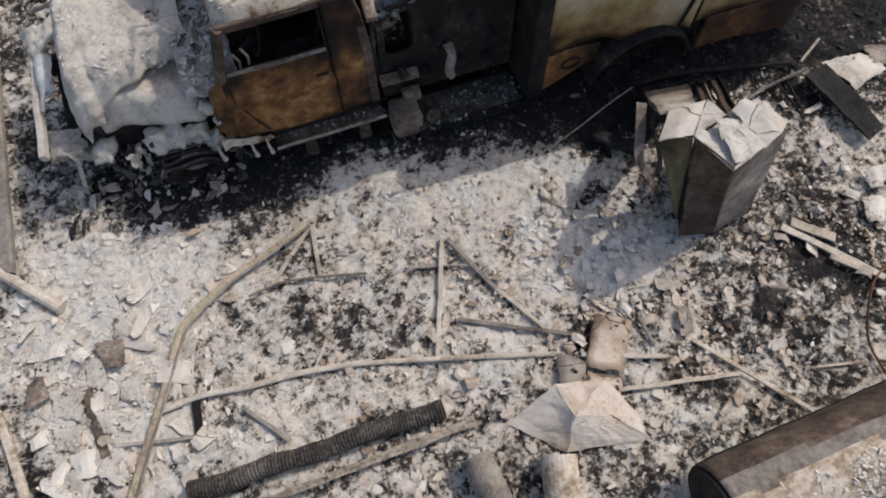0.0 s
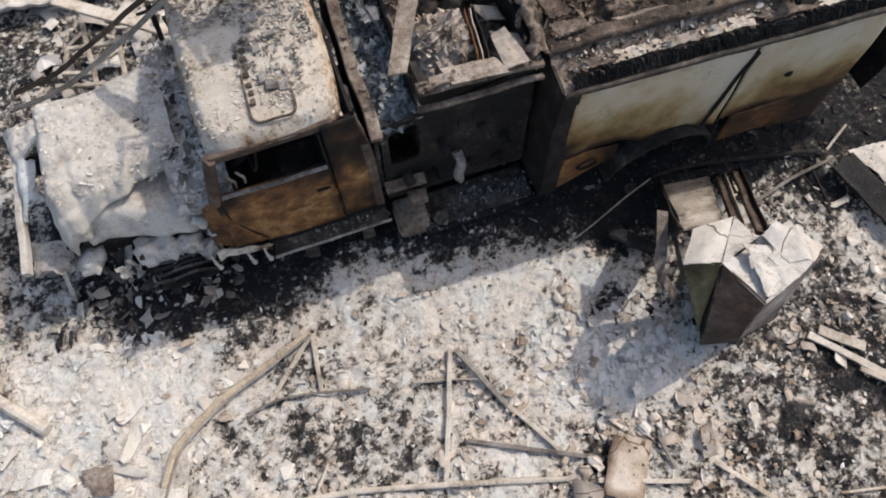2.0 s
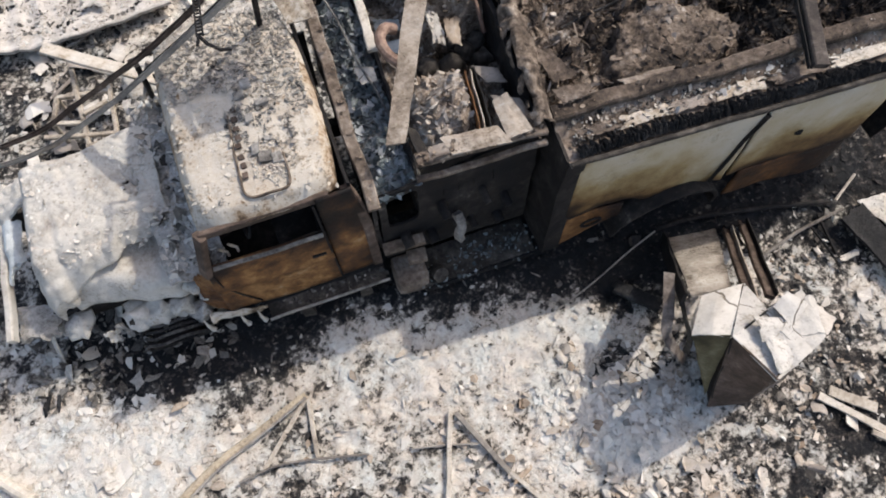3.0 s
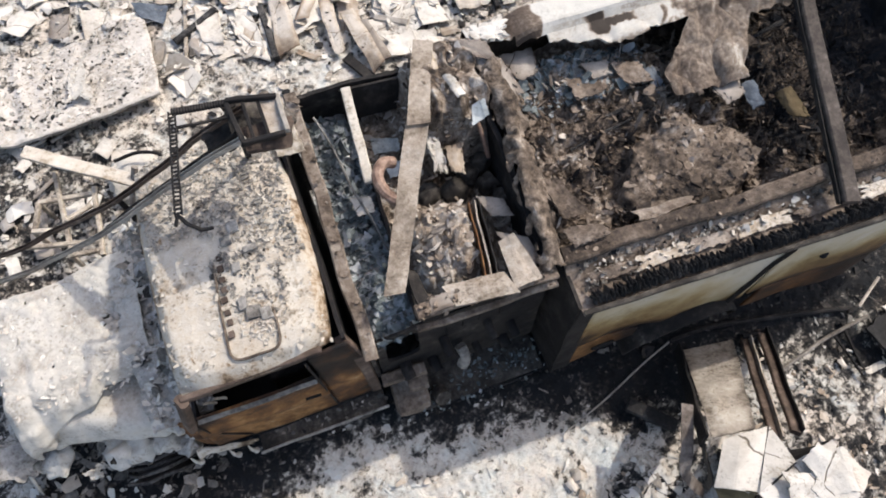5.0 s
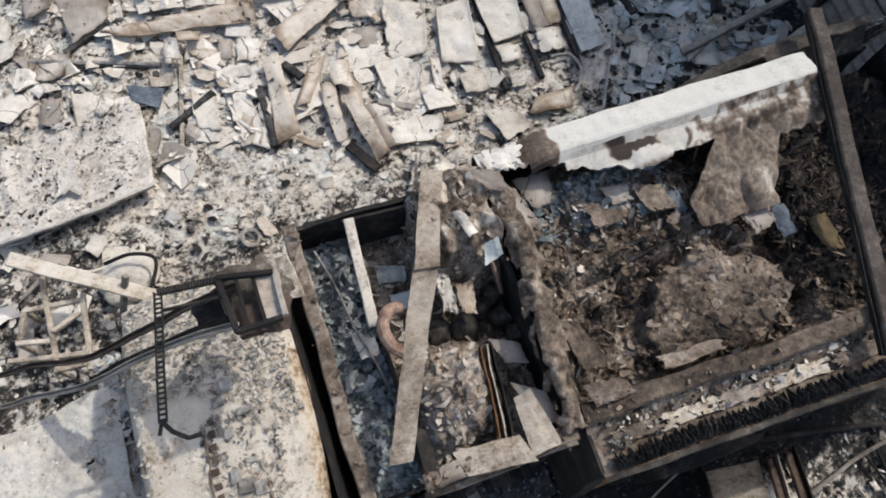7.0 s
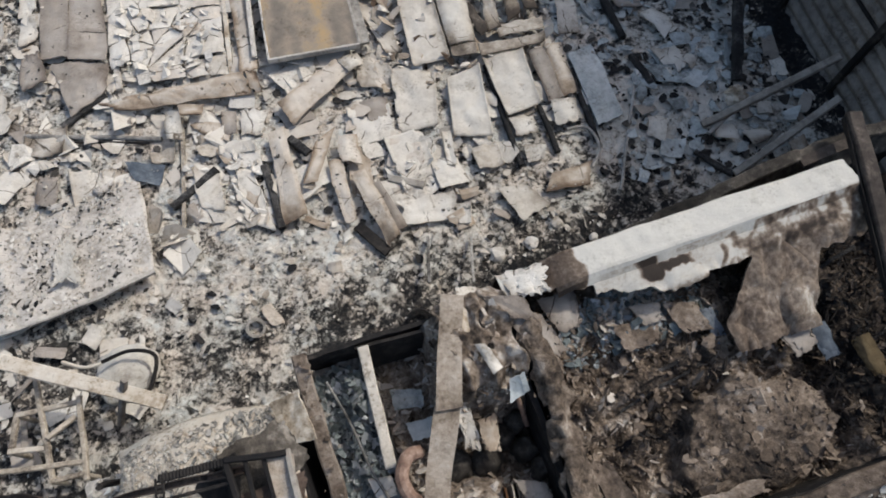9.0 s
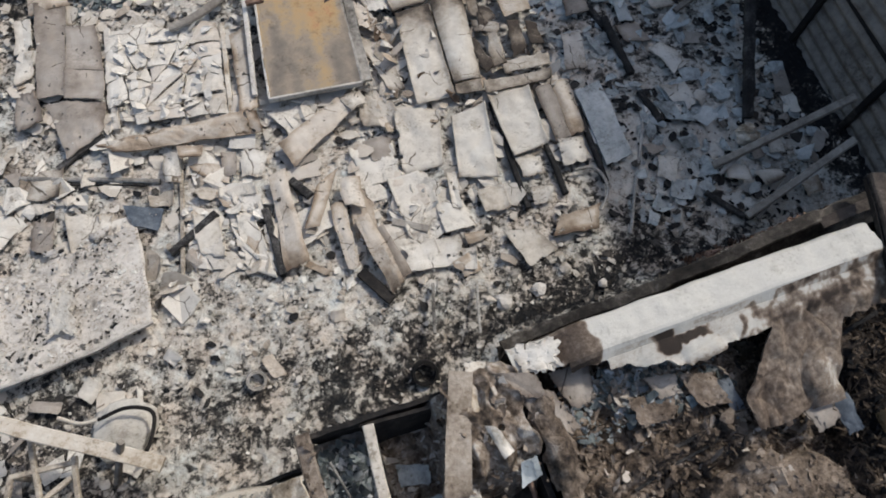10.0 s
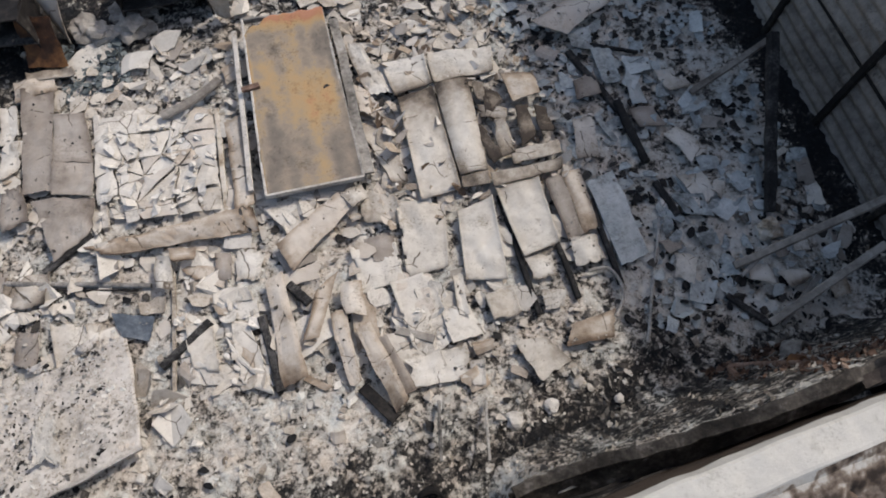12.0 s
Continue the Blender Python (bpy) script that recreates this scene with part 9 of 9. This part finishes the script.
rubble_field("pale_flakes", 900, -3.2, 5.0, 6.0, 12.3, 0.05, 0.27, M_palesheet, "ragged pale flakes of burnt sheeting in the rubble", 81)
rubble_field("tan_flakes", 260, -3.0, 5.0, 6.0, 12.3, 0.05, 0.18, M_tansheet, "ragged tan flakes of burnt sheeting in the rubble", 83)
rubble_field("fine_flakes", 420, -3.2, 4.6, 4.3, 6.6, 0.02, 0.075, M_palesheet, "small ragged ash flakes behind the truck", 105)
rubble_field("corner_char", 1700, 5.2, 8.8, 4.6, 12.0, 0.012, 0.1, M_flake, "black charred flakes by the wall", 107, 0.12)
rubble_field("grey_flakes", 620, 5.2, 8.3, 4.9, 12.0, 0.04, 0.17, M_blue, "ragged blue-grey flakes of burnt sheeting by the wall", 85)
rubble_field("char_flakes", 520, -3.2, 5.2, 4.6, 12.3, 0.03, 0.1, M_flake, "black charred flakes scattered through the rubble", 89, 0.14)
rubble_field("crust_flakes", 240, -3.6, 6.2, -3.6, 0.6, 0.04, 0.12, M_tansheet, "ragged cream flakes of ash crust on the ground", 87, 0.66)

s, g = scatter(420, 2.6, 5.35, 7.5, 10.8, 151)
flakes("pile_scraps", s, 0.04 + 0.12 * g.uniform(0, 1, len(s)) ** 2, 0.56 + g.normal(0, 0.18, len(s)), np.array([relief(x, y) for x, y in s.tolist()]) + g.uniform(0.02, 0.12, len(s)), M_tansheet, "crumpled tan and cream scraps between the sheets of the pile", "sheet scraps", seed=152, tilt=0.4, thick=0.1, slim=(0.25, 0.8), jag=(0.55, 1.12))

# ---- ash and crumbs caught on the edges of the truck body ----
def edge_ash(name, n, p0, p1, half, tone, material, label, seed, lift=0.03):
    g = np.random.default_rng(seed)
    u = g.uniform(0, 1, n)
    a, b = np.array(p0), np.array(p1)
    at = a + (b - a) * u[:, None]
    s = at[:, :2] + g.normal(0, half, (n, 2))
    size = 0.008 + 0.032 * g.uniform(0, 1, n) ** 3
    flakes(name, s, size, tone + g.normal(0, 0.12, n), at[:, 2] + lift, material, label, "ash crumbs", seed=seed + 1, tilt=0.5, thick=0.3, jag=(0.6, 1.1))


edge_ash("cap_ash", 60, (0.75, 1.25, 2.06), (0.8, 3.7, 2.38), 0.035, 0.5, M_bedflake, "ash crumbs on the front partition", 91)
edge_ash("cap_ash", 70, (2.42, 1.34, 2.4), (2.52, 3.55, 2.54), 0.05, 0.55, M_bedflake, "ash crumbs on the rear wall of the pump bay", 93)
edge_ash("cap_ash", 110, (1.2, 1.37, 2.39), (2.42, 1.33, 2.35), 0.035, 0.5, M_bedflake, "ash crumbs on the near wall of the pump bay", 95)
edge_ash("rail_ash", 70, (2.5, 1.42, 2.38), (6.3, 1.26, 2.44), 0.05, 0.5, M_bedflake, "ash crumbs on the inner rail of the truck body", 97)
edge_ash("board_ash", 420, (1.15, 1.0, 0.29), (2.42, 1.05, 0.29), 0.11, 0.46, M_blueflake, "pale ash crumbs on the running board", 99, 0.0)
edge_ash("step_ash", 160, (-0.55, 1.12, 0.55), (0.68, 1.12, 0.55), 0.05, 0.26, M_flake, "pale ash crumbs on the cab step", 101, 0.0)

# ---- peeled skin curling off the broken sheets ----
spots, hs = [], []
g = np.random.default_rng(111)
for cs, z, seed in CRACKS[:-1]:
    a, b, c, d = (np.array(p) for p in cs)
    e, f = b - a, d - a
    area = abs(e[0] * f[1] - e[1] * f[0])
    for k in range(int(6 + 26 * area)):
        u, v = g.uniform(0.04, 0.96, 2)
        p = (a * (1 - u) + b * u) * (1 - v) + (d * (1 - u) + c * u) * v
        spots.append(p)
        hs.append(relief(p[0], p[1]) + z + 0.03)
n = len(spots)
flakes("peeled_skin", np.array(spots), 0.04 + 0.09 * g.uniform(0, 1, n) ** 1.5, 0.66 + g.normal(0, 0.09, n), np.array(hs), M_palesheet, "curled flakes of pale skin peeling off the broken sheets", "peeled flakes", seed=112, tilt=0.3, thick=0.08, slim=(0.3, 0.8), jag=(0.6, 1.15))

# ---- flat plates of cracked cream crust before the truck ----
def crusts(name, n, x0, x1, y0, y1, size0, size1, mid, seed, keep, label, material=M_flake):
    s, g = scatter(n, x0, x1, y0, y1, seed, keep)
    size = size0 + (size1 - size0) * g.uniform(0, 1, len(s)) ** 2
    hs = np.array([relief(x, y) for x, y in s.tolist()]) + g.uniform(0.006, 0.022, len(s))
    soil = np.array([tone_at(x, y) for x, y in s.tolist()])
    flakes(name, s, size, 0.5 * mid + 0.5 * (soil + 0.12) + g.normal(0, 0.1, len(s)), hs, material, label, "ash crust", seed=seed + 1, tilt=0.07, thick=0.08, slim=(0.35, 0.95), jag=(0.42, 1.15))


crusts("crust_plates", 300, 1.6, 3.7, -1.7, -0.3, 0.04, 0.11, 0.64, 141, lambda x, y: ((x - 2.75) / 0.95) ** 2 + ((y + 1.05) / 0.62) ** 2 + 0.6 * noise.noise(Vector((x * 3, y * 3, 1))) < 1, "flat plates of pale cracked ash crust by the cabinet")
crusts("crust_plates", 2600, -1.2, 6.4, -3.8, -0.2, 0.02, 0.075, 0.7, 143, lambda x, y: noise.noise(Vector((x * 1.6, y * 1.6, 4))) + 0.5 * noise.noise(Vector((x * 5, y * 5, 4))) > 0.12, "crisp cream flakes of ash crust over dark soil", M_tansheet)
crusts("char_plates", 3600, -2.2, 6.4, -3.8, 0.2, 0.015, 0.06, -0.1, 149, lambda x, y: noise.noise(Vector((x * 1.9, y * 1.9, 14))) + 0.5 * noise.noise(Vector((x * 6, y * 6, 4))) > 0.16, "dark brown and black charred flakes on the ash")

s, g = scatter(260, -3.3, -1.1, 0.95, 2.0, 145)
flakes("shade_rubble", s, 0.03 + 0.1 * g.uniform(0, 1, len(s)) ** 2, 0.45 + g.normal(0, 0.16, len(s)), np.array([relief(x, y) for x, y in s.tolist()]) + 0.02, M_flake, "grey crumpled flakes on the ground under the hood", "ash flakes", seed=146, tilt=0.5, thick=0.15, slim=(0.3, 0.9))

# ---- white clumps of powdery ash ----
s, g = scatter(1500, -4.3, -1.9, -2.0, 0.9, 121, lambda x, y: ((x + 3.0) / 1.2) ** 2 + ((y + 0.3) / 1.4) ** 2 + 0.5 * noise.noise(Vector((x * 3, y * 3, 2))) < 1)
flakes("ash_clumps", s, 0.012 + 0.075 * g.uniform(0, 1, len(s)) ** 3, 0.9 + g.normal(0, 0.09, len(s)), np.array([relief(x, y) for x, y in s.tolist()]), M_flake, "powdery white ash clumps on the ground", "ash clumps", seed=122, tilt=0.15, thick=0.14, slim=(0.4, 1.0), jag=(0.35, 1.15))

# ---- flaking ash and crumbs on the lifted roof sheet ----
g = np.random.default_rng(133)
at = [lifted(u, v) for u, v in g.uniform(0.03, 0.97, (900, 2)).tolist()]
n = len(at)
tones = np.array([0.68 + 0.4 * noise.noise(Vector((p.x * 4, p.y * 4, 2))) for p in at]) + g.normal(0, 0.12, n)
flakes("sheet_ash", np.array([(p.x, p.y) for p in at]), 0.01 + 0.045 * g.uniform(0, 1, n) ** 2.5, tones, np.array([p.z + 0.004 for p in at]), M_flake, "flaking pale ash skin on the lifted roof sheet", "ash flakes", seed=134, tilt=0.12, thick=0.08, slim=(0.3, 0.8))
g = np.random.default_rng(131)
uv = [(u, v) for u, v in g.uniform(0.05, 0.95, (900, 2)).tolist() if noise.noise(Vector((u * 5, v * 4, 3))) > 0.02]
at = [lifted(u, v) for u, v in uv]
n = len(at)
flakes("sheet_crumbs", np.array([(p.x, p.y) for p in at]), 0.008 + 0.045 * g.uniform(0, 1, n) ** 3, 0.3 + g.normal(0, 0.16, n), np.array([p.z + 0.004 for p in at]), M_flake, "dark ash crumbs on the lifted roof sheet", "ash crumbs", seed=132, tilt=0.2, thick=0.25)
